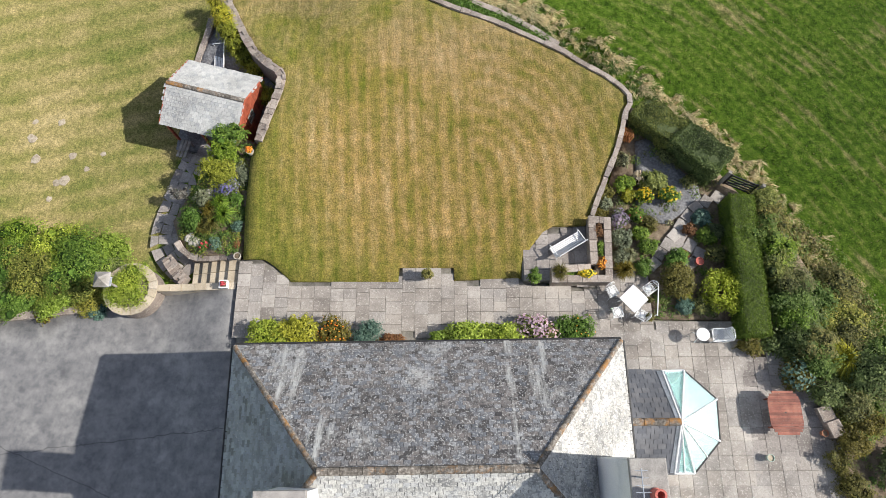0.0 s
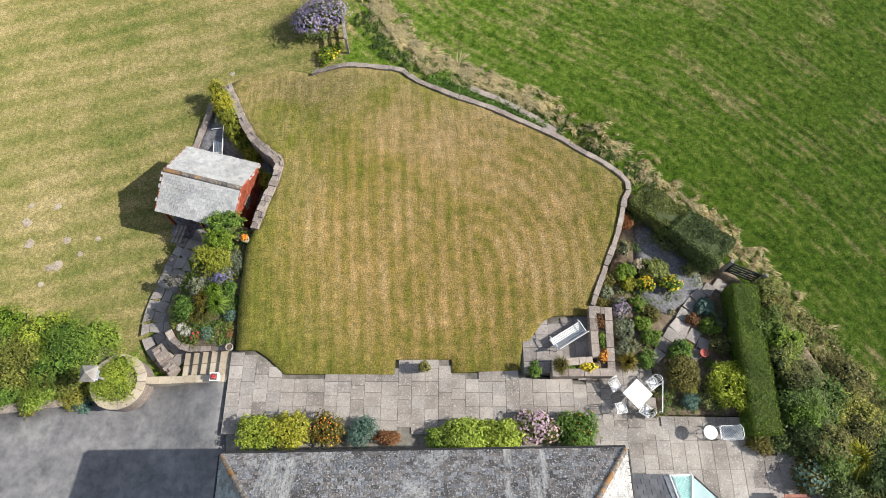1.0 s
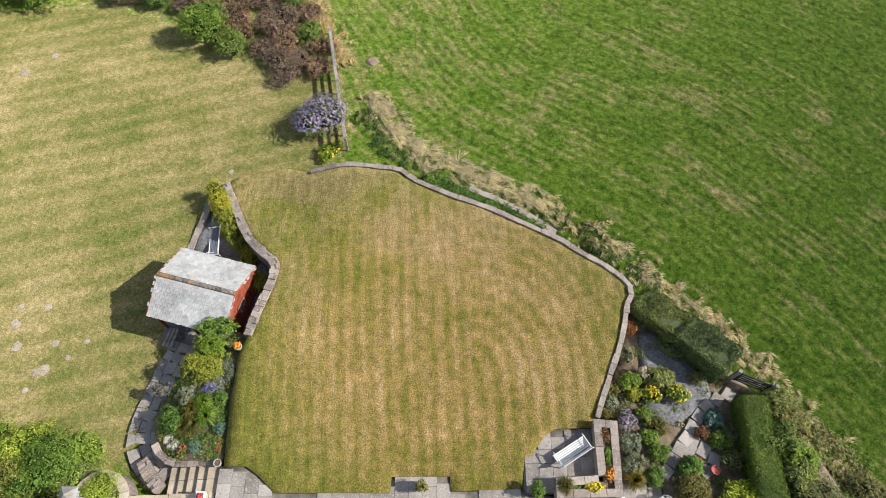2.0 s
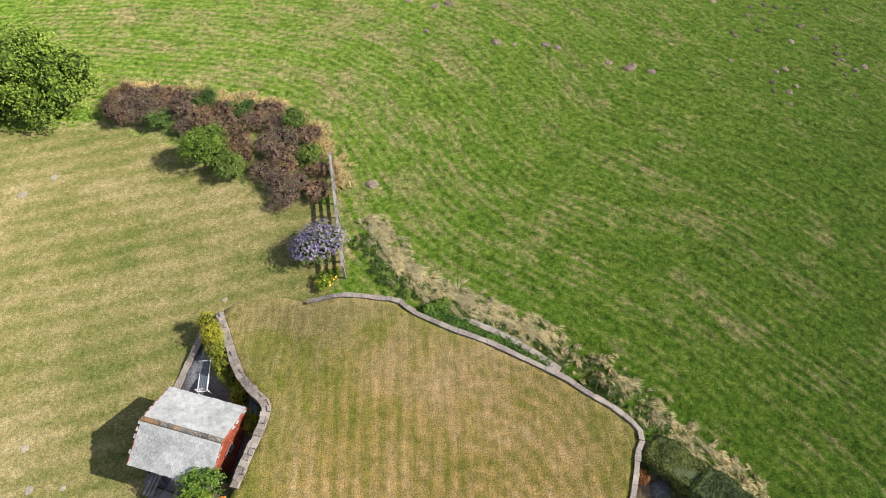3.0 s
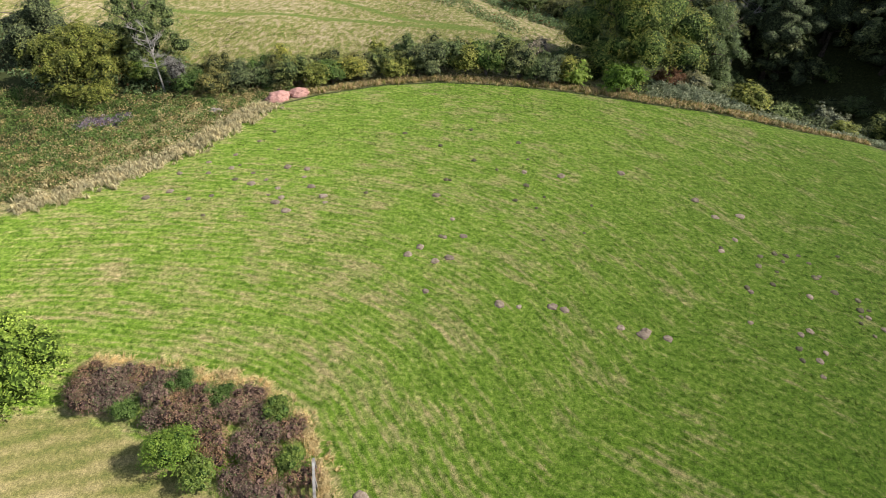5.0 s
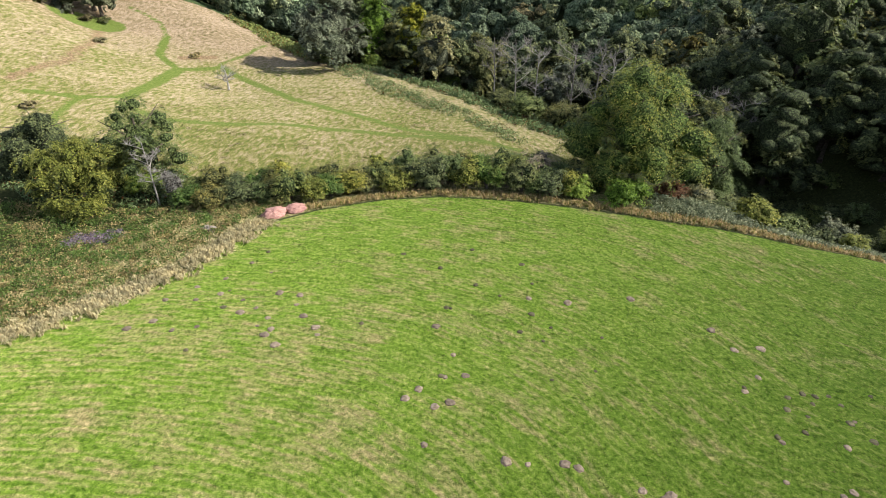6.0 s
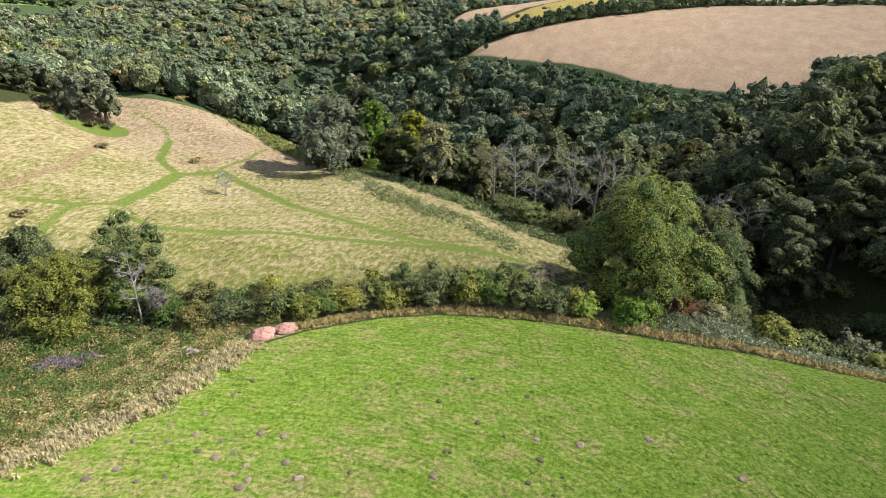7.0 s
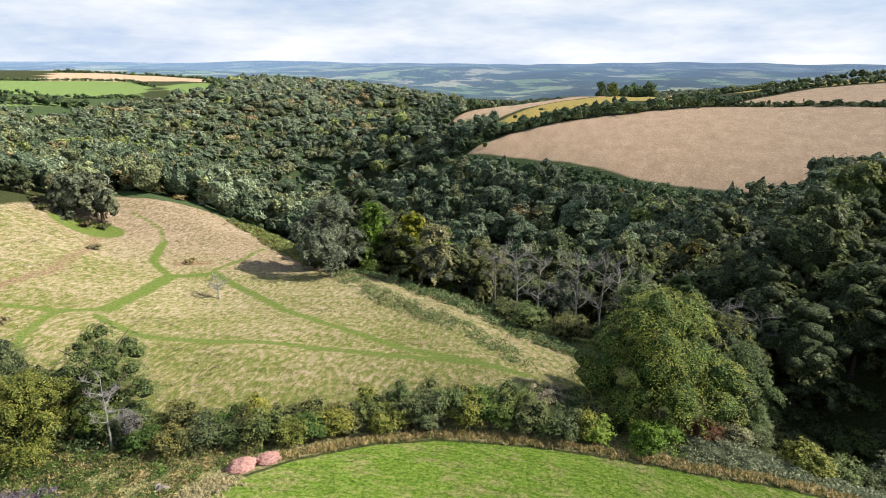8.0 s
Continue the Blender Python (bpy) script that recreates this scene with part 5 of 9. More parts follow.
M_BLACK = surface("black_iron", (0.02, 0.02, 0.02), (0.03, 0.03, 0.032), (0.05, 0.05, 0.05), 6, 50, 0.6, 0.2, 0.002, 0.0)
M_REDPAINT = surface("red_clay", (0.4, 0.1, 0.08), (0.52, 0.15, 0.12), (0.6, 0.22, 0.18), 6, 50, 0.75, 0.2, 0.003, 0.0)
M_GLASS, nd, lk, bs = shader("conservatory_glass")
bs.inputs["Base Color"].default_value = (0.62, 0.85, 0.83, 1)
bs.inputs["Roughness"].default_value, bs.inputs["Transmission Weight"].default_value = 0.12, 0.75


def slates(u_dir, v_dir, nrm, origin, keep, width, gauge, u_len, v_len, rng, thick=0.018):
    """Lists of eight-cornered slates laid in courses up a slope; keep(u, v) says which lie on it."""
    out = []
    v, row = 0.0, 0
    while v < v_len:
        u = -width * (0.5 * (row % 2)) + rng.uniform(-0.02, 0.02)
        while u < u_len:
            w = width * rng.uniform(0.94, 1.0)
            if keep(u + w / 2, v + gauge / 2):
                lift = thick * rng.uniform(1.15, 1.7)
                slip = rng.normal() * 0.006
                c = []
                for (uu, vv, hh) in ((u, v, lift), (u + w - 0.008, v, lift + rng.normal() * 0.002), (u + w - 0.008, v + gauge * 1.15, 0.006), (u, v + gauge * 1.15, 0.006)):
                    c.append(origin + u_dir * uu + v_dir * (vv + slip) + nrm * hh)
                out.append([p - nrm * thick for p in c] + c)
            u += width
        v += gauge
        row += 1
    return out


BOX_FACES = [(0, 3, 2, 1), (4, 5, 6, 7), (0, 1, 5, 4), (1, 2, 6, 5), (2, 3, 7, 6), (3, 0, 4, 7)]


def join_boxes(name, boxes, mat):
    v = np.array([[tuple(p) for p in b] for b in boxes]).reshape(-1, 3)
    f = (np.array(BOX_FACES)[None] + 8 * np.arange(len(boxes))[:, None, None]).reshape(-1, 4)
    return mesh_from(name, v, f, mat)


def single_box(name, corners, mat, parent):
    c = sum(corners, Vector()) / 8
    me = mesh_from(name, np.array([tuple(p - c) for p in corners]), np.array(BOX_FACES), mat)
    ob = part(name, me, None, parent)
    ob.location = c
    return ob


SLATED = []   # courses to lay at the end of the file

house = empty("house", pose(0, 0, 0))
tagged(house, "rendered house under a weathered grey slate hip roof", "house")
EX0, EX1, EY0, EY1, EZ, RZ, RX0, RX1, RY = -7.0, 6.0, -4.35, 3.36, 5.2, 8.45, -3.41, 2.42, -0.53
bm = bmesh.new()
box(bm, EX0 + 0.3, EX1 - 0.3, EY0 + 0.3, EY1 - 0.32, -1.1, EZ - 0.02)
part("wall", bm, M_RENDER, house)
bm = bmesh.new()
e = [bm.verts.new(c) for c in ((EX0, EY0, EZ), (EX1, EY0, EZ), (EX1, EY1, EZ), (EX0, EY1, EZ), (RX0, RY, RZ), (RX1, RY, RZ))]
lo = [bm.verts.new((v.co.x, v.co.y, EZ - 0.12)) for v in e[:4]]
for f in ((0, 1, 5, 4), (1, 2, 5), (2, 3, 4, 5), (3, 0, 4)):
    bm.faces.new([e[i] for i in f])
for i in range(4):
    bm.faces.new((lo[i], lo[(i + 1) % 4], e[(i + 1) % 4], e[i]))
bm.faces.new(lo[::-1])
roof = part("roof", bm, M_SLATE, house)


def slope(a, b, c, d):
    """A roof slope from its eave a-b up to d-c (d may equal c): laid in slates."""
    a, b, c, d = map(Vector, (a, b, c, d))
    u = (b - a).normalized()
    n = (b - a).cross(c - a).normalized()
    v = n.cross(u)
    poly = [((p - a).dot(u), (p - a).dot(v)) for p in ((a, b, c, d) if (c - d).length > 0.01 else (a, b, c))]
    return a, u, v, n, poly


def lay(corners, width, gauge, seed):
    a, u, v, n, poly = slope(*corners)
    rng = np.random.default_rng(seed)
    keep = lambda p, q: bool(inside(np.array([p]), np.array([q]), poly)[0])
    return slates(u, v, n, a - v * 0.05, keep, width, gauge, max(p[0] for p in poly), max(p[1] for p in poly), rng)


A, B, C, D, R0, R1 = (EX0, EY0, EZ), (EX1, EY0, EZ), (EX1, EY1, EZ), (EX0, EY1, EZ), (RX0, RY, RZ), (RX1, RY, RZ)
north = lay((C, D, R0, R1), 0.21, 0.15, 1)
SLATED.append((roof, north, M_SLATE, 280))
for slates_on, slate_mat in ((lay((A, B, R1, R0), 0.21, 0.15, 2), M_PALESLATE), (lay((B, C, R1, R1), 0.21, 0.15, 3), M_PALESLATE), (lay((D, A, R0, R0), 0.21, 0.15, 4), M_SKYSLATE)):
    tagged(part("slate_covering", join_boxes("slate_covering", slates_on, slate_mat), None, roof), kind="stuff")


def ridge_line(name, p, q, mat, parent, r=0.13, step=0.42):
    """Half-round ridge tiles laid end to end."""
    p, q = Vector(p), Vector(q)
    n = max(1, round((q - p).length / step))
    for i in range(n):
        bm = bmesh.new()
        a, b = p.lerp(q, i / n), p.lerp(q, (i + 0.97) / n)
        side = (b - a).cross(Vector((0, 0, 1))).normalized()
        up = side.cross((b - a).normalized())
        rings = []
        for end, k in ((a, 1.0), (b, 0.94)):
            rings.append([bm.verts.new(end + side * math.cos(t) * r * 1.15 * k + up * (math.sin(t) * r * k - 0.06)) for t in [math.pi * j / 6 for j in range(7)]])
        for j in range(6):
            bm.faces.new((rings[0][j], rings[0][j + 1], rings[1][j + 1], rings[1][j]))
        bm.faces.new(rings[0])
        bm.faces.new(rings[1][::-1])
        part(name, bm, mat, parent)


UPZ = Vector((0, 0, 0.07))
ridge_line("ridge_tile", Vector(R0) + UPZ, Vector(R1) + UPZ, M_RIDGE, roof, 0.1, 0.3)
for cnr, rdg in ((C, R1), (D, R0), (A, R0), (B, R1)):
    ridge_line("hip_tile", Vector(cnr) + UPZ, Vector(rdg) + UPZ, M_RIDGE, roof, 0.075, 0.26)
# gutters
for i, (p, q) in enumerate(((D, C), (A, D), (B, C))):
    bm = bmesh.new()
    out = Vector(((0, 0.07, -0.06), (-0.07, 0, -0.06), (0.07, 0, -0.06))[i])
    tube(bm, [Vector(p) + out, Vector(q) + out], 0.055, 8)
    part("gutter", bm, M_BLACK, house)
bm = bmesh.new()
tube(bm, [(EX1 + 0.05, EY1 - 0.9, EZ - 0.1), (EX1 - 0.2, EY1 - 0.9, EZ - 0.6), (EX1 - 0.25, EY1 - 0.9, 0.1)], 0.045, 8)
part("downpipe", bm, M_BLACK, house)

# chimneys
def chimney(x0, x1, y0, y1, z0, z1, pots, aerial=False):
    ch = part("chimney", (lambda b: (box(b, x0, x1, y0, y1, z0, z1), b)[1])(bmesh.new()), M_RENDER, house, "painted white chimney stack")
    bm = bmesh.new()
    soft_block(bm, x0 - 0.05, x1 + 0.05, y0 - 0.05, y1 + 0.05, z1, z1 + 0.12, 0.03)
    part("cap", bm, M_CONCRETE, ch)
    for px, py in pots:
        bm = bmesh.new()
        lathe(bm, [(0.15, z1 + 0.1), (0.15, z1 + 0.16), (0.12, z1 + 0.2), (0.11, z1 + 0.42), (0.145, z1 + 0.46), (0.145, z1 + 0.5), (0.09, z1 + 0.5), (0.085, z1 + 0.3)], 14, pose(px, py, 0))
        part("chimney_pot", bm, M_REDPAINT, ch)
    return ch


ch_r = chimney(4.5, 5.32, -1.9, -0.33, 6.2, 9.9, [(5.02, -1.1)])
chimney(-4.67, -3.45, -2.4, -0.95, 6.3, 9.6, [(-4.05, -1.6)])
bm = bmesh.new()
tube(bm, [(4.6, -0.7, 9.95), (4.6, -0.7, 10.5)], 0.02, 6)
tube(bm, [(4.6, -0.5, 10.45), (4.6, -1.6, 10.45)], 0.014, 5)
for i in range(7):
    tube(bm, [(4.45 - 0.01 * i, -0.55 - 0.16 * i, 10.45), (4.75 + 0.01 * i, -0.55 - 0.16 * i, 10.45)], 0.008, 4)
part("aerial", bm, M_LEAD, ch_r)
house.matrix_world = pose(6.0, 3.36, 0, 0, 0, 0.9) @ pose(-6.0, -3.36, 0)   # the house stands slightly askew to the terrace
# rear wing, closing the house to the south
bm = bmesh.new()
box(bm, -2.5, 4.6, -9.0, EY0 + 0.3, -1.1, 4.6)
part("rear_wall", bm, M_RENDER, house)
bm = bmesh.new()
v = [bm.verts.new(c) for c in ((-2.8, -9.3, 4.6), (4.9, -9.3, 4.6), (4.9, -3.0, 4.6), (-2.8, -3.0, 4.6), (1.05, -9.3, 7.0), (1.05, -2.0, 7.0))]
for f in ((0, 3, 5, 4), (1, 4, 5, 2), (0, 4, 1), (3, 2, 5), (0, 1, 2, 3)):
    bm.faces.new([v[i] for i in f])
part("rear_roof", bm, M_SLATE, house)

# conservatory
cons = empty("conservatory", pose(0, 0, 0))
tagged(cons, "white conservatory with slate shoulders and a glazed polygonal end", "conservatory")
CZ, CR = 2.4, 3.35
rim = [(8.25, 2.66), (9.07, 2.68), (10.16, 1.62), (10.08, 0.14), (9.02, -0.96), (8.3, -0.96)]
hub = (8.4, 0.78)
bm = bmesh.new()
base = [(5.7, 2.66)] + rim + [(5.7, -0.96)]
ins = [(x + (8.0 - x) * 0.03, y + (0.85 - y) * 0.05) for x, y in base]
top = [bm.verts.new((x, y, 0.75)) for x, y in ins]
bot = [bm.verts.new((x, y, 0.0)) for x, y in ins]
for i in range(len(ins)):
    j = (i + 1) % len(ins)
    bm.faces.new((bot[i], bot[j], top[j], top[i]))
bm.faces.new(top)
part("dwarf_wall", bm, M_RENDER, cons)
for i in range(len(rim) - 1):
    (xa, ya), (xb, yb) = rim[i], rim[i + 1]
    bm = bmesh.new()
    f = [bm.verts.new(c) for c in ((xa, ya, CZ + 0.02), (xb, yb, CZ + 0.02), (hub[0], hub[1], CR))]
    bm.faces.new(f)
    bmesh.ops.solidify(bm, geom=bm.faces[:], thickness=0.02)
    pane = part("roof_pane", bm, M_GLASS, cons)
    pane.visible_shadow = False
    bm = bmesh.new()
    fw = [bm.verts.new(c) for c in ((xa * 0.985 + 0.12, ya, 0.75), (xb * 0.985 + 0.12, yb, 0.75), (xb * 0.985 + 0.12, yb, CZ), (xa * 0.985 + 0.12, ya, CZ))]
    bm.faces.new(fw)
    bmesh.ops.solidify(bm, geom=bm.faces[:], thickness=0.02)
    part("window_pane", bm, M_GLASS, cons).visible_shadow = False
    bm = bmesh.new()
    tube(bm, [(xa, ya, CZ), (xb, yb, CZ)], 0.045, 6)
    part("gutter", bm, M_BLACK if i in (1, 2, 3) else M_WHITE, cons)
for x, y in rim:
    bm = bmesh.new()
    tube(bm, [(x, y, CZ + 0.05), (hub[0], hub[1], CR + 0.05)], 0.035, 6)
    part("glazing_bar", bm, M_WHITE, cons)
    bm = bmesh.new()
    tube(bm, [(x * 0.985 + 0.12, y, 0.75), (x * 0.985 + 0.12, y, CZ)], 0.05, 4)
    part("corner_post", bm, M_WHITE, cons)
for k in (0.5,):
    for (xa, ya), (xb, yb) in zip(rim[3:], rim[4:]):
        bm = bmesh.new()
        tube(bm, [(xa + (xb - xa) * k, ya + (yb - ya) * k, CZ + 0.04), (hub[0], hub[1], CR + 0.04)], 0.022, 5)
        part("glazing_bar", bm, M_WHITE, cons)
bm = bmesh.new()
deck = [bm.verts.new(c) for c in ((5.7, 2.66, CZ), (8.2, 2.66, CZ), (hub[0], hub[1], CR), (5.7, hub[1], CR), (5.7, -0.96, CZ), (8.3, -0.96, CZ))]
bm.faces.new((deck[0], deck[1], deck[2], deck[3]))
bm.faces.new((deck[3], deck[2], deck[5], deck[4]))
shoulder = part("slate_roof", bm, M_CONSLATE, cons)
cs = lay(((8.2, 2.66, CZ), (5.7, 2.66, CZ), (5.7, hub[1], CR), (hub[0] - 0.05, hub[1], CR)), 0.3, 0.2, 5) + lay(((5.7, -0.96, CZ), (8.3, -0.96, CZ), (hub[0] - 0.05, hub[1], CR), (5.7, hub[1], CR)), 0.3, 0.2, 6)
SLATED.append((shoulder, cs, M_CONSLATE, 300))
ridge_line("ridge_tile", (5.75, hub[1], CR + 0.05), (hub[0], hub[1], CR + 0.05), M_RIDGE, shoulder, 0.12)
for (x, y) in ((8.18, 2.66), (8.28, -0.96)):
    bm = bmesh.new()
    d = Vector((hub[0] - x, hub[1] - y, CR - CZ))
    s = Vector((0.16, 0, 0))
    q = [bm.verts.new(Vector((x, y, CZ + 0.045)) + o) for o in (-s, s, d + s * 0.7, d - s)]
    bm.faces.new(q)
    bmesh.ops.solidify(bm, geom=bm.faces[:], thickness=0.012)
    part("lead_flashing", bm, M_LEAD, shoulder)

# ---- garden: surfaces ----
def plain_ground(name, tones, scale, fine, relief=0.5, depth=0.02, rough=0.95, stain=None):
    return surface(name, tones[0], tones[1], tones[2], scale, fine, rough, relief, depth, 0.0, stain=stain)


M_SOIL = plain_ground("bed_soil", ((0.1, 0.075, 0.052), (0.19, 0.145, 0.1), (0.31, 0.245, 0.175)), 3, 30, 0.8, 0.03)
M_ASPHALT = plain_ground("asphalt", ((0.155, 0.155, 0.16), (0.195, 0.193, 0.196), (0.24, 0.236, 0.235)), 0.9, 70, 0.4, 0.006, 0.9, stain=(0.27, 0.265, 0.26))
nt = M_ASPHALT.node_tree
bs_a = [n for n in nt.nodes if n.type == "BSDF_PRINCIPLED"][0]
at = nt.nodes.new("ShaderNodeNewGeometry").outputs["Position"]
sep_a = nt.nodes.new("ShaderNodeSeparateXYZ")
nt.links.new(at, sep_a.inputs[0])
wander = mathn(nt.nodes, nt.links, "MULTIPLY", noise_tex(nt.nodes, nt.links, at, 0.9, 6, 0.7), 0.5)
seam = None
for slope_a, at_y in ((0.11, 1.9), (0.01, -2.6), (-0.4, -7.2)):
    q = mathn(nt.nodes, nt.links, "MULTIPLY_ADD", sep_a.outputs[0], -slope_a, mathn(nt.nodes, nt.links, "ADD", sep_a.outputs[1], -at_y))
    q = mathn(nt.nodes, nt.links, "ABSOLUTE", mathn(nt.nodes, nt.links, "ADD", q, wander))
    seam = q if seam is None else mathn(nt.nodes, nt.links, "MINIMUM", seam, q)
# oil and damp blotches, and long seams in the tarmac
blot = noise_tex(nt.nodes, nt.links, at, 2.4, 7, 0.72)
ca_ = mixc(nt.nodes, nt.links, 0.8, bs_a.inputs["Base Color"].links[0].from_socket, ramp(nt.nodes, nt.links, blot, [(0.36, (0.66, 0.67, 0.7)), (0.5, (1, 1, 1)), (0.64, (1.25, 1.24, 1.22))]), "MULTIPLY")
ca_ = mixc(nt.nodes, nt.links, ramp(nt.nodes, nt.links, seam, [(0.0, (0.8, 0.8, 0.8)), (0.03, (0, 0, 0))]), ca_, (0.06, 0.06, 0.062))
nt.links.new(ca_, bs_a.inputs["Base Color"])
M_GRAVEL = plain_ground("gravel", ((0.12, 0.12, 0.125), (0.2, 0.2, 0.21), (0.32, 0.32, 0.33)), 9, 38, 1.0, 0.03)
M_MORTAR = plain_ground("joint_sand", ((0.13, 0.125, 0.1), (0.2, 0.185, 0.16), (0.28, 0.26, 0.225)), 4, 40)
M_BOARD = surface("red_board", (0.2, 0.045, 0.025), (0.3, 0.075, 0.04), (0.4, 0.12, 0.07), 4, 40, 0.7, 0.3, 0.004, 0.2)
M_REDWOOD = surface("oiled_hardwood", (0.15, 0.05, 0.035), (0.24, 0.08, 0.055), (0.32, 0.13, 0.085), 3, 45, 0.6, 0.3, 0.004, 0.28)
M_OLDWOOD = surface("weathered_wood", (0.18, 0.16, 0.14), (0.28, 0.26, 0.235), (0.4, 0.38, 0.35), 4, 40, 0.85, 0.4, 0.005, 0.2)
M_TERRACOTTA = surface("terracotta", (0.35, 0.14, 0.08), (0.45, 0.19, 0.11), (0.55, 0.27, 0.18), 6, 40, 0.85, 0.3, 0.004, 0.1)
M_POTSTONE = surface("pot_stone", (0.38, 0.34, 0.29), (0.5, 0.46, 0.4), (0.6, 0.56, 0.5), 6, 40, 0.9, 0.3, 0.004, 0.1)
M_GLAZE = surface("green_glaze", (0.25, 0.32, 0.28), (0.4, 0.48, 0.42), (0.55, 0.6, 0.54), 6, 40, 0.3, 0.1, 0.002, 0.0)

# upper lawn with mowing lines that turn along its eastern edge
M_LAWN, nd, lk, bs = shader("dry_lawn")
pos = nd.new("ShaderNodeNewGeometry").outputs["Position"]
pat = noise_tex(nd, lk, pos, 0.28, 6, 0.66, 0.4)
sep = nd.new("ShaderNodeSeparateXYZ")
lk.new(pos, sep.inputs[0])
wob2 = noise_tex(nd, lk, pos, 0.5, 3, 0.6)
# straight runs west, arcs that follow the wall east
ax_ = mathn(nd, lk, "MAXIMUM", mathn(nd, lk, "ADD", sep.outputs[0], -1.4), 0.0)
ay_ = mathn(nd, lk, "MAXIMUM", mathn(nd, lk, "ADD", sep.outputs[1], -11.5), 0.0)
arc = mathn(nd, lk, "SQRT", mathn(nd, lk, "MULTIPLY_ADD", ax_, ax_, mathn(nd, lk, "MULTIPLY", mathn(nd, lk, "MULTIPLY", ay_, ay_), 0.7)))
east = mathn(nd, lk, "GREATER_THAN", ax_, 0.001)
run = mathn(nd, lk, "ADD", mathn(nd, lk, "MULTIPLY", arc, east), mathn(nd, lk, "MULTIPLY_ADD", sep.outputs[1], 0.05, mathn(nd, lk, "MINIMUM", sep.outputs[0], 1.4)))
phase = mathn(nd, lk, "MULTIPLY_ADD", wob2, 2.6, mathn(nd, lk, "MULTIPLY", run, 9.5))
stripe = mathn(nd, lk, "MULTIPLY_ADD", mathn(nd, lk, "SINE", phase), 0.5, 0.5)
fine_s = noise_tex(nd, lk, stretched(nd, lk, pos, (5.0, 0.7, 1), -3), 1.0, 6, 0.7)
tone = mathn(nd, lk, "MULTIPLY_ADD", stripe, 0.085, mathn(nd, lk, "MULTIPLY_ADD", fine_s, 0.32, mathn(nd, lk, "MULTIPLY_ADD", noise_tex(nd, lk, pos, 1.1, 5, 0.7), 0.22, mathn(nd, lk, "MULTIPLY", pat, 0.46))))
lc = ramp(nd, lk, tone, [(0.4, (0.155, 0.17, 0.026)), (0.49, (0.25, 0.205, 0.054)), (0.58, (0.36, 0.258, 0.1)), (0.69, (0.49, 0.365, 0.19))])
# greener towards its edges and where the paving gives water
rim_n = mathn(nd, lk, "MULTIPLY_ADD", noise_tex(nd, lk, pos, 0.6, 4, 0.6), 3.4, -1.7)
ell = mathn(nd, lk, "SQRT", mathn(nd, lk, "ADD", mathn(nd, lk, "POWER", mathn(nd, lk, "ABSOLUTE", mathn(nd, lk, "MULTIPLY", mathn(nd, lk, "ADD", sep.outputs[0], -0.3), 0.9)), 2.0),
                                            mathn(nd, lk, "POWER", mathn(nd, lk, "ABSOLUTE", mathn(nd, lk, "ADD", sep.outputs[1], -13.2)), 2.0)))
gk = nd.new("ShaderNodeMapRange")
gk.inputs["From Min"].default_value, gk.inputs["From Max"].default_value = 4.6, 8.2
lk.new(mathn(nd, lk, "ADD", ell, rim_n), gk.inputs["Value"])
lc = mixc(nd, lk, mathn(nd, lk, "MULTIPLY", gk.outputs[0], 0.75), lc, ramp(nd, lk, fine_s, [(0.3, (0.1, 0.135, 0.018)), (0.7, (0.24, 0.235, 0.05))]))
north_k = nd.new("ShaderNodeMapRange")
north_k.inputs["From Min"].default_value, north_k.inputs["From Max"].default_value = 12.5, 19.0
north_k.inputs["To Max"].default_value = 0.5
lk.new(sep.outputs[1], north_k.inputs["Value"])
lc = mixc(nd, lk, mathn(nd, lk, "MULTIPLY", north_k.outputs[0], ramp(nd, lk, pat, [(0.4, (0, 0, 0)), (0.56, (1, 1, 1))])), lc, ramp(nd, lk, fine_s, [(0.3, (0.27, 0.195, 0.1)), (0.7, (0.44, 0.33, 0.2))]))
cl = noise_tex(nd, lk, pos, 3.2, 5, 0.7)
gr = noise_tex(nd, lk, pos, 16, 5, 0.75)
lc = mixc(nd, lk, 0.8, lc, ramp(nd, lk, cl, [(0.36, (0.66, 0.74, 0.62)), (0.5, (1, 1, 1)), (0.64, (1.3, 1.22, 1.16))]), "MULTIPLY")
lc = mixc(nd, lk, 0.9, lc, ramp(nd, lk, gr, [(0.36, (0.5, 0.52, 0.48)), (0.5, (0.98, 0.98, 0.98)), (0.64, (1.5, 1.46, 1.42))]), "MULTIPLY")
lk.new(lc, bs.inputs["Base Color"])
bs.inputs["Roughness"].default_value, bs.inputs["Specular IOR Level"].default_value = 0.95, 0.1
bs.inputs["Diffuse Roughness"].default_value = 1.0
bump(nd, lk, bs, mathn(nd, lk, "ADD", gr, cl), 0.9, 0.06)

LAWN_WALL = [(6.55, 9.6), (7.24, 11.33), (7.87, 12.85), (8.3, 14.43), (8.6, 15.2), (7.76, 16.16), (6.5, 17.02), (5.4, 17.8), (3.5, 18.8), (2.3, 19.43), (0.54, 20.13), (-0.6, 20.7), (-1.4, 21.12), (-1.95, 21.6), (-3.16, 21.8), (-4.7, 21.97), (-6.5, 21.83)]
SHED_WALL = [(-10.97, 21.58), (-10.24, 20.12), (-9.13, 18.08), (-8.2, 17.09), (-7.54, 16.43), (-7.55, 15.6), (-7.87, 14.46), (-8.31, 12.94)]
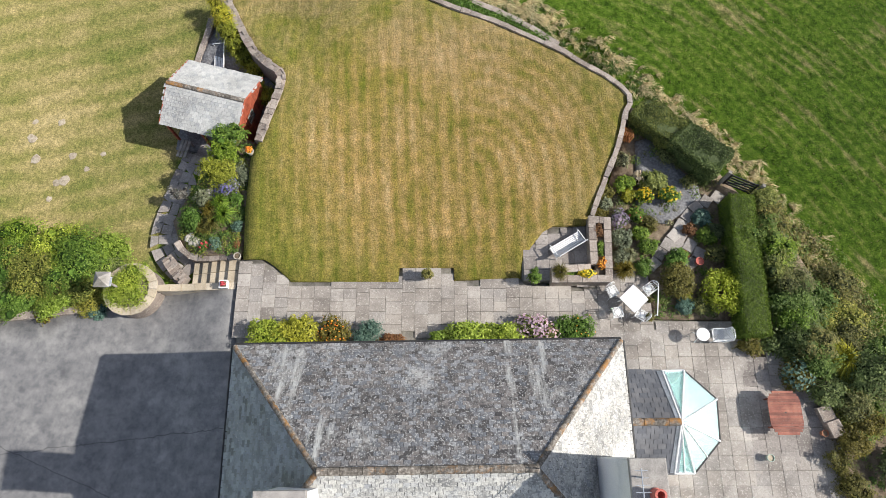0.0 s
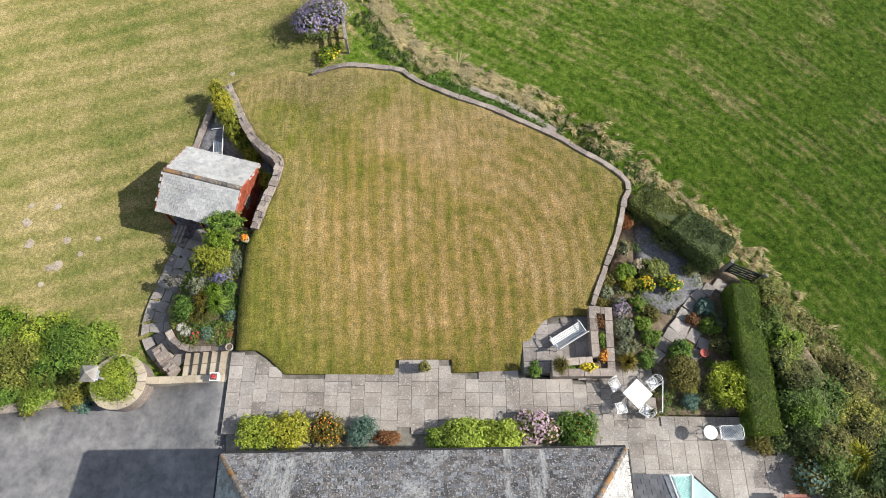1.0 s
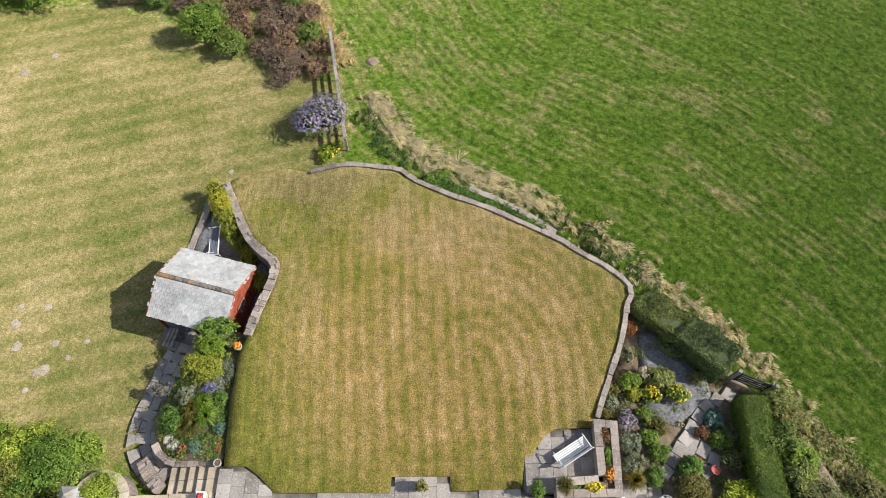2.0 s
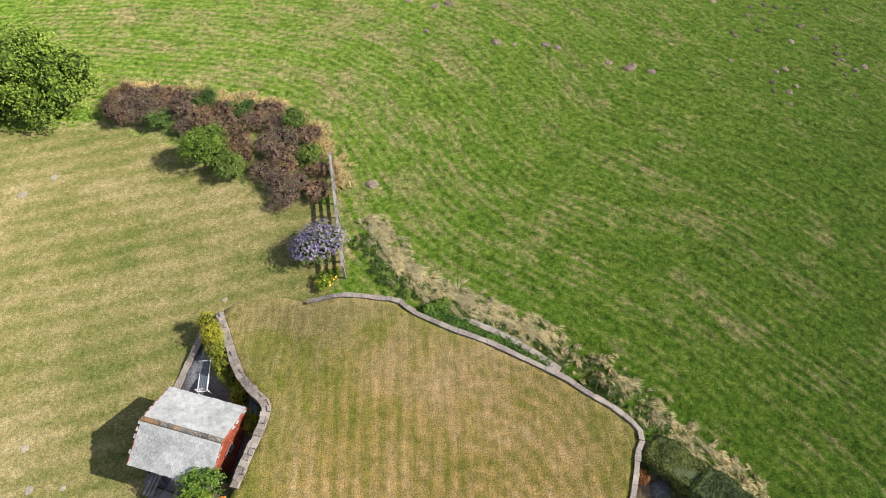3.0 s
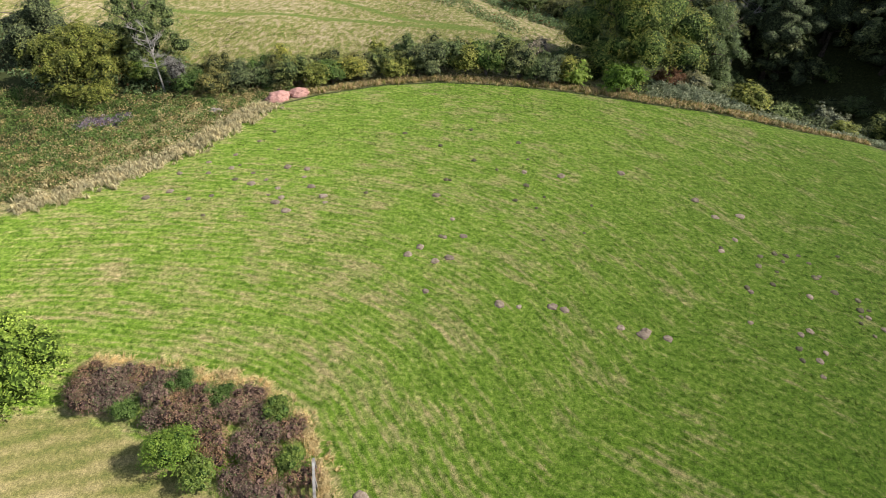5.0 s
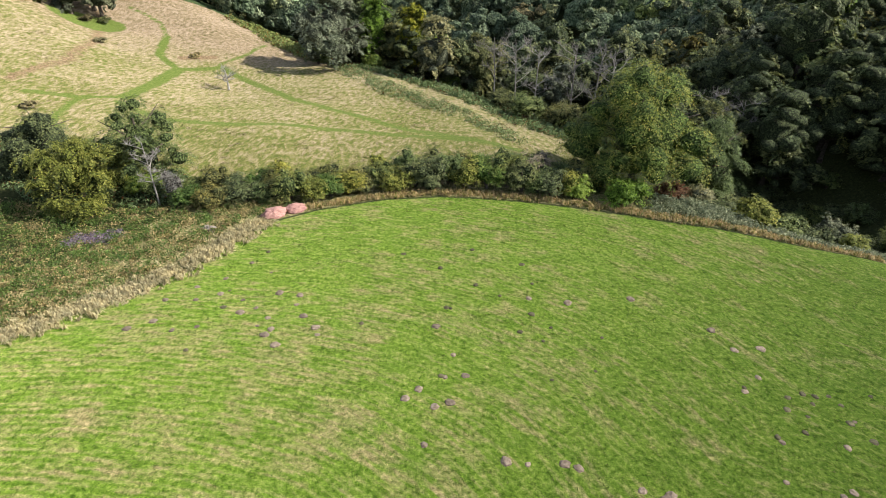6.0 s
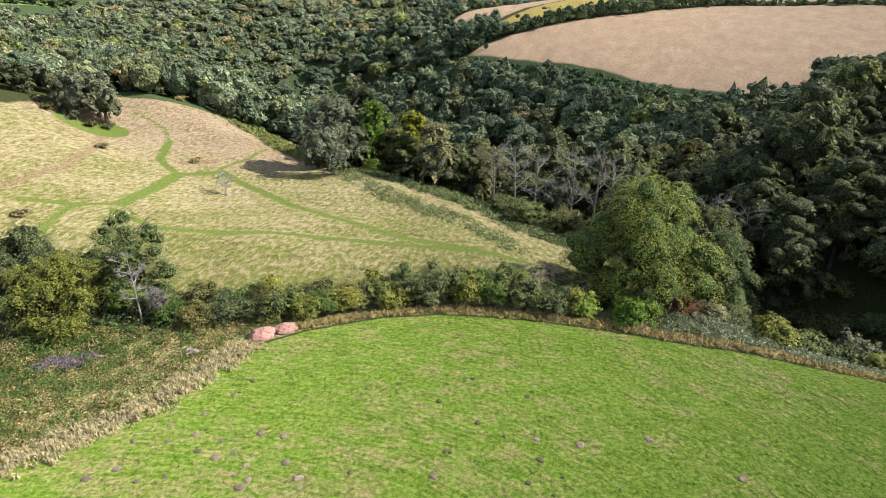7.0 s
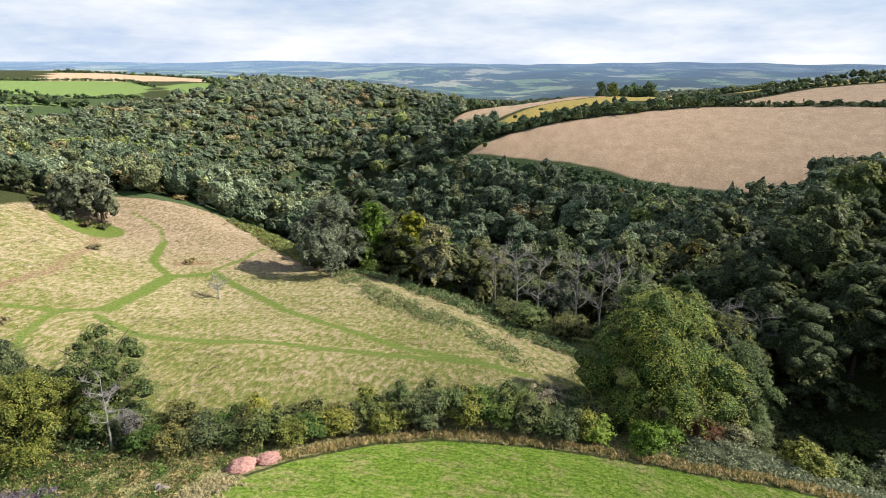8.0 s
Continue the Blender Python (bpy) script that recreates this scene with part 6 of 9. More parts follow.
lawn = sheet("lawn", [(-7.8, 7.72), (-7.3, 7.4), (-6.58, 6.74), (-1.93, 6.72), (-1.9, 7.35), (0.47, 7.35), (0.47, 6.8), (3.4, 6.9), (3.45, 7.6), (3.85, 8.25), (4.4, 8.95), (4.8, 9.2), (6.3, 9.25)]
             + LAWN_WALL + [(-8.0, 22.4), (-10.2, 22.2)] + SHED_WALL + [(-8.6, 12.2), (-8.75, 9.8), (-8.72, 7.75)], lawn_z, M_LAWN, 0.45, 1.4)
tagged(lawn, "sun-browned mown lawn with faint stripes", "lawn", kind="structure")

patio = sheet("patio", [(-8.92, 7.74), (-7.77, 7.74), (-7.2, 7.3), (-6.58, 6.72), (-1.93, 6.72), (-1.93, 7.36), (0.48, 7.36), (0.48, 6.78), (3.5, 6.86), (4.6, 6.6), (7.1, 6.6), (7.2, 7.3), (8.9, 7.0), (8.9, 5.05), (12.35, 5.0),
                        (12.3, 3.4), (14.3, 3.4), (15.3, 2.1), (15.4, -6), (15.4, -12), (5.6, -12), (5.6, 3.1), (-6.8, 3.1), (-6.8, -1), (-7.6, -1), (-8.7, 4.2)], lambda x, y: 0.06 + 0 * x, M_MORTAR, 0.8, 1.3)
tagged(patio, "terrace of square grey paving slabs round the house", "patio", kind="structure")
drive = sheet("driveway", [(-34, -34), (-7.7, -34), (-7.7, -0.9), (-8.72, 4.2), (-8.95, 6.6), (-12.3, 6.5), (-13.4, 6.7), (-14.5, 6.5), (-15.2, 5.9), (-17, 5.5), (-20, 5.25), (-34, 4.9)], lambda x, y: -1.0 + 0.95 * smooth(-12.8, -8.9, x), M_ASPHALT, 0.9, 0.25)
tagged(drive, "grey asphalt drive beside the house", "driveway", kind="structure")
bed_east = sheet("flower_bed", [(7.2, 9.6), (7.3, 7.35), (8.95, 7.0), (8.95, 5.1), (12.35, 5.05), (12.4, 3.5), (14.3, 3.5), (15.4, 2.2), (15.5, -8), (19, -8), (18.5, 3), (16.5, 6), (15.2, 9), (13.2, 11.2), (11, 14.2), (8.9, 15.2), (8.2, 13.2), (7.6, 11.4)],
                 lambda x, y: 0.02 + 0.25 * smooth(11, 15, y) + 0 * x, M_SOIL, 0.6, 0.5)
tagged(bed_east, "planted garden bed of bare brown soil", "flower bed", kind="structure")
gravel = sheet("gravel_yard", [(8.6, 10.0), (8.8, 11.2), (8.9, 13.4), (9.6, 13.6), (10.6, 12.3), (11.6, 11.3), (11.7, 10.5), (11.0, 10.1), (10.0, 9.4), (9.2, 9.5)], lambda x, y: 0.1 + 0.25 * smooth(11, 15, y), M_GRAVEL, 0.5, 0.06)
tagged(gravel, "grey gravel patch between the planting", "gravel", kind="structure")


def bed_w(x, y):
    return np.minimum(-0.55 + 0.55 * smooth(-12.2, -9.6, x) + 0.5 * smooth(8, 13, y), lawn_z(x, y) - 0.03)


bed_west = sheet("rockery_bed", [(-11.85, 8.5), (-11.0, 8.0), (-8.85, 7.98), (-8.78, 10), (-8.65, 12.2), (-8.4, 13.1), (-9.3, 13.5), (-10.2, 13.2), (-10.98, 11.9), (-11.7, 10.8), (-12.3, 9.7)], bed_w, M_SOIL, 0.4, 1.1)
tagged(bed_west, "sloping rockery bed of dry brown soil", "flower bed", kind="structure")
yard = sheet("shed_yard", [(-12.6, 17.2), (-11.3, 20.8), (-10.9, 21.2), (-9.2, 17.9), (-8.1, 16.6), (-8.1, 15.4), (-8.8, 13.2), (-12.9, 13.6)], lambda x, y: np.maximum(-1.1 + 1.0 * smooth(17.5, 21.5, y), ground(x, y) + 0.06), M_GRAVEL, 0.5, 0.3)
tagged(yard, "dark gravel yard behind the shed", "gravel", kind="structure")


def stone_wall(name, line, width, top, drop, label, step=0.42, mat=None, seed=3, rough=0.02, rows=1):
    """A garden wall: a solid core and a coping of single stones."""
    rng = np.random.default_rng(seed)
    mat = mat or M_STONE
    pts = curve_through(line, step)
    bm = bmesh.new()
    sides = []
    for i, p in enumerate(pts):
        d = (pts[min(i + 1, len(pts) - 1)] - pts[max(i - 1, 0)]).normalized()
        n = Vector((-d.y, d.x, 0))
        z = top(p.x, p.y)
        sides.append((p, n, z))
    rings = [[bm.verts.new(p + n * k * (width / 2 - 0.02) + Vector((0, 0, zz))) for k, zz in ((-1, z - drop), (-1, z - 0.07), (1, z - 0.07), (1, z - drop))] for p, n, z in sides]
    for a, b in zip(rings, rings[1:]):
        for j in range(3):
            bm.faces.new((a[j], b[j], b[j + 1], a[j + 1]))
    bm.faces.new(rings[0])
    bm.faces.new(rings[-1][::-1])
    wall = new(name, mesh_of(name, bm, mat))
    tagged(wall, label, "wall", kind="structure")
    for (p, n, z), (q, m, y) in zip(sides, sides[1:]):
        g = 0.006
        d = (q - p).normalized()
        w0, w1 = width / 2 * rng.uniform(0.86, 1.08), width / 2 * rng.uniform(0.86, 1.08)
        cut = rng.uniform(-0.3, 0.3) * width
        for ka, kb in (((-w0, w1),) if rows == 1 or rng.random() < 0.25 else ((-w0, cut - 0.008), (cut + 0.008, w1))):
            coping_stone(wall, rng, p, q, n, m, d, g, z, y, ka, kb, rough, mat)
    return wall


def coping_stone(wall, rng, p, q, n, m, d, g, z, y, ka, kb, rough, mat):
        h = rng.uniform(-rough, rough)
        base = [p + d * g + n * ka, q - d * g + m * ka, q - d * g + m * kb, p + d * g + n * kb]
        lo = [b + Vector((rng.normal() * 0.01, rng.normal() * 0.01, zz - 0.09)) for b, zz in zip(base, (z, y, y, z))]
        hi = [b * 1.0 + Vector((rng.normal() * 0.012, rng.normal() * 0.012, zz + h + rng.normal() * 0.008)) for b, zz in zip(base, (z, y, y, z))]
        single_box("coping_stone", lo + hi, mat, wall)


lz = lambda x, y: float(lawn_z(x, y)[0])
stone_wall("wall_lawn", LAWN_WALL, 0.24, lambda x, y: max(lz(x, y), 0.55) + 0.1, 0.9, "low stone wall with flat coping round the lawn", 0.44, seed=3, rough=0.025)
stone_wall("wall_outer", [(5.45, 18.1), (4.75, 18.65), (3.92, 19.26), (2.59, 20.05), (1.45, 20.6)], 0.3, lambda x, y: lz(x, y) - 0.03, 0.8, "second low stone wall beyond the lawn", 0.5, seed=4)
stone_wall("wall_shed", SHED_WALL, 0.4, lambda x, y: lz(x, y) + 0.12, 2.3, "dry stone retaining wall behind the shed", 0.24, seed=5, rough=0.05, rows=2)
stone_wall("wall_yard", [(-12.6, 17.4), (-11.9, 19.4), (-11.45, 20.8)], 0.3, lambda x, y: -0.85 + 0.28 * (y - 17), 0.6, "low stone kerb of the shed yard", 0.4, seed=6)
stone_wall("wall_rockery", [(-11.95, 8.7), (-11.55, 8.2), (-10.9, 7.92), (-9.9, 7.92), (-8.95, 7.94)], 0.28, lambda x, y: -0.25 + 0.2 * max(0, (x + 10.5)), 1.0, "curved stone edging of the rockery", 0.45, seed=7)
stone_wall("wall_path", [(-10.25, 13.1), (-10.95, 12.1), (-11.5, 11.2), (-12.0, 10.2)], 0.3, lambda x, y: -0.72, 0.6, "stone edging along the crazy-paved path", 0.4, seed=8)
stone_wall("wall_steps", [(-12.4, 6.5), (-11.4, 6.52), (-10.3, 6.56), (-9.0, 6.6)], 0.3, lambda x, y: -0.05, 1.1, "sandstone-capped wall beside the garden steps", 0.5, M_SANDSTONE, 9, 0.008)
stone_wall("wall_rock_bed", [(15.3, 1.5), (15.5, 0.9), (15.75, 0.2)], 0.55, lambda x, y: 0.5, 0.6, "mossy boulder edging beside the terrace", 0.6, seed=10, rough=0.1)
stone_wall("wall_drive", [(-15.3, 5.85), (-17, 5.6), (-20, 5.3), (-26, 5.1)], 0.35, lambda x, y: -0.75, 0.5, "stone kerb between drive and border", 0.6, seed=11)
stone_wall("wall_bank", [(-12.55, 8.1), (-12.0, 7.45), (-11.5, 6.95)], 0.5, lambda x, y: -0.66 + 0.1 * (x + 12), 0.6, "sloping rubble wall beside the steps", 0.15, seed=12, rough=0.06, rows=2)

bank_w = sheet("wall_verge", [(5.3, 17.95), (3.5, 18.9), (2.3, 19.53), (0.6, 20.2), (-0.5, 20.8), (-0.2, 21.1), (1.4, 20.75), (2.6, 20.1), (3.9, 19.3), (4.8, 18.7), (5.45, 18.15)], lambda x, y: 0.98 + 0 * x, M_SOIL, 0.4, 0.6)
tagged(bank_w, "strip of dry grass between the two low walls", "verge", kind="structure")

# raised L-shaped planter of stone
planter = empty("stone_planter", pose(0, 0, 0))
tagged(planter, "L-shaped raised stone planter with bright bedding plants", "planter")
bm = bmesh.new()
for (xa, ya, xb, yb) in ((6.33, 9.46, 7.25, 9.4), (7.25, 9.4, 7.12, 6.56), (7.12, 6.56, 4.6, 6.53), (4.6, 6.53, 4.62, 7.2), (4.62, 7.2, 6.28, 7.3), (6.28, 7.3, 6.33, 9.46)):
    d = Vector((xb - xa, yb - ya, 0))
    n = Vector((d.y, -d.x, 0)).normalized() * 0.24
    c = [Vector((xa, ya, 0)), Vector((xb, yb, 0)), Vector((xb, yb, 0)) + n, Vector((xa, ya, 0)) + n]
    v = [bm.verts.new(p) for p in c] + [bm.verts.new(p + Vector((0, 0, 0.8))) for p in c]
    for f in BOX_FACES:
        bm.faces.new([v[i] for i in f])
part("planter_wall", bm, M_STONE, planter)
rngp = np.random.default_rng(31)
for (xa, ya, xb, yb) in ((6.33, 9.5, 7.28, 9.42), (7.28, 9.42, 7.15, 6.52), (7.15, 6.52, 4.57, 6.5), (4.57, 6.5, 4.59, 7.22), (4.59, 7.22, 6.27, 7.32), (6.27, 7.32, 6.3, 9.5)):
    p, q = Vector((xa, ya, 0.8)), Vector((xb, yb, 0.8))
    n = Vector(((q - p).y, -(q - p).x, 0)).normalized() * 0.31
    k = max(1, round((q - p).length / 0.6))
    for i in range(k):
        a, b = p.lerp(q, i / k), p.lerp(q, (i + 0.97) / k)
        lo = [a, b, b + n, a + n]
        z = Vector((0, 0, 0.08 + rngp.uniform(0, 0.012)))
        single_box("coping_stone", lo + [c + z for c in lo], M_STONE, planter)
bm = bmesh.new()
box(bm, 6.5, 7.0, 6.7, 9.25, 0.05, 0.7)
box(bm, 4.8, 6.5, 6.72, 7.1, 0.05, 0.702)
part("soil", bm, M_SOIL, planter)

# steps down to the path
steps = empty("garden_steps", pose(0, 0, 0))
tagged(steps, "flight of worn sandstone steps between garden levels", "steps")
for i in range(5):
    bm = bmesh.new()
    x1 = -8.95 - 0.45 * i
    z1 = -0.07 - 0.17 * i
    soft_block(bm, x1 - 0.47, x1, 6.72, 7.28, z1 - 0.3, z1, 0.02)
    part("step", bm, M_SANDSTONE, steps)
    bm = bmesh.new()
    soft_block(bm, x1 - 0.47, x1, 7.29, 7.84, z1 - 0.3, z1 + 0.004, 0.02)
    part("step", bm, M_SANDSTONE, steps)

# round stone planter on the drive's corner
ring = empty("round_planter", pose(-13.56, 6.45, -1.0))
tagged(ring, "round stone planter with sandstone rim, overgrown with ivy", "planter")
bm = bmesh.new()
lathe(bm, [(1.12, 0.0), (1.1, 0.9), (0.85, 0.9), (0.85, 0.75), (0.1, 0.78)], 36)
part("planter_wall", bm, M_STONE, ring)
for i in range(18):
    a0, a1 = 2 * math.pi * i / 18 + 0.01, 2 * math.pi * (i + 1) / 18 - 0.01
    c = [Vector((r * math.cos(a), r * math.sin(a), 0.9)) for r, a in ((0.8, a0), (1.17, a0), (1.17, a1), (0.8, a1))]
    single_box("coping_stone", c + [p + Vector((0, 0, 0.08)) for p in c], M_SANDSTONE, ring)
lamp = empty("garden_lantern", pose(-14.05, 6.5, -0.2))
tagged(lamp, "square grey lantern with pyramid roof on a post", "lantern")
bm = bmesh.new()
tube(bm, [(0, 0, 0), (0, 0, 1.2)], [0.06, 0.05], 8)
part("post", bm, M_OLDWOOD, lamp)
bm = bmesh.new()
for sx in (-0.17, 0.17):
    for sy in (-0.17, 0.17):
        box(bm, sx - 0.02, sx + 0.02, sy - 0.02, sy + 0.02, 1.22, 1.6)
box(bm, -0.2, 0.2, -0.2, 0.2, 1.18, 1.22)
part("frame", bm, M_LEAD, lamp)
bm = bmesh.new()
v = [bm.verts.new(c) for c in ((-0.33, -0.33, 1.58), (0.33, -0.33, 1.58), (0.33, 0.33, 1.58), (-0.33, 0.33, 1.58), (0, 0, 1.88))]
for f in ((0, 1, 4), (1, 2, 4), (2, 3, 4), (3, 0, 4), (3, 2, 1, 0)):
    bm.faces.new([v[i] for i in f])
part("roof", bm, M_CONCRETE, lamp)

# ---- shed ----
shed = empty("garden_shed", pose(-10.72, 15.2, -1.12, 0, 0, -14.9))
tagged(shed, "red-boarded garden shed under a pale slate roof", "shed")
SL, SW, SE, SR = 1.87, 1.72, 2.02, 2.78     # half length, half width to the eaves, eave and ridge heights
SY0 = -0.95                                   # front wall stands back under the eave as a porch
for sx in (-1, 1):
    x = sx * (SL - 0.14)
    n = 17
    wl_ = empty("side_wall")
    wl_.parent = shed
    for i in range(n):
        bm = bmesh.new()
        y0, y1 = SY0 + 2.5 * i / n, SY0 + 2.5 * (i + 0.93) / n
        zt = lambda y: SE + (SR - SE) * (1 - abs(y) / SW) - 0.05
        c = [(x - 0.02, y0, 0), (x + 0.02, y0, 0), (x + 0.02, y1, 0), (x - 0.02, y1, 0), (x - 0.02, y0, zt(y0)), (x + 0.02, y0, zt(y0)), (x + 0.02, y1, zt(y1)), (x - 0.02, y1, zt(y1))]
        v = [bm.verts.new(p) for p in c]
        for f in BOX_FACES:
            bm.faces.new([v[k] for k in f])
        part("board", bm, M_BOARD, wl_)
    bm = bmesh.new()
    tube(bm, [(sx * (SL + 0.0), -SW, SE - 0.02), (sx * SL, 0, SR - 0.02), (sx * SL, SW, SE - 0.02)], 0.045, 4)
    part("barge_board", bm, M_BOARD, shed)
    if sx > 0:
        bm = bmesh.new()
        box(bm, x + 0.02, x + 0.06, -0.35, 0.3, 1.05, 1.75)
        win = part("window_frame", bm, M_BOARD, shed)
        for k in (-0.29, 0.005):
            bm = bmesh.new()
            box(bm, x + 0.05, x + 0.066, k, k + 0.24, 1.12, 1.68)
            part("pane", bm, M_GLASS, win)
bm = bmesh.new()
box(bm, -SL + 0.12, SL - 0.12, SY0 - 0.02, SY0 + 0.02, 0, SE + 0.3)
box(bm, -SL + 0.12, SL - 0.12, 1.53, 1.57, 0, SE)
part("long_wall", bm, M_BOARD, shed)
for x in (-SL + 0.15, 0, SL - 0.15):
    bm = bmesh.new()
    box(bm, x - 0.05, x + 0.05, -SW + 0.1, -SW + 0.2, 0, SE)
    part("post", bm, M_BOARD, shed)
bm = bmesh.new()
v = [bm.verts.new(c) for c in ((-SL, -SW, SE), (SL, -SW, SE), (SL, SW, SE), (-SL, SW, SE), (-SL, 0, SR), (SL, 0, SR), (-SL, -SW, SE - 0.06), (SL, -SW, SE - 0.06), (SL, SW, SE - 0.06), (-SL, SW, SE - 0.06), (-SL, 0, SR - 0.06), (SL, 0, SR - 0.06))]
for f in ((0, 1, 5, 4), (2, 3, 4, 5), (6, 10, 11, 7), (8, 11, 10, 9), (0, 6, 7, 1), (2, 8, 9, 3), (0, 4, 10, 6), (4, 3, 9, 10), (1, 7, 11, 5), (5, 11, 8, 2)):
    bm.faces.new([v[i] for i in f])
shed_roof = part("roof", bm, M_SHEDSLATE, shed)
SLATED.append((shed_roof, lay(((-SL, -SW, SE), (SL, -SW, SE), (SL, 0, SR), (-SL, 0, SR)), 0.21, 0.155, 8), M_SHEDSLATE, 240))
SLATED.append((shed_roof, lay(((SL, SW, SE), (-SL, SW, SE), (-SL, 0, SR), (SL, 0, SR)), 0.21, 0.155, 9), M_SHEDSLATE, 0))
ridge_line("ridge_tile", (-SL, 0, SR + 0.04), (SL, 0, SR + 0.04), M_RIDGE, shed_roof, 0.1, 0.3)
bm = bmesh.new()
for k in range(3):
    box(bm, -0.62 + 0.17 * k, -0.49 + 0.17 * k, -0.45, 0.45, 0.4, 0.44)
bench_small = empty("slatted_stool", pose(-12.05, 13.45, -1.12, 0, 0, -12))
tagged(bench_small, "small weathered slatted bench before the shed", "bench")
part("seat", bm, M_OLDWOOD, bench_small)
for y in (-0.35, 0.35):
    bm = bmesh.new()
    box(bm, -0.6, -0.54, y - 0.03, y + 0.03, 0, 0.4)
    box(bm, -0.2, -0.14, y - 0.03, y + 0.03, 0, 0.4)
    part("leg", bm, M_OLDWOOD, bench_small)

# ---- furniture ----
def garden_bench(x, y, z, turn, length, label):
    """A white slatted bench; its back is at its +y side."""
    b = empty("garden_bench", pose(x, y, z, 0, 0, turn))
    for i in range(6):
        bm = bmesh.new()
        soft_block(bm, -length / 2, length / 2, -0.26 + 0.078 * i, -0.2 + 0.078 * i, 0.41, 0.435, 0.006)
        part("seat_slat", bm, M_WHITE, b)
    for i in range(4):
        bm = bmesh.new()
        soft_block(bm, -length / 2, length / 2, 0.24 + 0.03 * i, 0.262 + 0.03 * i, 0.5 + 0.1 * i, 0.57 + 0.1 * i, 0.006)
        part("back_slat", bm, M_WHITE, b)
    for sx in (-1, 1):
        bm = bmesh.new()
        xx = sx * (length / 2 - 0.04)
        tube(bm, [(xx, -0.27, 0), (xx, -0.25, 0.42), (xx, 0.24, 0.42), (xx, 0.36, 0.9)], 0.022, 6)
        tube(bm, [(xx, 0.24, 0.42), (xx, 0.3, 0)], 0.022, 6)
        tube(bm, [(xx, -0.33, 0.6), (xx, -0.26, 0.66), (xx, 0.0, 0.66), (xx, 0.3, 0.68)], 0.022, 6)
        tube(bm, [(xx, -0.25, 0.42), (xx, -0.28, 0.64)], 0.018, 6)
        part("end_frame", bm, M_WHITE, b)
    return tagged(b, label, "bench")


garden_bench(5.38, 8.28, 0.12, 31 + 180, 1.5, "white slatted garden bench in the corner of the planter")
garden_bench(-11.15, 18.4, -0.85, -85, 1.5, "white slatted bench standing beside golden conifers")


def lattice(bm, x0, x1, y0, y1, z, step, r, m=None):
    m = m or Matrix()
    k = 0
    t = x0 - (y1 - y0)
    while t < x1:
        for s in (1, -1):
            a = Vector((t, y0 if s > 0 else y1, z))
            b = Vector((t + (y1 - y0), y1 if s > 0 else y0, z))
            d = b - a
            lo = max(0.0, (x0 - a.x) / d.x)
            hi = min(1.0, (x1 - a.x) / d.x)
            if hi > lo:
                tube(bm, [m @ (a + d * lo), m @ (a + d * hi)], r, 4, False)
        t += step


def cast_chair(proto=False):
    c = empty("cast_chair", pose(0, 0, 0))
    bm = bmesh.new()
    tube(bm, [(0.21, -0.21, 0.44), (0.21, 0.21, 0.44), (-0.21, 0.21, 0.44), (-0.21, -0.21, 0.44), (0.21, -0.21, 0.44)], 0.018, 6)
    lattice(bm, -0.2, 0.2, -0.2, 0.2, 0.44, 0.085, 0.013)
    lathe(bm, [(0.12, 0.432), (0.12, 0.45), (0.09, 0.452), (0.02, 0.455)], 12)
    part("seat", bm, M_WHITE, c)
    bm = bmesh.new()
    arc = [(0.21 * math.cos(t), 0.21 + 0.06 * math.sin(t) + 0.04, 0.44 + 0.42 * math.sin(t)) for t in [math.pi * k / 10 for k in range(11)]]
    tube(bm, arc, 0.016, 6)
    for k in (-0.12, -0.04, 0.04, 0.12):
        tube(bm, [(k, 0.21, 0.44), (k * 0.6, 0.28, 0.83)], 0.01, 5)
    tube(bm, [(-0.17, 0.27, 0.66), (0, 0.29, 0.72), (0.17, 0.27, 0.66)], 0.01, 5)
    part("backrest", bm, M_WHITE, c)
    for sx in (-1, 1):
        for sy in (-1, 1):
            bm = bmesh.new()
            tube(bm, [(sx * 0.19, sy * 0.19, 0.44), (sx * 0.17, sy * 0.17, 0.22), (sx * 0.22, sy * 0.22, 0)], 0.014, 5)
            part("leg", bm, M_WHITE, c)
    return tagged(c, "white cast-metal garden chair with pierced seat", "chair", "chairs round the garden table")


chair = cast_chair()
PZ = 0.11
chair.matrix_world = pose(7.17, 6.2, PZ, 0, 0, 25)
for x, y, a in ((8.72, 6.3, -55), (7.32, 5.3, 100), (8.3, 5.2, 235)):
    copy_thing(chair, pose(x, y, PZ, 0, 0, a))
tab = empty("garden_table", pose(7.97, 5.82, PZ, 0, 0, 42))
tagged(tab, "square white cast-metal garden table", "table")
bm = bmesh.new()
soft_block(bm, -0.43, 0.43, -0.43, 0.43, 0.69, 0.715, 0.008)
part("tabletop", bm, M_WHITE, tab)
for sx in (-1, 1):
    for sy in (-1, 1):
        bm = bmesh.new()
        tube(bm, [(sx * 0.36, sy * 0.36, 0.69), (sx * 0.3, sy * 0.3, 0.35), (sx * 0.36, sy * 0.36, 0)], 0.018, 6)
        part("leg", bm, M_WHITE, tab)
rt = empty("bistro_table", pose(10.66, 4.32, PZ))
tagged(rt, "small round white bistro table", "table")
bm = bmesh.new()
lathe(bm, [(0.26, 0.68), (0.275, 0.69), (0.275, 0.705), (0.26, 0.71), (0.02, 0.712)], 28)
part("tabletop", bm, M_WHITE, rt)
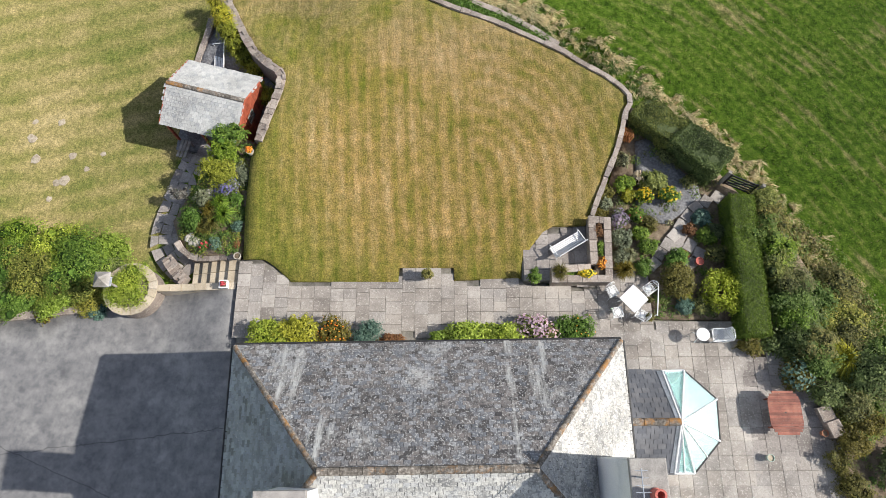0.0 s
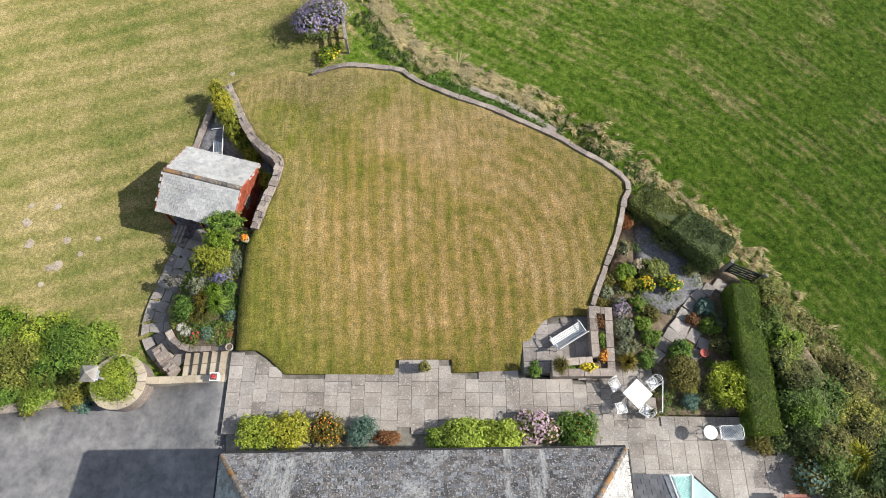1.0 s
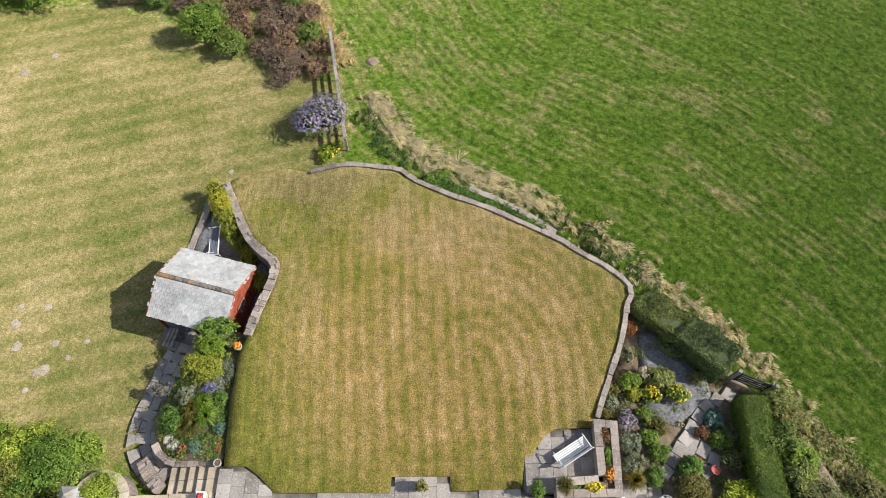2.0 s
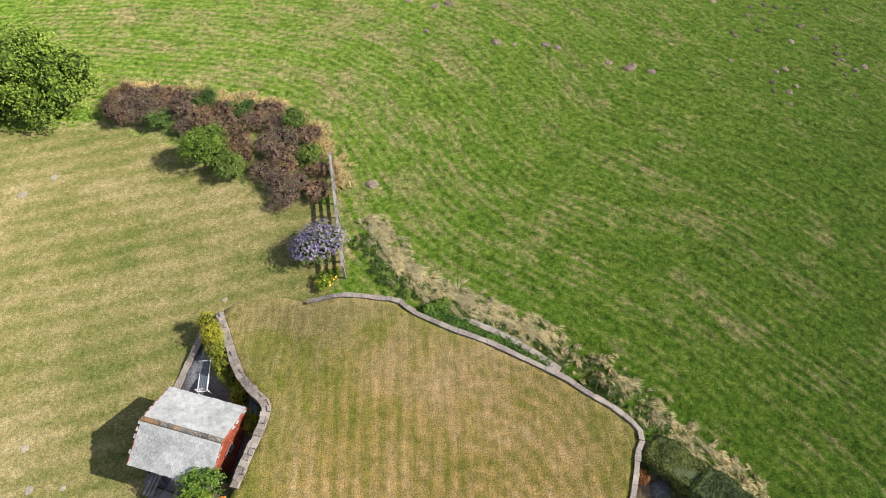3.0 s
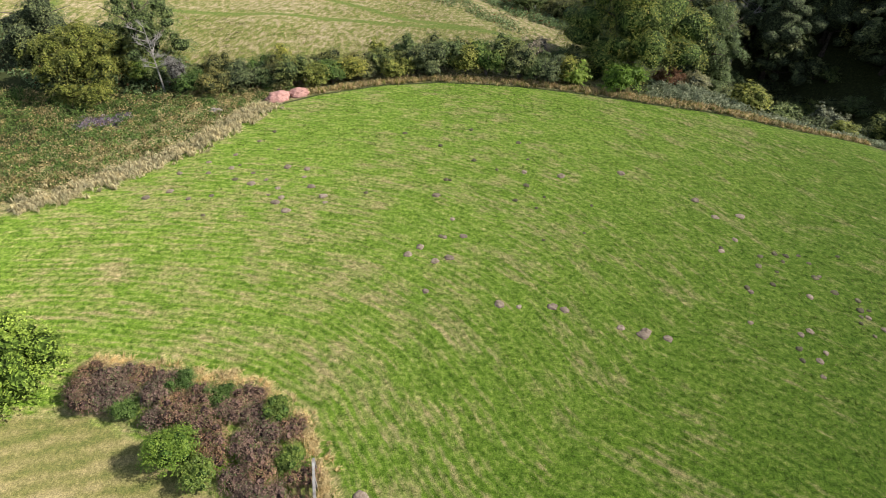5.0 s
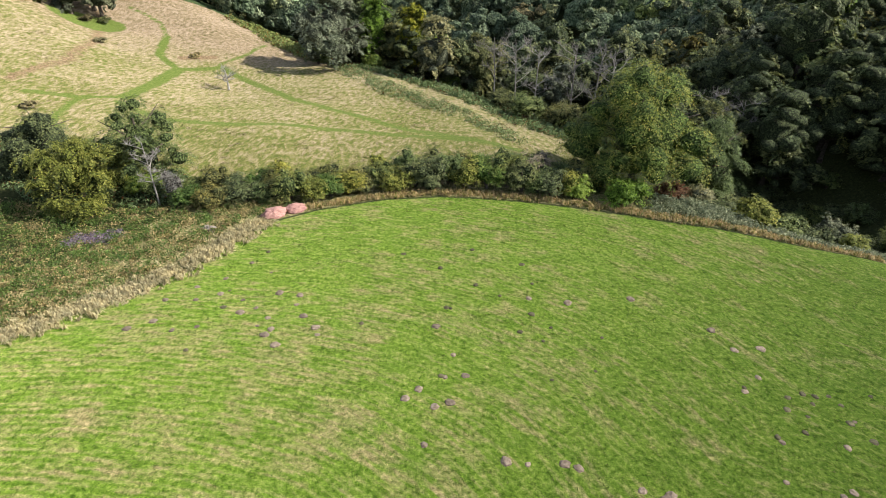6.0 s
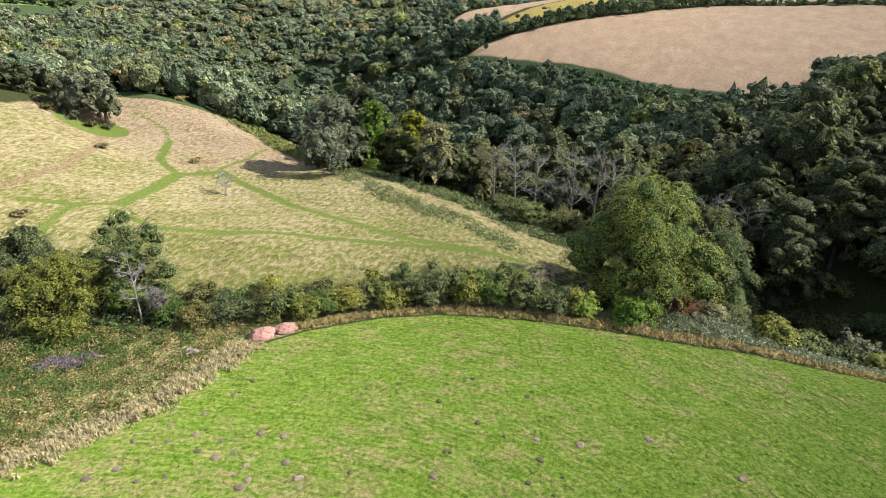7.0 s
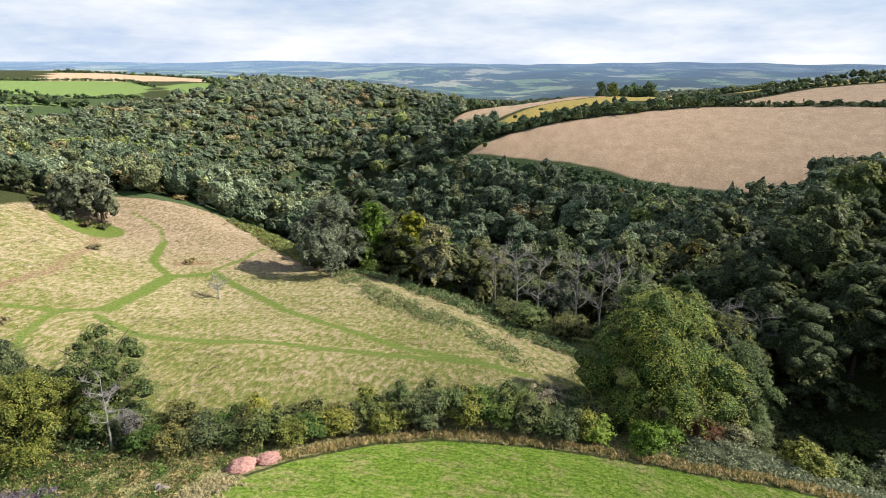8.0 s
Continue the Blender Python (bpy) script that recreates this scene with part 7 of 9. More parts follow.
for k in range(3):
    a = 2 * math.pi * k / 3
    bm = bmesh.new()
    tube(bm, [(0.05 * math.cos(a), 0.05 * math.sin(a), 0.68), (0.06 * math.cos(a), 0.06 * math.sin(a), 0.3), (0.25 * math.cos(a), 0.25 * math.sin(a), 0)], 0.014, 5)
    part("leg", bm, M_WHITE, rt)
ls = empty("lattice_armchair", pose(11.42, 4.33, PZ, 0, 0, -90))
tagged(ls, "white metal garden seat with pierced lattice back", "chair")
bm = bmesh.new()
tube(bm, [(-0.27, -0.25, 0.42), (0.27, -0.25, 0.42), (0.27, 0.25, 0.4), (-0.27, 0.25, 0.4), (-0.27, -0.25, 0.42)], 0.02, 6)
lattice(bm, -0.26, 0.26, -0.24, 0.24, 0.41, 0.09, 0.016)
part("seat", bm, M_WHITE, ls)
bm = bmesh.new()
mb = pose(0, 0.25, 0.4, 68, 0, 0)
tube(bm, [mb @ Vector(c) for c in ((-0.27, 0, 0), (-0.27, 0.45, 0), (-0.15, 0.55, 0), (0.15, 0.55, 0), (0.27, 0.45, 0), (0.27, 0, 0))], 0.02, 6)
lattice(bm, -0.26, 0.26, 0.0, 0.48, 0, 0.09, 0.016, mb)
part("backrest", bm, M_WHITE, ls)
for sx in (-0.25, 0.25):
    bm = bmesh.new()
    tube(bm, [(sx, -0.25, 0), (sx, -0.25, 0.62), (sx, 0.1, 0.66), (sx, 0.32, 0.66)], 0.018, 6)
    tube(bm, [(sx, 0.25, 0.4), (sx, 0.33, 0)], 0.018, 6)
    part("side_frame", bm, M_WHITE, ls)
ot = empty("oval_table", pose(13.5, 1.22, PZ))
tagged(ot, "oval slatted hardwood patio table, reddish brown", "table")
for k in range(16):
    y = -0.84 + 0.105 * k + 0.0525
    half = 0.65 * min(1.0, (1 - (abs(y) / 0.9) ** 4) ** 0.5 * 1.02)
    bm = bmesh.new()
    soft_block(bm, -half, half, y - 0.0505, y + 0.0505, 0.7, 0.725, 0.005)
    part("slat", bm, M_REDWOOD, ot)
# black disc painting in the dark of the parasol hole
bm = bmesh.new()
lathe(bm, [(0.035, 0.7), (0.035, 0.728), (0.015, 0.729)], 12)
part("parasol_hole", bm, M_BLACK, ot)
for sx in (-0.4, 0.4):
    for sy in (-0.55, 0.55):
        bm = bmesh.new()
        box(bm, sx - 0.03, sx + 0.03, sy - 0.03, sy + 0.03, 0, 0.7)
        part("leg", bm, M_REDWOOD, ot)
rail = empty("handrail", pose(0, 0, PZ))
tagged(rail, "slim white handrail at the terrace edge", "rail")
bm = bmesh.new()
tube(bm, [(8.98, 6.3, 0.9), (8.8, 5.06, 0.9)], 0.025, 6)
part("rail", bm, M_WHITE, rail)
for x, y in ((8.97, 6.22), (8.81, 5.12)):
    bm = bmesh.new()
    tube(bm, [(x, y, 0), (x, y, 0.9)], 0.022, 6)
    part("post", bm, M_WHITE, rail)


def pot(x, y, z, r, h, mat, label, fill=None):
    p = empty("plant_pot", pose(x, y, z))
    bm = bmesh.new()
    lathe(bm, [(r * 0.7, 0), (r * 0.95, h * 0.85), (r * 1.06, h * 0.86), (r * 1.06, h), (r * 0.9, h), (r * 0.88, h * 0.8), (0.02, h * 0.8)], 20)
    part("bowl", bm, mat, p)
    bm = bmesh.new()
    lathe(bm, [(r * 0.86, h * 0.79), (r * 0.8, h * 0.84), (0.02, h * 0.86)], 14)
    part("filling", bm, fill or M_SOIL, p)
    return tagged(p, label, "pot")


pot(11.14, 7.6, 0.05, 0.17, 0.3, M_REDPAINT, "wide red clay bowl among the shrubs", M_REDPAINT)
pot(-8.62, 12.5, 0.85, 0.16, 0.3, M_POTSTONE, "pale clay pot of orange flowers on the lawn edge")
pot(-8.98, 7.86, -0.02, 0.15, 0.3, M_POTSTONE, "empty pale stone pot by the steps")
pot(12.88, -0.48, PZ, 0.14, 0.28, M_GLAZE, "glazed pot holding yellow sand on the terrace", M_SANDSTONE)
pot(8.72, 5.86, PZ, 0.14, 0.28, M_POTSTONE, "small stone pot by the garden chairs")
pot(8.68, 5.1, PZ, 0.15, 0.28, M_POTSTONE, "small stone pot at the handrail's foot")
pot(3.9, 6.82, PZ, 0.2, 0.3, M_POTSTONE, "stone pot with a leafy shrub on the paving")
pot(-0.68, 6.96, PZ, 0.2, 0.3, M_POTSTONE, "stone pot with a small shrub on the slabs")
pot(15.2, 0.45, PZ, 0.13, 0.26, M_TERRACOTTA, "dark terracotta pot by the boulder edging")
sq = empty("square_planter", pose(-9.45, 6.6, 0.0))
tagged(sq, "square white planter with dark red leaves on the step wall", "planter")
bm = bmesh.new()
box(bm, -0.16, 0.16, -0.16, 0.16, 0, 0.26, None, -0.02)
part("box", bm, M_WHITE, sq)
bm = bmesh.new()
box(bm, -0.13, 0.13, -0.13, 0.13, 0.25, 0.275)
part("soil", bm, M_SOIL, sq)

# gate into the field
gate = empty("field_gate", pose(12.72, 11.35, 0.0, 0, 0, -25))
tagged(gate, "black wooden bar gate at the field edge", "gate")
for k in range(5):
    bm = bmesh.new()
    box(bm, 0.0, 1.25, -0.02, 0.02, 0.2 + 0.2 * k, 0.29 + 0.2 * k)
    part("bar", bm, M_BLACK, gate)
for x in (0.03, 1.2):
    bm = bmesh.new()
    box(bm, x - 0.04, x + 0.04, -0.03, 0.03, 0.15, 1.12)
    part("stile", bm, M_BLACK, gate)
bm = bmesh.new()
tube(bm, [(0.05, 0, 0.25), (1.18, 0, 1.05)], 0.03, 4)
part("brace", bm, M_BLACK, gate)
for x in (-0.12, 1.4):
    bm = bmesh.new()
    box(bm, x - 0.07, x + 0.07, -0.07, 0.07, 0.0, 1.25)
    part("gate_post", bm, M_OLDWOOD, gate)

# rail fence by the hydrangea
fence = empty("rail_fence", pose(0, 0, 0))
tagged(fence, "weathered grey post and rail fence along the field", "fence")
fpts = [Vector((-4.85 - 0.19 * i * 0.95, 23.55 + 0.96 * i, gz(-4.85 - 0.18 * i, 23.55 + 0.96 * i))) for i in range(9)]
for i, p in enumerate(fpts):
    bm = bmesh.new()
    box(bm, p.x - 0.05, p.x + 0.05, p.y - 0.05, p.y + 0.05, p.z - 0.1, p.z + 1.08)
    part("post", bm, M_OLDWOOD, fence)
for a, b in zip(fpts, fpts[1:]):
    for h in (0.35, 0.68, 1.0):
        bm = bmesh.new()
        d = (b - a).normalized()
        n = Vector((-d.y, d.x, 0)) * 0.025
        up = Vector((0, 0, 0.06))
        o = Vector((0, 0, h)) + n * 2.4
        c = [a + o - n - up, b + o - n - up, b + o + n - up, a + o + n - up]
        v = [bm.verts.new(p) for p in c] + [bm.verts.new(p + up * 2) for p in c]
        for f in BOX_FACES:
            bm.faces.new([v[k] for k in f])
        part("rail", bm, M_OLDWOOD, fence)
for a, b in zip(fpts, fpts[1:]):
    bm = bmesh.new()
    d = (b - a).normalized()
    n = Vector((-d.y, d.x, 0)) * 0.07
    o = Vector((0, 0, 1.1))
    c = [a + o - n, b + o - n, b + o + n, a + o + n]
    v = [bm.verts.new(p) for p in c] + [bm.verts.new(p + Vector((0, 0, 0.035))) for p in c]
    for f in BOX_FACES:
        bm.faces.new([v[k] for k in f])
    part("cap_rail", bm, M_OLDWOOD, fence)

# ---- garden plants ----
M_PINK = leaves("pink_bloom", (0.42, 0.28, 0.36), (0.55, 0.38, 0.46), (0.66, 0.52, 0.58), glow=0.15)
M_BLUE = leaves("blue_bloom", (0.13, 0.12, 0.34), (0.22, 0.2, 0.46), (0.36, 0.32, 0.5), glow=0.15)
M_LILAC = leaves("lilac_bloom", (0.22, 0.17, 0.26), (0.32, 0.25, 0.35), (0.44, 0.36, 0.42), glow=0.15)
M_GOLDBLOOM = leaves("gold_bloom", (0.6, 0.4, 0.02), (0.75, 0.55, 0.03), (0.8, 0.65, 0.06), glow=0.15)
M_ORANGE = leaves("orange_bloom", (0.6, 0.16, 0.03), (0.7, 0.26, 0.04), (0.75, 0.4, 0.05), glow=0.15)
M_CREAM = leaves("cream_bloom", (0.5, 0.42, 0.3), (0.62, 0.54, 0.4), (0.7, 0.64, 0.52), glow=0.15)
M_REDBLOOM = leaves("red_bloom", (0.4, 0.03, 0.05), (0.5, 0.06, 0.08), (0.6, 0.15, 0.16), glow=0.1)
M_RUSSET = leaves("russet_leaf", (0.12, 0.05, 0.02), (0.22, 0.1, 0.045), (0.32, 0.18, 0.08))
M_OLIVE = leaves("olive_leaf", (0.06, 0.06, 0.012), (0.13, 0.12, 0.025), (0.22, 0.2, 0.05))
M_TEAL = leaves("blue_green_leaf", (0.05, 0.1, 0.075), (0.1, 0.18, 0.14), (0.18, 0.28, 0.22))
M_FRESH = leaves("fresh_leaf", (0.05, 0.11, 0.015), (0.11, 0.2, 0.03), (0.2, 0.32, 0.06))
M_GOLDEN = leaves("golden_leaf", (0.14, 0.16, 0.015), (0.29, 0.31, 0.03), (0.46, 0.47, 0.07))


def grass_tuft(name, x, y, z, r, h, mat, seed, label, n=260, wide=0.012, category="grass", group="", lean=(0, 0)):
    """A tussock of arching blades."""
    rng = np.random.default_rng(seed)
    a = rng.uniform(0, 2 * math.pi, n)
    reach = r * rng.uniform(0.25, 1.0, n)
    hh = h * rng.uniform(0.6, 1.0, n)
    d = np.stack([np.cos(a), np.sin(a), np.zeros(n)], 1)
    s = np.stack([-np.sin(a), np.cos(a), np.zeros(n)], 1) * wide
    b0 = d * (r * 0.15 * rng.random(n))[:, None]
    up = np.array([0, 0, 1.0])
    ln = np.array([*lean, 0.0])
    p1 = b0 + d * (reach * 0.45)[:, None] + up * (hh * 0.85)[:, None] + ln * 0.4
    p2 = b0 + d * reach[:, None] + up * (hh * rng.uniform(0.35, 0.8, n))[:, None] + ln
    v = np.stack([b0 - s, b0 + s, p1 + s * 0.8, p1 - s * 0.8, p2 + s * 0.2, p2 - s * 0.2], 1).reshape(-1, 3)
    i = 6 * np.arange(n)[:, None]
    f = np.concatenate([i + np.array([[0, 1, 2, 3]]), i + np.array([[3, 2, 4, 5]])])
    ob = new(name, mesh_from(name, v, f, mat))
    ob.matrix_world = pose(x, y, z)
    return tagged(ob, label, category, group)


EZ_ = 0.05
# along the house front
for nm, x, y, w, d, h, mat, n, size, lab, ex in (
        ("spotted_laurel", -7.35, 4.3, 1.9, 1.5, 1.1, M_BRIGHT, 1500, 0.07, "yellow-variegated laurel against the house", None),
        ("spotted_laurel", -6.0, 4.35, 1.9, 1.5, 1.15, M_GOLDEN, 1400, 0.07, "yellow-green shrub against the house", None),
        ("barberry", -4.5, 4.4, 1.6, 1.35, 1.0, M_OLIVE, 1100, 0.06, "barberry with orange-red berries against the house", [(M_ORANGE, 70, 0.04, "berry_crop")]),
        ("hebe", -3.2, 4.35, 1.4, 1.2, 0.85, M_TEAL, 1300, 0.045, "rounded blue-green hebe against the house", None),
        ("low_shrub", -2.2, 4.15, 1.4, 0.6, 0.4, M_RUSSET, 700, 0.05, "low russet plant against the house", None),
        ("golden_elder", 0.1, 4.1, 1.6, 0.9, 0.7, M_BRIGHT, 1000, 0.075, "bright lime-green shrub against the house", None),
        ("golden_elder", 1.2, 4.25, 2.1, 1.35, 1.0, M_BRIGHT, 2000, 0.075, "large lime-green shrub against the house", None),
        ("golden_elder", 2.5, 4.25, 2.1, 1.3, 1.0, M_BRIGHT, 2000, 0.075, "lime-green shrub with pointed leaves", None),
        ("hydrangea", 3.75, 4.6, 1.8, 1.3, 0.9, M_LEAF, 800, 0.08, "hydrangea with faded pink flower heads", [(M_PINK, 420, 0.07, "pink_blossom")]),
        ("hydrangea", 4.5, 4.4, 0.9, 1.0, 0.8, M_DARK, 600, 0.07, "hydrangea with dark leaves and pale heads", [(M_PINK, 60, 0.07, "pink_blossom")]),
        ("camellia", 5.45, 4.45, 1.9, 1.5, 1.1, M_FRESH, 1500, 0.07, "glossy green shrub at the house corner", [(M_ORANGE, 20, 0.05, "blossom")])):
    make_bush(nm, x, y, w, d, h, mat, hash_seed := int(abs(x * 131 + y * 17)) + 500, lab, n, size, z=0.08, turn=0, extra=ex)
for x, y, w, h, mat, n, lab in ((3.9, 6.82, 0.7, 0.75, M_FRESH, 420, "leafy shrub growing in a stone pot"), (-0.68, 6.96, 0.55, 0.6, M_OAK, 320, "small shrub growing in a stone pot"), (8.72, 5.86, 0.3, 0.25, M_OLIVE, 160, "plant growing in a small pot"),
                             (8.68, 5.1, 0.4, 0.3, M_OLIVE, 200, "plant growing in a small pot")):
    make_bush("potted_shrub", x, y, w, w, h, mat, int(x * 37 + 700), lab, n, 0.05, z=0.36)
make_bush("potted_flowers", -8.62, 12.5, 0.3, 0.3, 0.16, M_FRESH, 705, "orange flowers in a pale pot", 120, 0.035, z=1.1, extra=[(M_ORANGE, 120, 0.04, "blossom")], category="blossom")
make_bush("red_leaf_plant", -9.45, 6.6, 0.26, 0.26, 0.18, M_REDBLOOM, 706, "dark red leaves in the white planter", 120, 0.035, z=0.26, category="blossom")

# in the stone planter
for x, y, w, d, h, mat, n, lab, ex in ((6.72, 8.9, 0.42, 0.9, 0.2, M_RUSSET, 260, "russet bedding plants in the planter", None), (6.74, 8.0, 0.38, 0.8, 0.16, M_FRESH, 260, "bright green ground cover in the planter", None), (6.75, 7.35, 0.4, 0.5, 0.2, M_RUSSET, 200, "orange bedding flowers in the planter", [(M_ORANGE, 90, 0.05, "blossom")]),
                                    (6.1, 6.9, 0.8, 0.36, 0.24, M_FRESH, 380, "yellow bedding flowers in the planter", [(M_GOLDBLOOM, 120, 0.05, "blossom")]), (5.4, 6.92, 0.6, 0.3, 0.1, M_FRESH, 260, "low green mat in the planter", None)):
    make_bush("bedding_plant", x, y, w, d, h, mat, int(x * 91 + y * 13), lab, n, 0.045, z=0.7, turn=0, extra=ex, category="blossom")
grass_tuft("ornamental_grass", 4.95, 6.95, 0.72, 0.45, 0.4, M_OLIVE, 720, "arching ornamental grass in the planter")

# the eastern beds
EAST = (
    ("lavender", 7.85, 9.5, 0.9, 0.8, 0.6, M_GREY, 500, 0.05, "lavender with pale violet spikes", [(M_LILAC, 300, 0.05, "blossom")]),
    ("silver_bush", 7.85, 8.6, 0.9, 1.1, 0.7, M_GREY, 1000, 0.05, "silver-green bush beside the planter", None),
    ("silver_bush", 7.75, 7.75, 0.8, 0.8, 0.6, M_GREY, 700, 0.05, "silver-green bush beside the planter", None),
    ("euphorbia", 8.15, 12.3, 0.7, 0.8, 0.7, M_GREY, 420, 0.06, "grey-green perennial by the lawn wall", None),
    ("golden_spirea", 8.15, 11.2, 0.9, 0.9, 0.8, M_LIME, 700, 0.07, "lime-leaved perennial by the lawn wall", None),
    ("golden_spirea", 8.3, 10.7, 0.7, 0.7, 0.6, M_YELLOW, 500, 0.06, "yellow-leaved perennial by the lawn wall", None),
    ("fern_clump", 7.35, 10.9, 0.8, 0.8, 0.5, M_OLIVE, 500, 0.06, "olive clump by the lawn wall", None),
    ("rock_rose", 7.3, 10.3, 0.7, 0.7, 0.45, M_GREY, 460, 0.05, "grey rock rose at the wall's end", None),
    ("rock_rose", 7.0, 9.85, 0.9, 0.5, 0.4, M_OLIVE, 460, 0.05, "olive plant at the planter's end", None),
    ("daylily", 9.5, 11.3, 1.3, 1.2, 0.9, M_LEAF, 1000, 0.08, "leafy perennial clump in the gravel", None),
    ("goldenrod", 8.95, 10.6, 0.9, 0.7, 0.8, M_LIME, 420, 0.07, "goldenrod in full yellow flower", [(M_GOLDBLOOM, 80, 0.05, "blossom")]),
    ("goldenrod", 10.1, 10.6, 1.1, 0.8, 0.8, M_FRESH, 560, 0.07, "golden daisies in full flower", [(M_GOLDBLOOM, 110, 0.055, "blossom")]),
    ("meadowsweet", 8.75, 11.45, 0.5, 0.6, 0.7, M_OLIVE, 200, 0.05, "cream-headed perennial in the gravel", [(M_CREAM, 160, 0.06, "blossom")]),
    ("peony", 8.6, 9.8, 0.9, 0.8, 0.6, M_FRESH, 520, 0.06, "green perennial with one pink bloom", [(M_REDBLOOM, 8, 0.06, "blossom")]),
    ("geranium", 9.2, 9.35, 0.9, 0.8, 0.5, M_OLIVE, 600, 0.05, "tawny perennials in the border", None),
    ("geranium", 8.7, 8.9, 0.8, 0.8, 0.5, M_FRESH, 600, 0.05, "green perennials in the border", None),
    ("euonymus", 9.0, 8.25, 0.85, 0.85, 0.65, M_FRESH, 800, 0.05, "rounded bright green bush beside gravel", None),
    ("euonymus", 8.75, 7.35, 0.95, 0.9, 0.6, M_FRESH, 800, 0.05, "rounded bright green bush near the terrace", None),
    ("choisya", 10.0, 6.65, 1.5, 1.5, 1.2, M_OLIVE, 1700, 0.06, "bronze-green bush near the garden chairs", None),
    ("choisya", 10.1, 7.6, 1.1, 0.9, 0.8, M_FRESH, 900, 0.06, "green leafy bush in the bed", None),
    ("blue_spruce", 10.3, 5.65, 0.9, 0.8, 0.5, M_TEAL, 800, 0.045, "low spreading blue-green dwarf conifer", None),
    ("cotoneaster", 11.0, 5.7, 1.0, 0.9, 0.6, M_DARK, 700, 0.05, "dark spreading shrub in the bed", None),
    ("heather", 10.9, 9.05, 0.7, 0.6, 0.45, M_RUSSET, 500, 0.045, "russet rounded heather by the path", None),
    ("heather", 10.45, 7.95, 0.55, 0.5, 0.4, M_RUSSET, 420, 0.04, "dark red rounded heather", None),
    ("hosta", 11.5, 9.6, 0.9, 0.8, 0.5, M_TEAL, 360, 0.09, "blue-green leafy clump by the path", None),
    ("hosta", 11.6, 8.8, 1.0, 0.8, 0.5, M_FRESH, 460, 0.08, "green leafy clump by the path", None),
    ("hosta", 12.1, 9.0, 0.8, 0.8, 0.5, M_DARK, 420, 0.07, "dark green clump in the hedge's shade", None),
    ("hosta", 11.9, 8.0, 0.9, 0.9, 0.6, M_DARK, 560, 0.06, "dark green clump in the hedge's shade", None),
    ("fuchsia", 12.55, 4.6, 0.8, 0.8, 0.8, M_FRESH, 620, 0.06, "green shrub at the hedge's foot", None),
    ("potentilla", 12.75, 3.95, 1.1, 0.9, 0.6, M_OLIVE, 760, 0.05, "olive shrub at the terrace edge", None),
    ("lungwort", 11.2, 11.4, 0.9, 0.7, 0.4, M_DARK, 460, 0.05, "dark ground cover under the hedge", None),
    ("lungwort", 10.2, 12.6, 1.0, 0.8, 0.4, M_DARK, 500, 0.05, "dark ground cover under the hedge", None),
    ("sage", 8.5, 13.6, 0.6, 0.8, 0.6, M_RUSSET, 420, 0.05, "rust-tinged plant by the lawn wall", None),
    ("spindle", 14.4, 2.75, 1.5, 1.4, 1.0, M_OLIVE, 1300, 0.06, "rusty-edged shrub by the oval table", [(M_TEAL, 300, 0.07, "pale_foliage")]),
    ("laurel", 15.6, 2.1, 1.6, 1.5, 1.2, M_LEAF, 1300, 0.06, "dark green laurel behind the terrace", None),
    ("laurel", 16.4, 1.4, 1.5, 1.5, 1.1, M_OAK, 1200, 0.06, "green shrub behind the boulders", None),
    ("rowan_shrub", 17.4, 2.7, 2.4, 2.2, 1.9, M_LEAF, 1900, 0.07, "bright green shrub behind the terrace", None),
    ("dogwood", 16.2, 0.2, 1.5, 1.4, 0.9, M_OLIVE, 1100, 0.06, "yellowing shrub behind the boulders", None),
    ("dogwood", 16.9, 0.9, 1.4, 1.3, 1.0, M_AUTUMN, 1000, 0.06, "tawny shrub behind the boulders", None),
    ("potentilla", 15.5, -0.6, 1.1, 1.0, 0.7, M_OLIVE, 800, 0.05, "olive shrub at the terrace edge", None),
    ("potentilla", 15.9, -1.7, 1.5, 1.4, 0.8, M_OLIVE, 1100, 0.05, "olive spreading shrub at the terrace edge", None),
    ("cotoneaster", 17.9, -0.8, 2.0, 2.0, 1.0, M_DARK, 1200, 0.06, "dark sprawling shrub beside the terrace", None),
)
for i, (nm, x, y, w, d, h, mat, n, size, lab, ex) in enumerate(EAST):
    make_bush(nm, x, y, w, d, h, mat, 900 + i, lab, n, size, z=EZ_ + (0.2 if y > 12 else 0), turn=0, extra=ex)
# shuttlecock-leaved golden shrub
lime = empty("golden_mahonia", pose(11.9, 6.2, EZ_))
v, f = lobed([(0, 0, 0.55, 0.85, 0.65)] + [(0.75 * math.cos(a), 0.75 * math.sin(a), 0.55 + 0.25 * math.sin(3 * a), 0.3, 0.3) for a in [k * 0.7 for k in range(9)]], 2600, 0.09, np.random.default_rng(78), -0.1, 0.35, 0.3, 0.3)
part("foliage", mesh_from("foliage", v, f, M_BRIGHT), None, lime)
bm = bmesh.new()
for k in range(6):
    tube(bm, [(0, 0, 0), (0.4 * math.cos(k), 0.4 * math.sin(k), 0.6)], [0.03, 0.012], 5)
part("woody_base", bm, M_BARK, lime)
tagged(lime, "yellow-green spiky shrub in the eastern bed", "shrub")
for x, y, z, r, h, m, s in ((7.85, 7.2, EZ_, 0.5, 0.6, M_OLIVE, 1), (8.1, 7.9, EZ_, 0.4, 0.5, M_GREY, 2), (16.2, 3.35, 0.1, 0.9, 1.2, M_YELLOW, 3), (10.3, 6.2, EZ_, 0.4, 0.6, M_YELLOW, 4)):
    grass_tuft("ornamental_grass", x, y, z, r, h, m, 730 + s, "arching clump of ornamental grass in the bed", 420, 0.014)


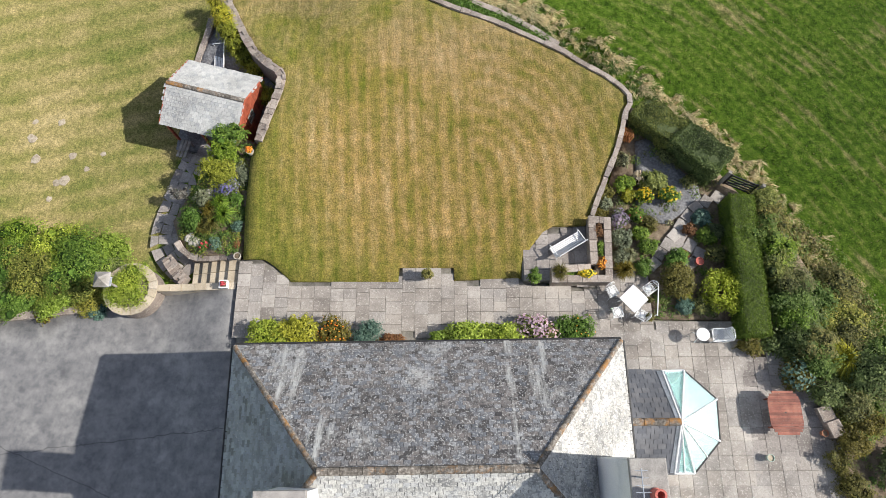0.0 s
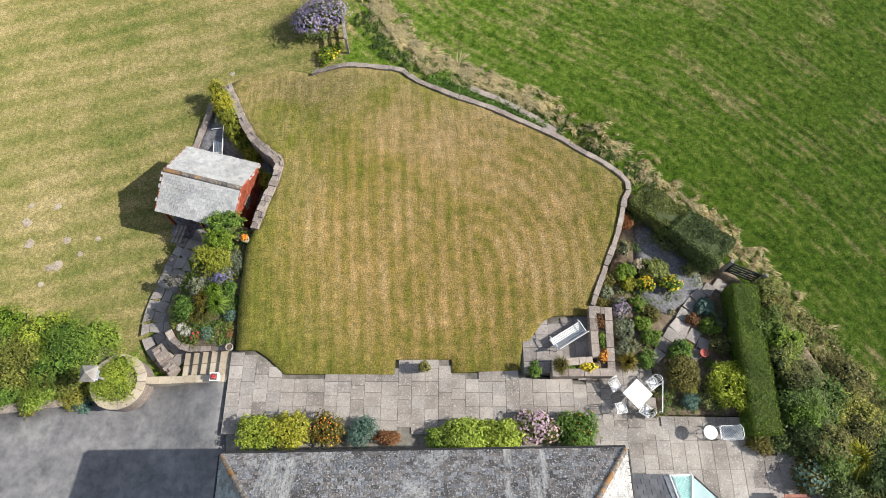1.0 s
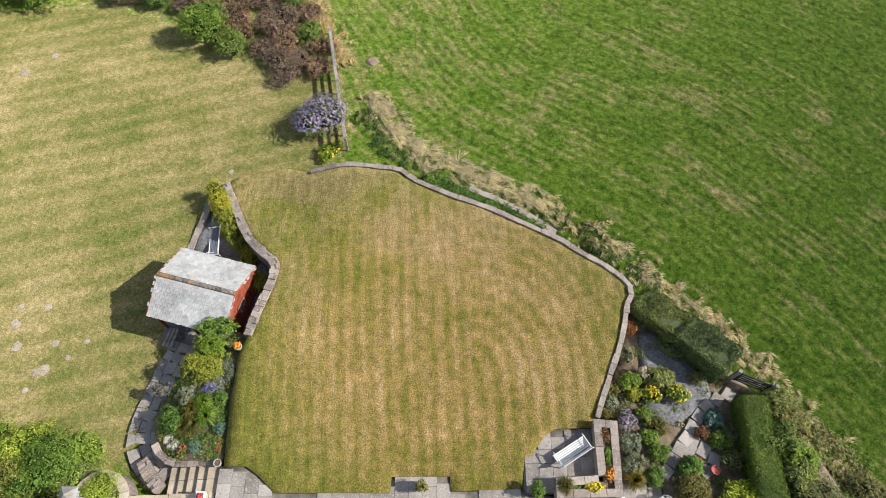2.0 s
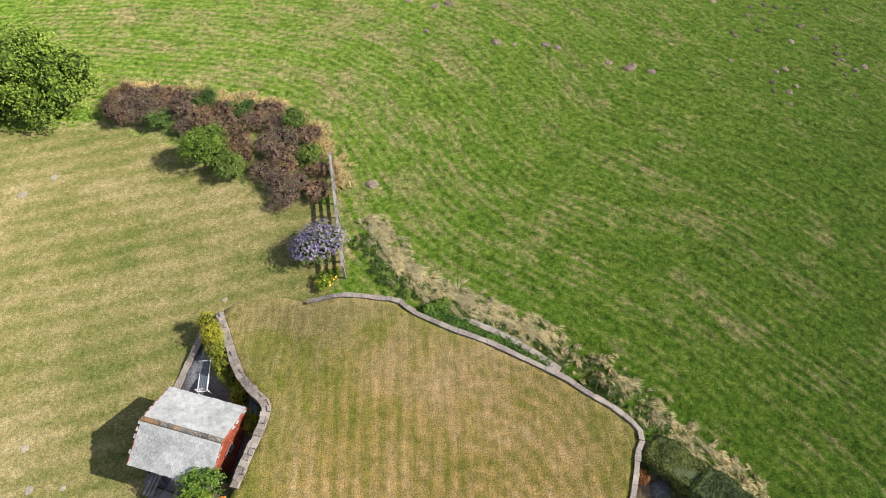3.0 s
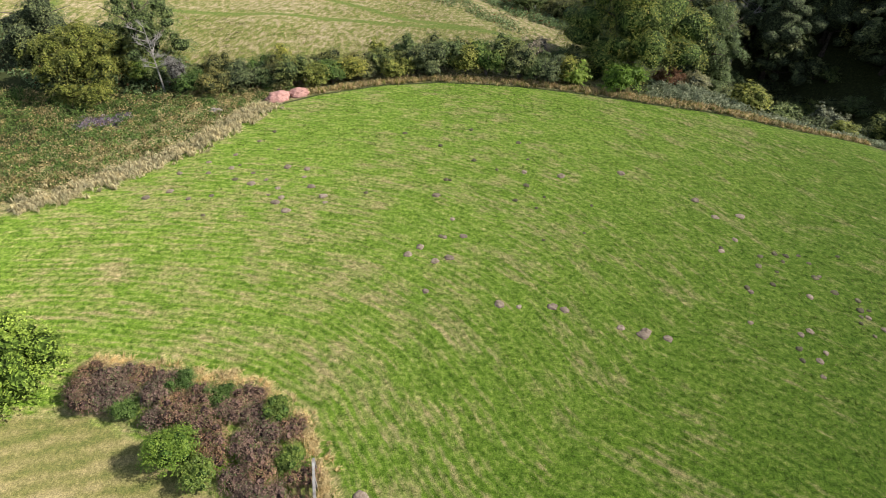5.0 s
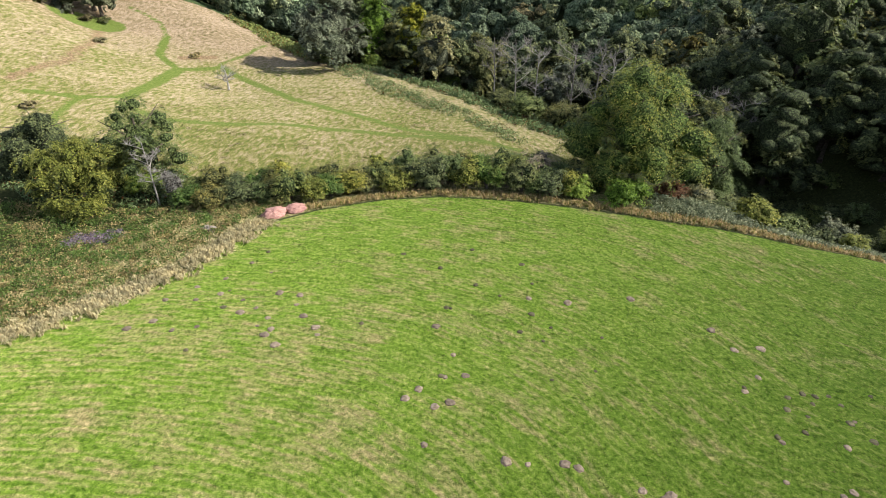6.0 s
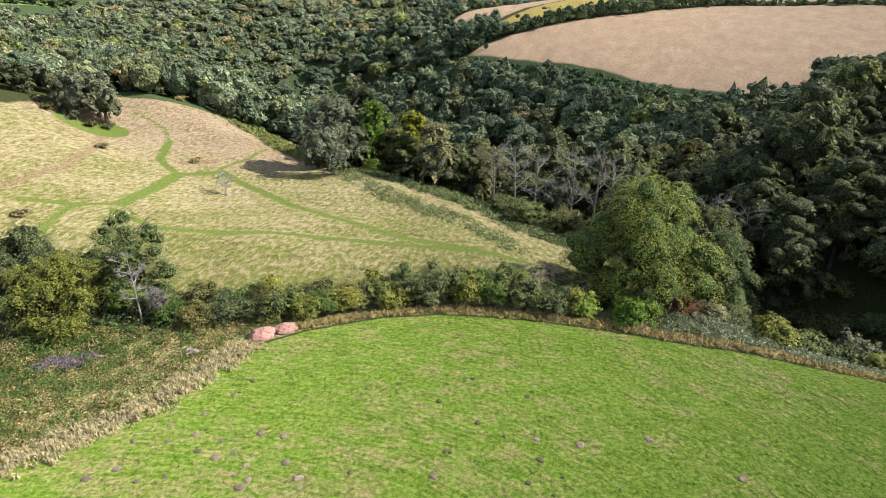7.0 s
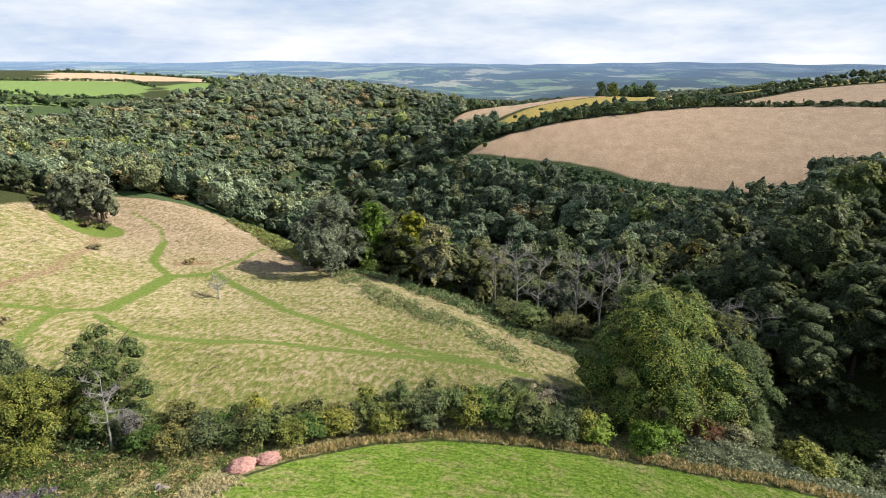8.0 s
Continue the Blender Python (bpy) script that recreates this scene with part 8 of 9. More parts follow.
def clipped_hedge(name, corners, z0, z1, mat, n, size, seed, label, bulge=0.05):
    """A clipped hedge: dense small leaves on flat faces over a leafy core."""
    rng = np.random.default_rng(seed)
    (xa, ya), (xb, yb), w = corners
    L = math.hypot(xb - xa, yb - ya)
    area = np.array([L * w, L * (z1 - z0), L * (z1 - z0), w * (z1 - z0), w * (z1 - z0)])
    face = rng.choice(5, n, p=area / area.sum())
    s, t = rng.random(n), rng.random(n)
    u = np.where(face < 3, s * L, np.where(face == 3, 0, L))
    wv = np.select([face == 0, face == 1, face == 2], [(t - 0.5) * w, -w / 2, w / 2], (s - 0.5) * w)
    zz = np.where(face == 0, z1, z0 + t * (z1 - z0))
    nrm = np.select([(face == 0)[:, None], (face == 1)[:, None], (face == 2)[:, None], (face == 3)[:, None]], [np.array([0, 0, 1.0]), np.array([0, -1.0, 0]), np.array([0, 1.0, 0]), np.array([-1.0, 0, 0])], np.array([1.0, 0, 0]))
    wave = np.array([noise.noise((a * 1.3, b * 1.3, c * 1.3)) for a, b, c in zip(u, wv, zz)])
    p = np.stack([u, wv, zz], 1) + nrm * (wave * bulge + rng.normal(size=n) * 0.02)[:, None]
    edge_r = np.minimum(np.abs(np.abs(wv) - w / 2), 0.12)
    p[:, 2] -= np.where(face == 0, (0.12 - edge_r) * 0.5, 0)
    nn = nrm * 0.5 + unit(n, rng) * 0.5
    nn /= np.linalg.norm(nn, axis=1, keepdims=True)
    v, f = blades(p, nn, size, rng, 0.65)
    root = empty(name, Matrix.Translation((xa, ya, 0)) @ Matrix.Rotation(math.atan2(yb - ya, xb - xa), 4, "Z"))
    part("foliage", mesh_from("foliage", v, f, mat), None, root)
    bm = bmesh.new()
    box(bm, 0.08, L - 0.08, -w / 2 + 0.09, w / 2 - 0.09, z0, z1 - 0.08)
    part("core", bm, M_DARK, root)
    return tagged(root, label, "hedge")


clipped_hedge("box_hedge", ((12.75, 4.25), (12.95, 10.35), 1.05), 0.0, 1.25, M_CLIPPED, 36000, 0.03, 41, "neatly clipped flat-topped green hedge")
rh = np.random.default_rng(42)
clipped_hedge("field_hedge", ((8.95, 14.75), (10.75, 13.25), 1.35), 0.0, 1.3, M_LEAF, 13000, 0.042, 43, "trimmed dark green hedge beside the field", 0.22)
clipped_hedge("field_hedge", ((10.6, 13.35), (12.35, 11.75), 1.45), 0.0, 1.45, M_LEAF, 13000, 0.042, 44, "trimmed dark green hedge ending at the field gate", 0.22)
for i, p in enumerate(along([(14.0, 10.0), (14.15, 8.6), (14.3, 7.2), (14.5, 5.8), (14.8, 4.4), (15.5, 3.4)], 0.7)):
    make_bush("hedge_shrub", p.x + rh.normal() * 0.2, p.y, 1.7, 1.7, 1.3 + 0.5 * rh.random(), (M_LEAF, M_OAK, M_FRESH0, M_LIME)[i % 4], 1230 + i, "loose informal hedge shrub by the field", 1500, 0.06, z=0.0, group="shrubs of the loose hedge", lobes=10)
for i in range(9):
    make_bush("field_bramble", 16.3 + rh.normal() * 0.7 + 0.12 * i, 6.6 - 0.75 * i + rh.normal() * 0.3, 2.2, 2.2, 1.0, (M_OAK, M_FRESH0, M_YELLOWING)[i % 3], 1260 + i, "overgrown bramble at the field edge", 1200, 0.06, z=-0.3, group="brambles at the field edge")

# rockery
ROCKERY = (
    ("potentilla", -11.3, 9.6, 1.1, 1.1, 0.8, M_FRESH, 800, 0.06, "bright green shrub by the path", None), ("ornamental_sage", -10.8, 10.6, 0.9, 0.8, 0.5, M_GREY, 500, 0.05, "grey-green cushion plant in rockery", None),
    ("golden_juniper", -10.2, 11.7, 1.6, 1.5, 0.9, M_GOLDEN, 1500, 0.055, "golden-green spreading juniper in rockery", None), ("golden_juniper", -9.9, 12.6, 1.2, 1.1, 0.9, M_LIME, 1000, 0.06, "lime-green shrub by the shed", None),
    ("mock_orange", -9.6, 13.3, 1.4, 1.0, 1.1, M_FRESH, 1000, 0.06, "green leafy shrub by the shed wall", None), ("lavender", -8.98, 11.6, 0.6, 1.0, 0.4, M_GREY, 600, 0.04, "silver lavender on the lawn edge", None),
    ("catmint", -9.7, 11.0, 1.0, 0.7, 0.5, M_GREY, 460, 0.05, "catmint with violet-blue flowers", [(M_BLUE, 160, 0.05, "blossom")]), ("rock_rose", -9.2, 10.4, 0.6, 0.6, 0.4, M_FRESH, 380, 0.05, "small green cushion plant in rockery", None),
    ("dianthus", -10.6, 8.45, 0.5, 0.45, 0.25, M_FRESH, 260, 0.045, "cushion with red flowers on the rockery edge", [(M_REDBLOOM, 26, 0.05, "blossom")]), ("saxifrage", -10.05, 8.45, 0.55, 0.5, 0.3, M_TEAL, 360, 0.04, "dark blue-green cushion plant", None),
    ("rock_rose", -9.15, 9.2, 0.5, 0.5, 0.35, M_TEAL, 300, 0.05, "blue-green cushion on the lawn edge", None), ("sedum", -9.1, 8.5, 0.3, 0.5, 0.15, M_RUSSET, 200, 0.04, "dark red sedum on the lawn edge", None),
    ("smoke_plant", -12.0, 10.9, 0.9, 0.9, 0.4, M_GREYTWIG, 200, 0.035, "hazy pinkish grass beside the path", None),
)
for i, (nm, x, y, w, d, h, mat, n, size, lab, ex) in enumerate(ROCKERY):
    make_bush(nm, x, y, w * 1.2, d * 1.2, h, mat, 1300 + i, lab, n, size, z=float(bed_w(np.array([x]), np.array([y]))[0]), turn=0, extra=ex)
for i, (x, y, r, h) in enumerate(((-10.2, 9.4, 0.55, 0.6), (-9.7, 9.7, 0.6, 0.7), (-10.4, 10.0, 0.5, 0.6), (-9.9, 10.3, 0.5, 0.6), (-10.7, 9.3, 0.45, 0.5))):
    grass_tuft("day_lily", x, y, float(bed_w(np.array([x]), np.array([y]))[0]), r, h, M_LIME if i % 2 else M_OLIVE, 740 + i, "arching strap-leaved clump in the rockery", 200, 0.018, "perennial")


def boulder(name, x, y, z, r, seed, mat, label, flatten=0.6):
    bm = bmesh.new()
    bmesh.ops.create_icosphere(bm, subdivisions=2, radius=r)
    for v in bm.verts:
        k = 1 + 0.42 * noise.noise(v.co * (1.8 / r) + Vector((seed, 0, 0))) + 0.1 * noise.noise(v.co * (6 / r) + Vector((0, seed, 0)))
        v.co = Vector((v.co.x * k * 1.15, v.co.y * k, v.co.z * k * flatten))
    ob = part(name, bm, mat)
    ob.matrix_world = pose(x, y, z, 0, 0, seed * 47)
    return tagged(ob, label, "stone")


for i, (x, y, r) in enumerate(((-11.42, 8.85, 0.2), (-11.05, 8.65, 0.24), (-10.55, 10.85, 0.22), (-11.0, 9.95, 0.2), (-11.25, 8.98, 0.14))):
    boulder("rockery_stone", x, y, float(bed_w(np.array([x]), np.array([y]))[0]) + 0.06, r, 3 + i, M_POTSTONE, "pale weathered limestone in the rockery")
M_LAWNSTONE = surface("lawn_stone", (0.26, 0.21, 0.15), (0.4, 0.34, 0.26), (0.5, 0.44, 0.35), 7, 40, 0.9, 0.4, 0.006, 0.15)
for i, (x, y) in enumerate(((-20.2, 15.26), (-18.88, 15.23), (-20.23, 14.38), (-16.57, 13.52), (-18.08, 13.46), (-19.89, 13.31), (-17.29, 12.76), (-18.69, 12.08), (-18.31, 12.22), (-18.91, 11.25), (-22.5, 30.6), (-23.9, 29.35), (-10.9, 22.4))):
    boulder("stepping_stone", x, y, gz(x, y) + 0.012, 0.13 + 0.05 * ((i * 7) % 3), 20 + i, M_LAWNSTONE, "flat tan stone sunk in the lawn", 0.1)["group"] = "stones in the lawn"

# conifers by the shed bench and planting on the bank
for i, (x, y, s) in enumerate(((-11.0, 20.6, 1.0), (-10.75, 20.0, 1.05), (-10.45, 19.4, 1.1), (-10.1, 18.8, 1.05), (-9.75, 18.2, 0.9), (-9.2, 17.55, 0.9), (-8.4, 16.2, 1.1))):
    z = -1.1 + 1.0 * float(smooth(17.5, 21.5, np.array([y]))[0])
    make_bush("golden_conifer", x - 0.1, y, 1.15 * s, 1.15 * s, 1.55 * s, M_GOLDEN, 1400 + i, "golden-tipped dwarf conifer against the retaining wall", 1500, 0.05, z=z, lobes=12, aspect=0.35, tidy=0.4, group="conifers behind the shed")
WEST = ((-18.1, 7.4, 2.6, 2.2, 1.5, M_YELLOWING, 2000), (-16.4, 7.7, 2.6, 2.4, 1.7, M_FRESH, 2200), (-15.1, 8.1, 2.2, 1.8, 1.2, M_BRIGHT, 1500), (-18.7, 6.2, 2.2, 1.4, 1.0, M_FRESH, 1300), (-17.0, 6.2, 2.0, 1.3, 1.0, M_BRIGHT, 1200), (-15.7, 6.3, 1.6, 1.4, 0.8, M_YELLOWING, 1000), (-17.4, 8.6, 2.2, 1.8, 1.3, M_BRIGHT, 1200), (-16.3, 6.9, 2.0, 1.8, 1.3, M_YELLOWING, 1200), (-19.4, 9.0, 2.0, 1.6, 1.1, M_LIME, 1000),
        (-15.3, 5.75, 0.9, 0.8, 0.5, M_TEAL, 500), (-19.6, 7.9, 2.0, 2.0, 1.4, M_FRESH, 1300), (-20.6, 6.6, 2.4, 2.2, 1.2, M_LEAF, 1400), (-14.9, 7.2, 1.4, 1.4, 1.2, M_LEAF, 1000), (-22.6, 7.0, 2.6, 2.4, 1.4, M_LEAF, 1400), (-17.6, 5.75, 1.2, 0.7, 0.5, M_AUTUMN, 500))
for i, (x, y, w, d, h, mat, n) in enumerate(WEST):
    make_bush("border_shrub", x, y, w * 1.25, d * 1.25, h, mat, 1450 + i, "loose leafy shrub in the border beside the drive", int(n * 1.7), 0.055, lobes=14, tidy=0.4, z=max(gz(x, y), -1.15), group="shrubs beside the drive")
make_bush("ivy_mound", -13.7, 6.45, 2.1, 2.1, 0.6, M_BRIGHT, 1480, "bright green ivy filling the round planter", 3000, 0.045, z=-0.25, category="ivy")

# ---- field edges and pasture ----
make_bush("hydrangea_bush", -6.25, 25.2, 2.6, 2.5, 1.85, M_LEAF, 1500, "large hydrangea covered in blue and mauve flower heads", 2200, 0.07, lobes=14, extra=[(M_BLUE, 800, 0.062, "blue_blossom"), (M_LILAC, 1100, 0.062, "mauve_blossom")])
make_bush("marigold_clump", -5.7, 23.4, 2.0, 1.0, 0.5, M_LIME, 1501, "yellow-flowered ground cover below the hydrangea", 800, 0.06, extra=[(M_GOLDBLOOM, 30, 0.06, "blossom")])
M_HAZEL = leaves("leaf_hazel", (0.1, 0.17, 0.022), (0.21, 0.31, 0.042), (0.36, 0.47, 0.085))
make_tree("hazel_bush", -24.9, 37.2, 5.0, 3.5, M_HAZEL, 1502, "broad sunlit hazel at the lawn's far hedge", 15000, 0.075, 34, bare=0.02, category="shrub")
make_tree("hazel_bush", -28.6, 36.6, 4.6, 3.6, M_LIME, 1503, "hazel in the lawn's far hedge", 6500, 0.09, 22, bare=0.02, category="shrub")
make_bush("elder_bush", -13.6, 31.6, 3.0, 2.8, 2.6, M_FRESH, 1504, "round green elder at the bramble's edge", 3600, 0.07, lobes=12)
make_bush("elder_bush", -12.0, 30.7, 2.0, 2.0, 1.5, M_FRESH0, 1505, "pale green elder shoots at the bramble's edge", 1200, 0.08)
# the bramble bank, plant by plant
BR = [(-20.4, 34.6), (-16.5, 34.2), (-14.6, 33.2), (-12.6, 31.4), (-11.4, 30.2), (-8.3, 28.6), (-6.4, 28.4), (-6.3, 31.2), (-7.7, 33.9), (-10.8, 36.0), (-16.3, 36.8), (-20.8, 37.4)]
rb = np.random.default_rng(51)
bx, by = rb.uniform(-21, -6, 900), rb.uniform(28, 37.5, 900)
ok = inside(bx, by, BR)
chosen = []
for x, y in zip(bx[ok], by[ok]):
    if all((x - a) ** 2 + (y - b) ** 2 > 1.05 for a, b in chosen):
        chosen.append((x, y))
for i, (x, y) in enumerate(chosen):
    green = rb.random() < 0.26
    make_bush("bramble", x, y, 2.0, 2.0, rb.uniform(0.85, 1.3), M_FRESH0 if green else M_BRAMBLE, 1520 + i, "green bramble shoots on the bank" if green else "browned bramble thicket on the bank", 1000, 0.055, group="brambles on the bank", category="bramble")



def tuft_field(name, xs, ys, zs, r, h, mat, seed, label, lean=(0, 0), n=26, wide=0.018, category="grass", hvar=0.5):
    """Many grass tussocks as one body."""
    rng = np.random.default_rng(seed)
    k = len(xs)
    m = k * n
    cx, cy, cz = (np.repeat(a, n) for a in (xs, ys, zs))
    a = rng.uniform(0, 2 * math.pi, m)
    sc = np.repeat(rng.uniform(1 - hvar, 1 + hvar, k), n)
    reach = r * sc * rng.uniform(0.2, 1.0, m)
    hh = h * sc * rng.uniform(0.5, 1.0, m)
    d = np.stack([np.cos(a), np.sin(a), np.zeros(m)], 1)
    s = np.stack([-np.sin(a), np.cos(a), np.zeros(m)], 1) * wide
    c = np.stack([cx, cy, cz], 1)
    sway = np.repeat(rng.normal(size=(k, 2)) * 0.6 * math.hypot(*lean), n, axis=0)
    ln = np.column_stack([lean[0] + sway[:, 0], lean[1] + sway[:, 1], np.zeros(m)]) * sc[:, None]
    b0 = c + d * (r * 0.35 * rng.random(m))[:, None]
    up = np.array([0, 0, 1.0])
    p1 = b0 + d * (reach * 0.45)[:, None] + up * (hh * 0.85)[:, None] + ln * 0.4
    p2 = b0 + d * reach[:, None] + up * (hh * rng.uniform(0.3, 0.75, m))[:, None] + ln
    v = np.stack([b0 - s, b0 + s, p1 + s * 0.8, p1 - s * 0.8, p2 + s * 0.2, p2 - s * 0.2], 1).reshape(-1, 3)
    i = 6 * np.arange(m)[:, None]
    f = np.concatenate([i + np.array([[0, 1, 2, 3]]), i + np.array([[3, 2, 4, 5]])])
    ob = new(name, mesh_from(name, v, f, mat))
    return tagged(ob, label, category, kind="stuff")


def strip_points(line, width, per_m, seed, z=None):
    rng = np.random.default_rng(seed)
    out = []
    for a, b in zip(line, line[1:]):
        L = math.hypot(b[0] - a[0], b[1] - a[1])
        n = int(L * per_m)
        t = rng.random(n)
        off = rng.normal(size=n) * width * 0.45
        nx_, ny_ = -(b[1] - a[1]) / L, (b[0] - a[0]) / L
        out.append(np.column_stack([a[0] + (b[0] - a[0]) * t + nx_ * off, a[1] + (b[1] - a[1]) * t + ny_ * off]))
    p = np.concatenate(out)
    return p[:, 0], p[:, 1], ground(p[:, 0], p[:, 1]) if z is None else np.full(len(p), z)


DRY_EDGE = [(-4.0, 27.4), (-2.6, 25.2), (-0.9, 23.2), (2.3, 21.7), (4.9, 20.3), (8.2, 18.2), (10.4, 16.0), (13.0, 13.6), (14.6, 11.6), (16.0, 9.0), (17.4, 6.0)]
tuft_field("dry_grass", *strip_points(DRY_EDGE[:5], 0.8, 34, 52), 0.2, 0.15, M_DRY, 53, "bleached long grass flattened along the field edge", (0.3, -0.22), 30, 0.012, hvar=0.6)
tuft_field("dry_grass", *strip_points(DRY_EDGE[4:], 0.9, 22, 54), 0.18, 0.15, M_DRY, 55, "bleached long grass along the field edge", (0.15, -0.14), 24, 0.011, hvar=0.5)
tuft_field("dry_grass", *strip_points([(-5.6, 29.2), (-6.2, 31.6), (-7.8, 34.4), (-11, 36.6), (-16, 37.4), (-21, 38.2)], 0.7, 22, 56), 0.3, 0.25, M_DRY, 57, "bleached long grass round the bramble bank", (0.1, 0.1), 22, 0.013)
tuft_field("rank_grass", *strip_points([(-4.3, 26.2), (-3.0, 23.8), (-1.2, 22.6), (1.5, 21.5), (4.2, 20.4), (7.0, 18.6), (9.0, 16.8), (10.6, 15.2)], 0.9, 22, 58), 0.2, 0.16, M_FRESH0, 59, "rank green grass and weeds by the wall", (0, 0), 26, 0.012)
tuft_field("wall_weeds", *strip_points([(4.9, 18.35), (3.6, 19.1), (2.3, 19.8), (1.0, 20.4), (-0.6, 20.95)], 0.34, 60, 60, 0.98), 0.2, 0.16, M_FRESH, 61, "weeds growing between the two walls", (0, 0), 26)
make_bush("wall_shrub", -0.2, 21.6, 1.8, 0.9, 0.55, M_FRESH, 1700, "low leafy weeds by the lawn wall", 700, 0.06)
make_bush("wall_shrub", 1.4, 20.6, 1.8, 0.8, 0.5, M_LEAF, 1701, "low leafy weeds between the walls", 700, 0.06)

# molehills
M_MOLE = surface("mole_soil", (0.14, 0.105, 0.075), (0.22, 0.17, 0.125), (0.31, 0.25, 0.19), 5, 25, 0.95, 0.8, 0.03, 0.3)
M_MOLEOLD = surface("old_mole_soil", (0.06, 0.06, 0.03), (0.1, 0.09, 0.05), (0.16, 0.13, 0.08), 5, 25, 0.95, 0.8, 0.03, 0.3)
MOLES = [(-3.9, 29.8), (14.5, 40.7), (11.6, 41.5), (3.9, 43.3), (23.7, 41.7), (-1.0, 44.4), (-9.7, 55.9), (-13.7, 57.2), (-0.4, 56.2), (10.6, 60.0), (-1.5, 49.2), (5.2, 43.1), (13.2, 41.2), (12.9, 40.9), (7.4, 43.2), (8.2, 42.9),
         (-2.4, 48.3), (-0.4, 47.6), (0.6, 48.0), (-15, 58.6), (-16.4, 59.8), (-10.9, 57.4), (-18.6, 60.8), (-13.4, 55.0), (-21.0, 62.0), (-11.8, 60.4)]
MOLES += [(-24.5, 56.2), (-23.0, 60.1), (-20.4, 60.0), (-16.1, 58.0), (-13.1, 55.7), (-12.3, 53.8), (-9.4, 55.0), (-13.6, 60.8), (-11.8, 59.0), (0.9, 52.8), (0.3, 50.4), (1.7, 50.6), (7.4, 60.4), (16.2, 61.0), (21.7, 57.2), (22.6, 54.8),
          (24.9, 55.2), (23.1, 51.8), (21.4, 50.2), (-22.8, 57.1), (-20.8, 55.8), (-19.0, 56.2), (-18.9, 63.3), (-17.4, 66.0)]
mole_mesh = []
for s in range(3):
    for mt in (M_MOLE, M_MOLEOLD):
        bm = bmesh.new()
        bmesh.ops.create_icosphere(bm, subdivisions=2, radius=0.3)
        for v in bm.verts:
            k = 1 + 0.35 * noise.noise(v.co * 6 + Vector((s * 9, 0, 0)))
            v.co = Vector((v.co.x * k * 1.2, v.co.y * k, v.co.z * k * 0.45))
        mole_mesh.append(mesh_of("molehill", bm, mt))
rm = np.random.default_rng(62)
extra_moles = [(rm.uniform(-22, 14), rm.uniform(50, 70)) for _ in range(24)] + [(rm.uniform(20, 32), rm.uniform(38, 52)) for _ in range(34)]
for i, (x, y) in enumerate(MOLES + extra_moles):
    if not inside(np.array([x]), np.array([y]), PASTURE)[0]:
        continue
    ob = new("molehill", mole_mesh[int(rm.integers(3)) * 2 + (0 if i < len(MOLES) else int(rm.random() < 0.75))])
    k = rm.uniform(0.6, 1.15) * (1.0 if i < len(MOLES) else 0.75)
    ob.matrix_world = pose(x, y, gz(x, y), 0, 0, rm.uniform(0, 360)) @ Matrix.Diagonal((k, k, k, 1))
    tagged(ob, "small molehill of bare earth in the pasture", "molehill", "molehills in the pasture")

# ---- hedge and scrub at the far side of the pasture ----
rs = np.random.default_rng(63)
BOUNDARY = [(-30, 82.6), (-24, 81.6), (-18.5, 81.8), (-13, 82.2), (-7, 84.2), (-1, 85.2), (5, 85.0), (11, 83.8), (15, 83.0)]
for i, p in enumerate(along(BOUNDARY, 1.9) + [Vector((q.x, q.y + 2.6, 0)) for q in along(BOUNDARY, 2.6)]):
    h = rs.uniform(2.9, 4.9) if p.x > -20 else rs.uniform(2.2, 3.6)
    make_bush("hedgerow_shrub", p.x + rs.normal() * 0.4, p.y + rs.normal() * 0.5, rs.uniform(4.0, 5.6), rs.uniform(3.6, 4.8), h, (M_DARK, M_LEAF, M_OAK, M_LEAF, M_YELLOWING)[int(rs.integers(5))] if i % 9 else M_FRESH0, 1800 + i,
              "thorn shrub in the pasture's boundary hedge", 2000, 0.105, group="shrubs of the boundary hedge", lobes=10)
# the two round bushes get brighter leaves: sunlight put into their colour
for i, (x, y, w, h, mat, lab) in enumerate(((15.6, 82.0, 3.2, 3.0, M_BRIGHT, "round yellow-green bush at the field edge"), (21.0, 80.6, 5.4, 3.8, M_LIME, "round sunlit green bush at the field edge"), (36.5, 81.0, 5.4, 3.8, M_YELLOWING, "tawny rounded bush in the bracken"),
                                          (44, 86, 5.5, 3.8, M_LEAF, "green bush behind the bracken"), (52, 88, 5.5, 5.5, M_GREY, "grey-green young ash behind the bracken"), (49, 80.5, 3.4, 3.0, M_YELLOWING, "tawny bush in the bracken"), (27.5, 85, 4, 2.2, M_RUSSET, "rust-coloured bush below the trees"),
                                          (11.2, 86.8, 5.0, 4.4, M_GREYTWIG, "grey-brown half-bare bush beside the beech"), (16.2, 85.6, 5.0, 4.0, M_DARK, "dark bush under the beech"), (58, 84, 5.5, 4.6, M_LEAF, "green bush behind the bracken"), (31, 84.5, 3.4, 2.6, M_GREY, "grey-green bush in the bracken"))):
    make_bush("field_bush", x, y, w, w * 0.95, h, mat, 1840 + i, lab, 2200, 0.13, lobes=14)
M_SCRUB = leaves("scrub", (0.13, 0.12, 0.05), (0.26, 0.23, 0.1), (0.46, 0.38, 0.22), glow=0.15)


def scatter(poly, n, seed):
    rng = np.random.default_rng(seed)
    xs, ys = [p[0] for p in poly], [p[1] for p in poly]
    x, y = rng.uniform(min(xs), max(xs), n), rng.uniform(min(ys), max(ys), n)
    ok = inside(x, y, poly)
    return x[ok], y[ok], ground(x[ok], y[ok])


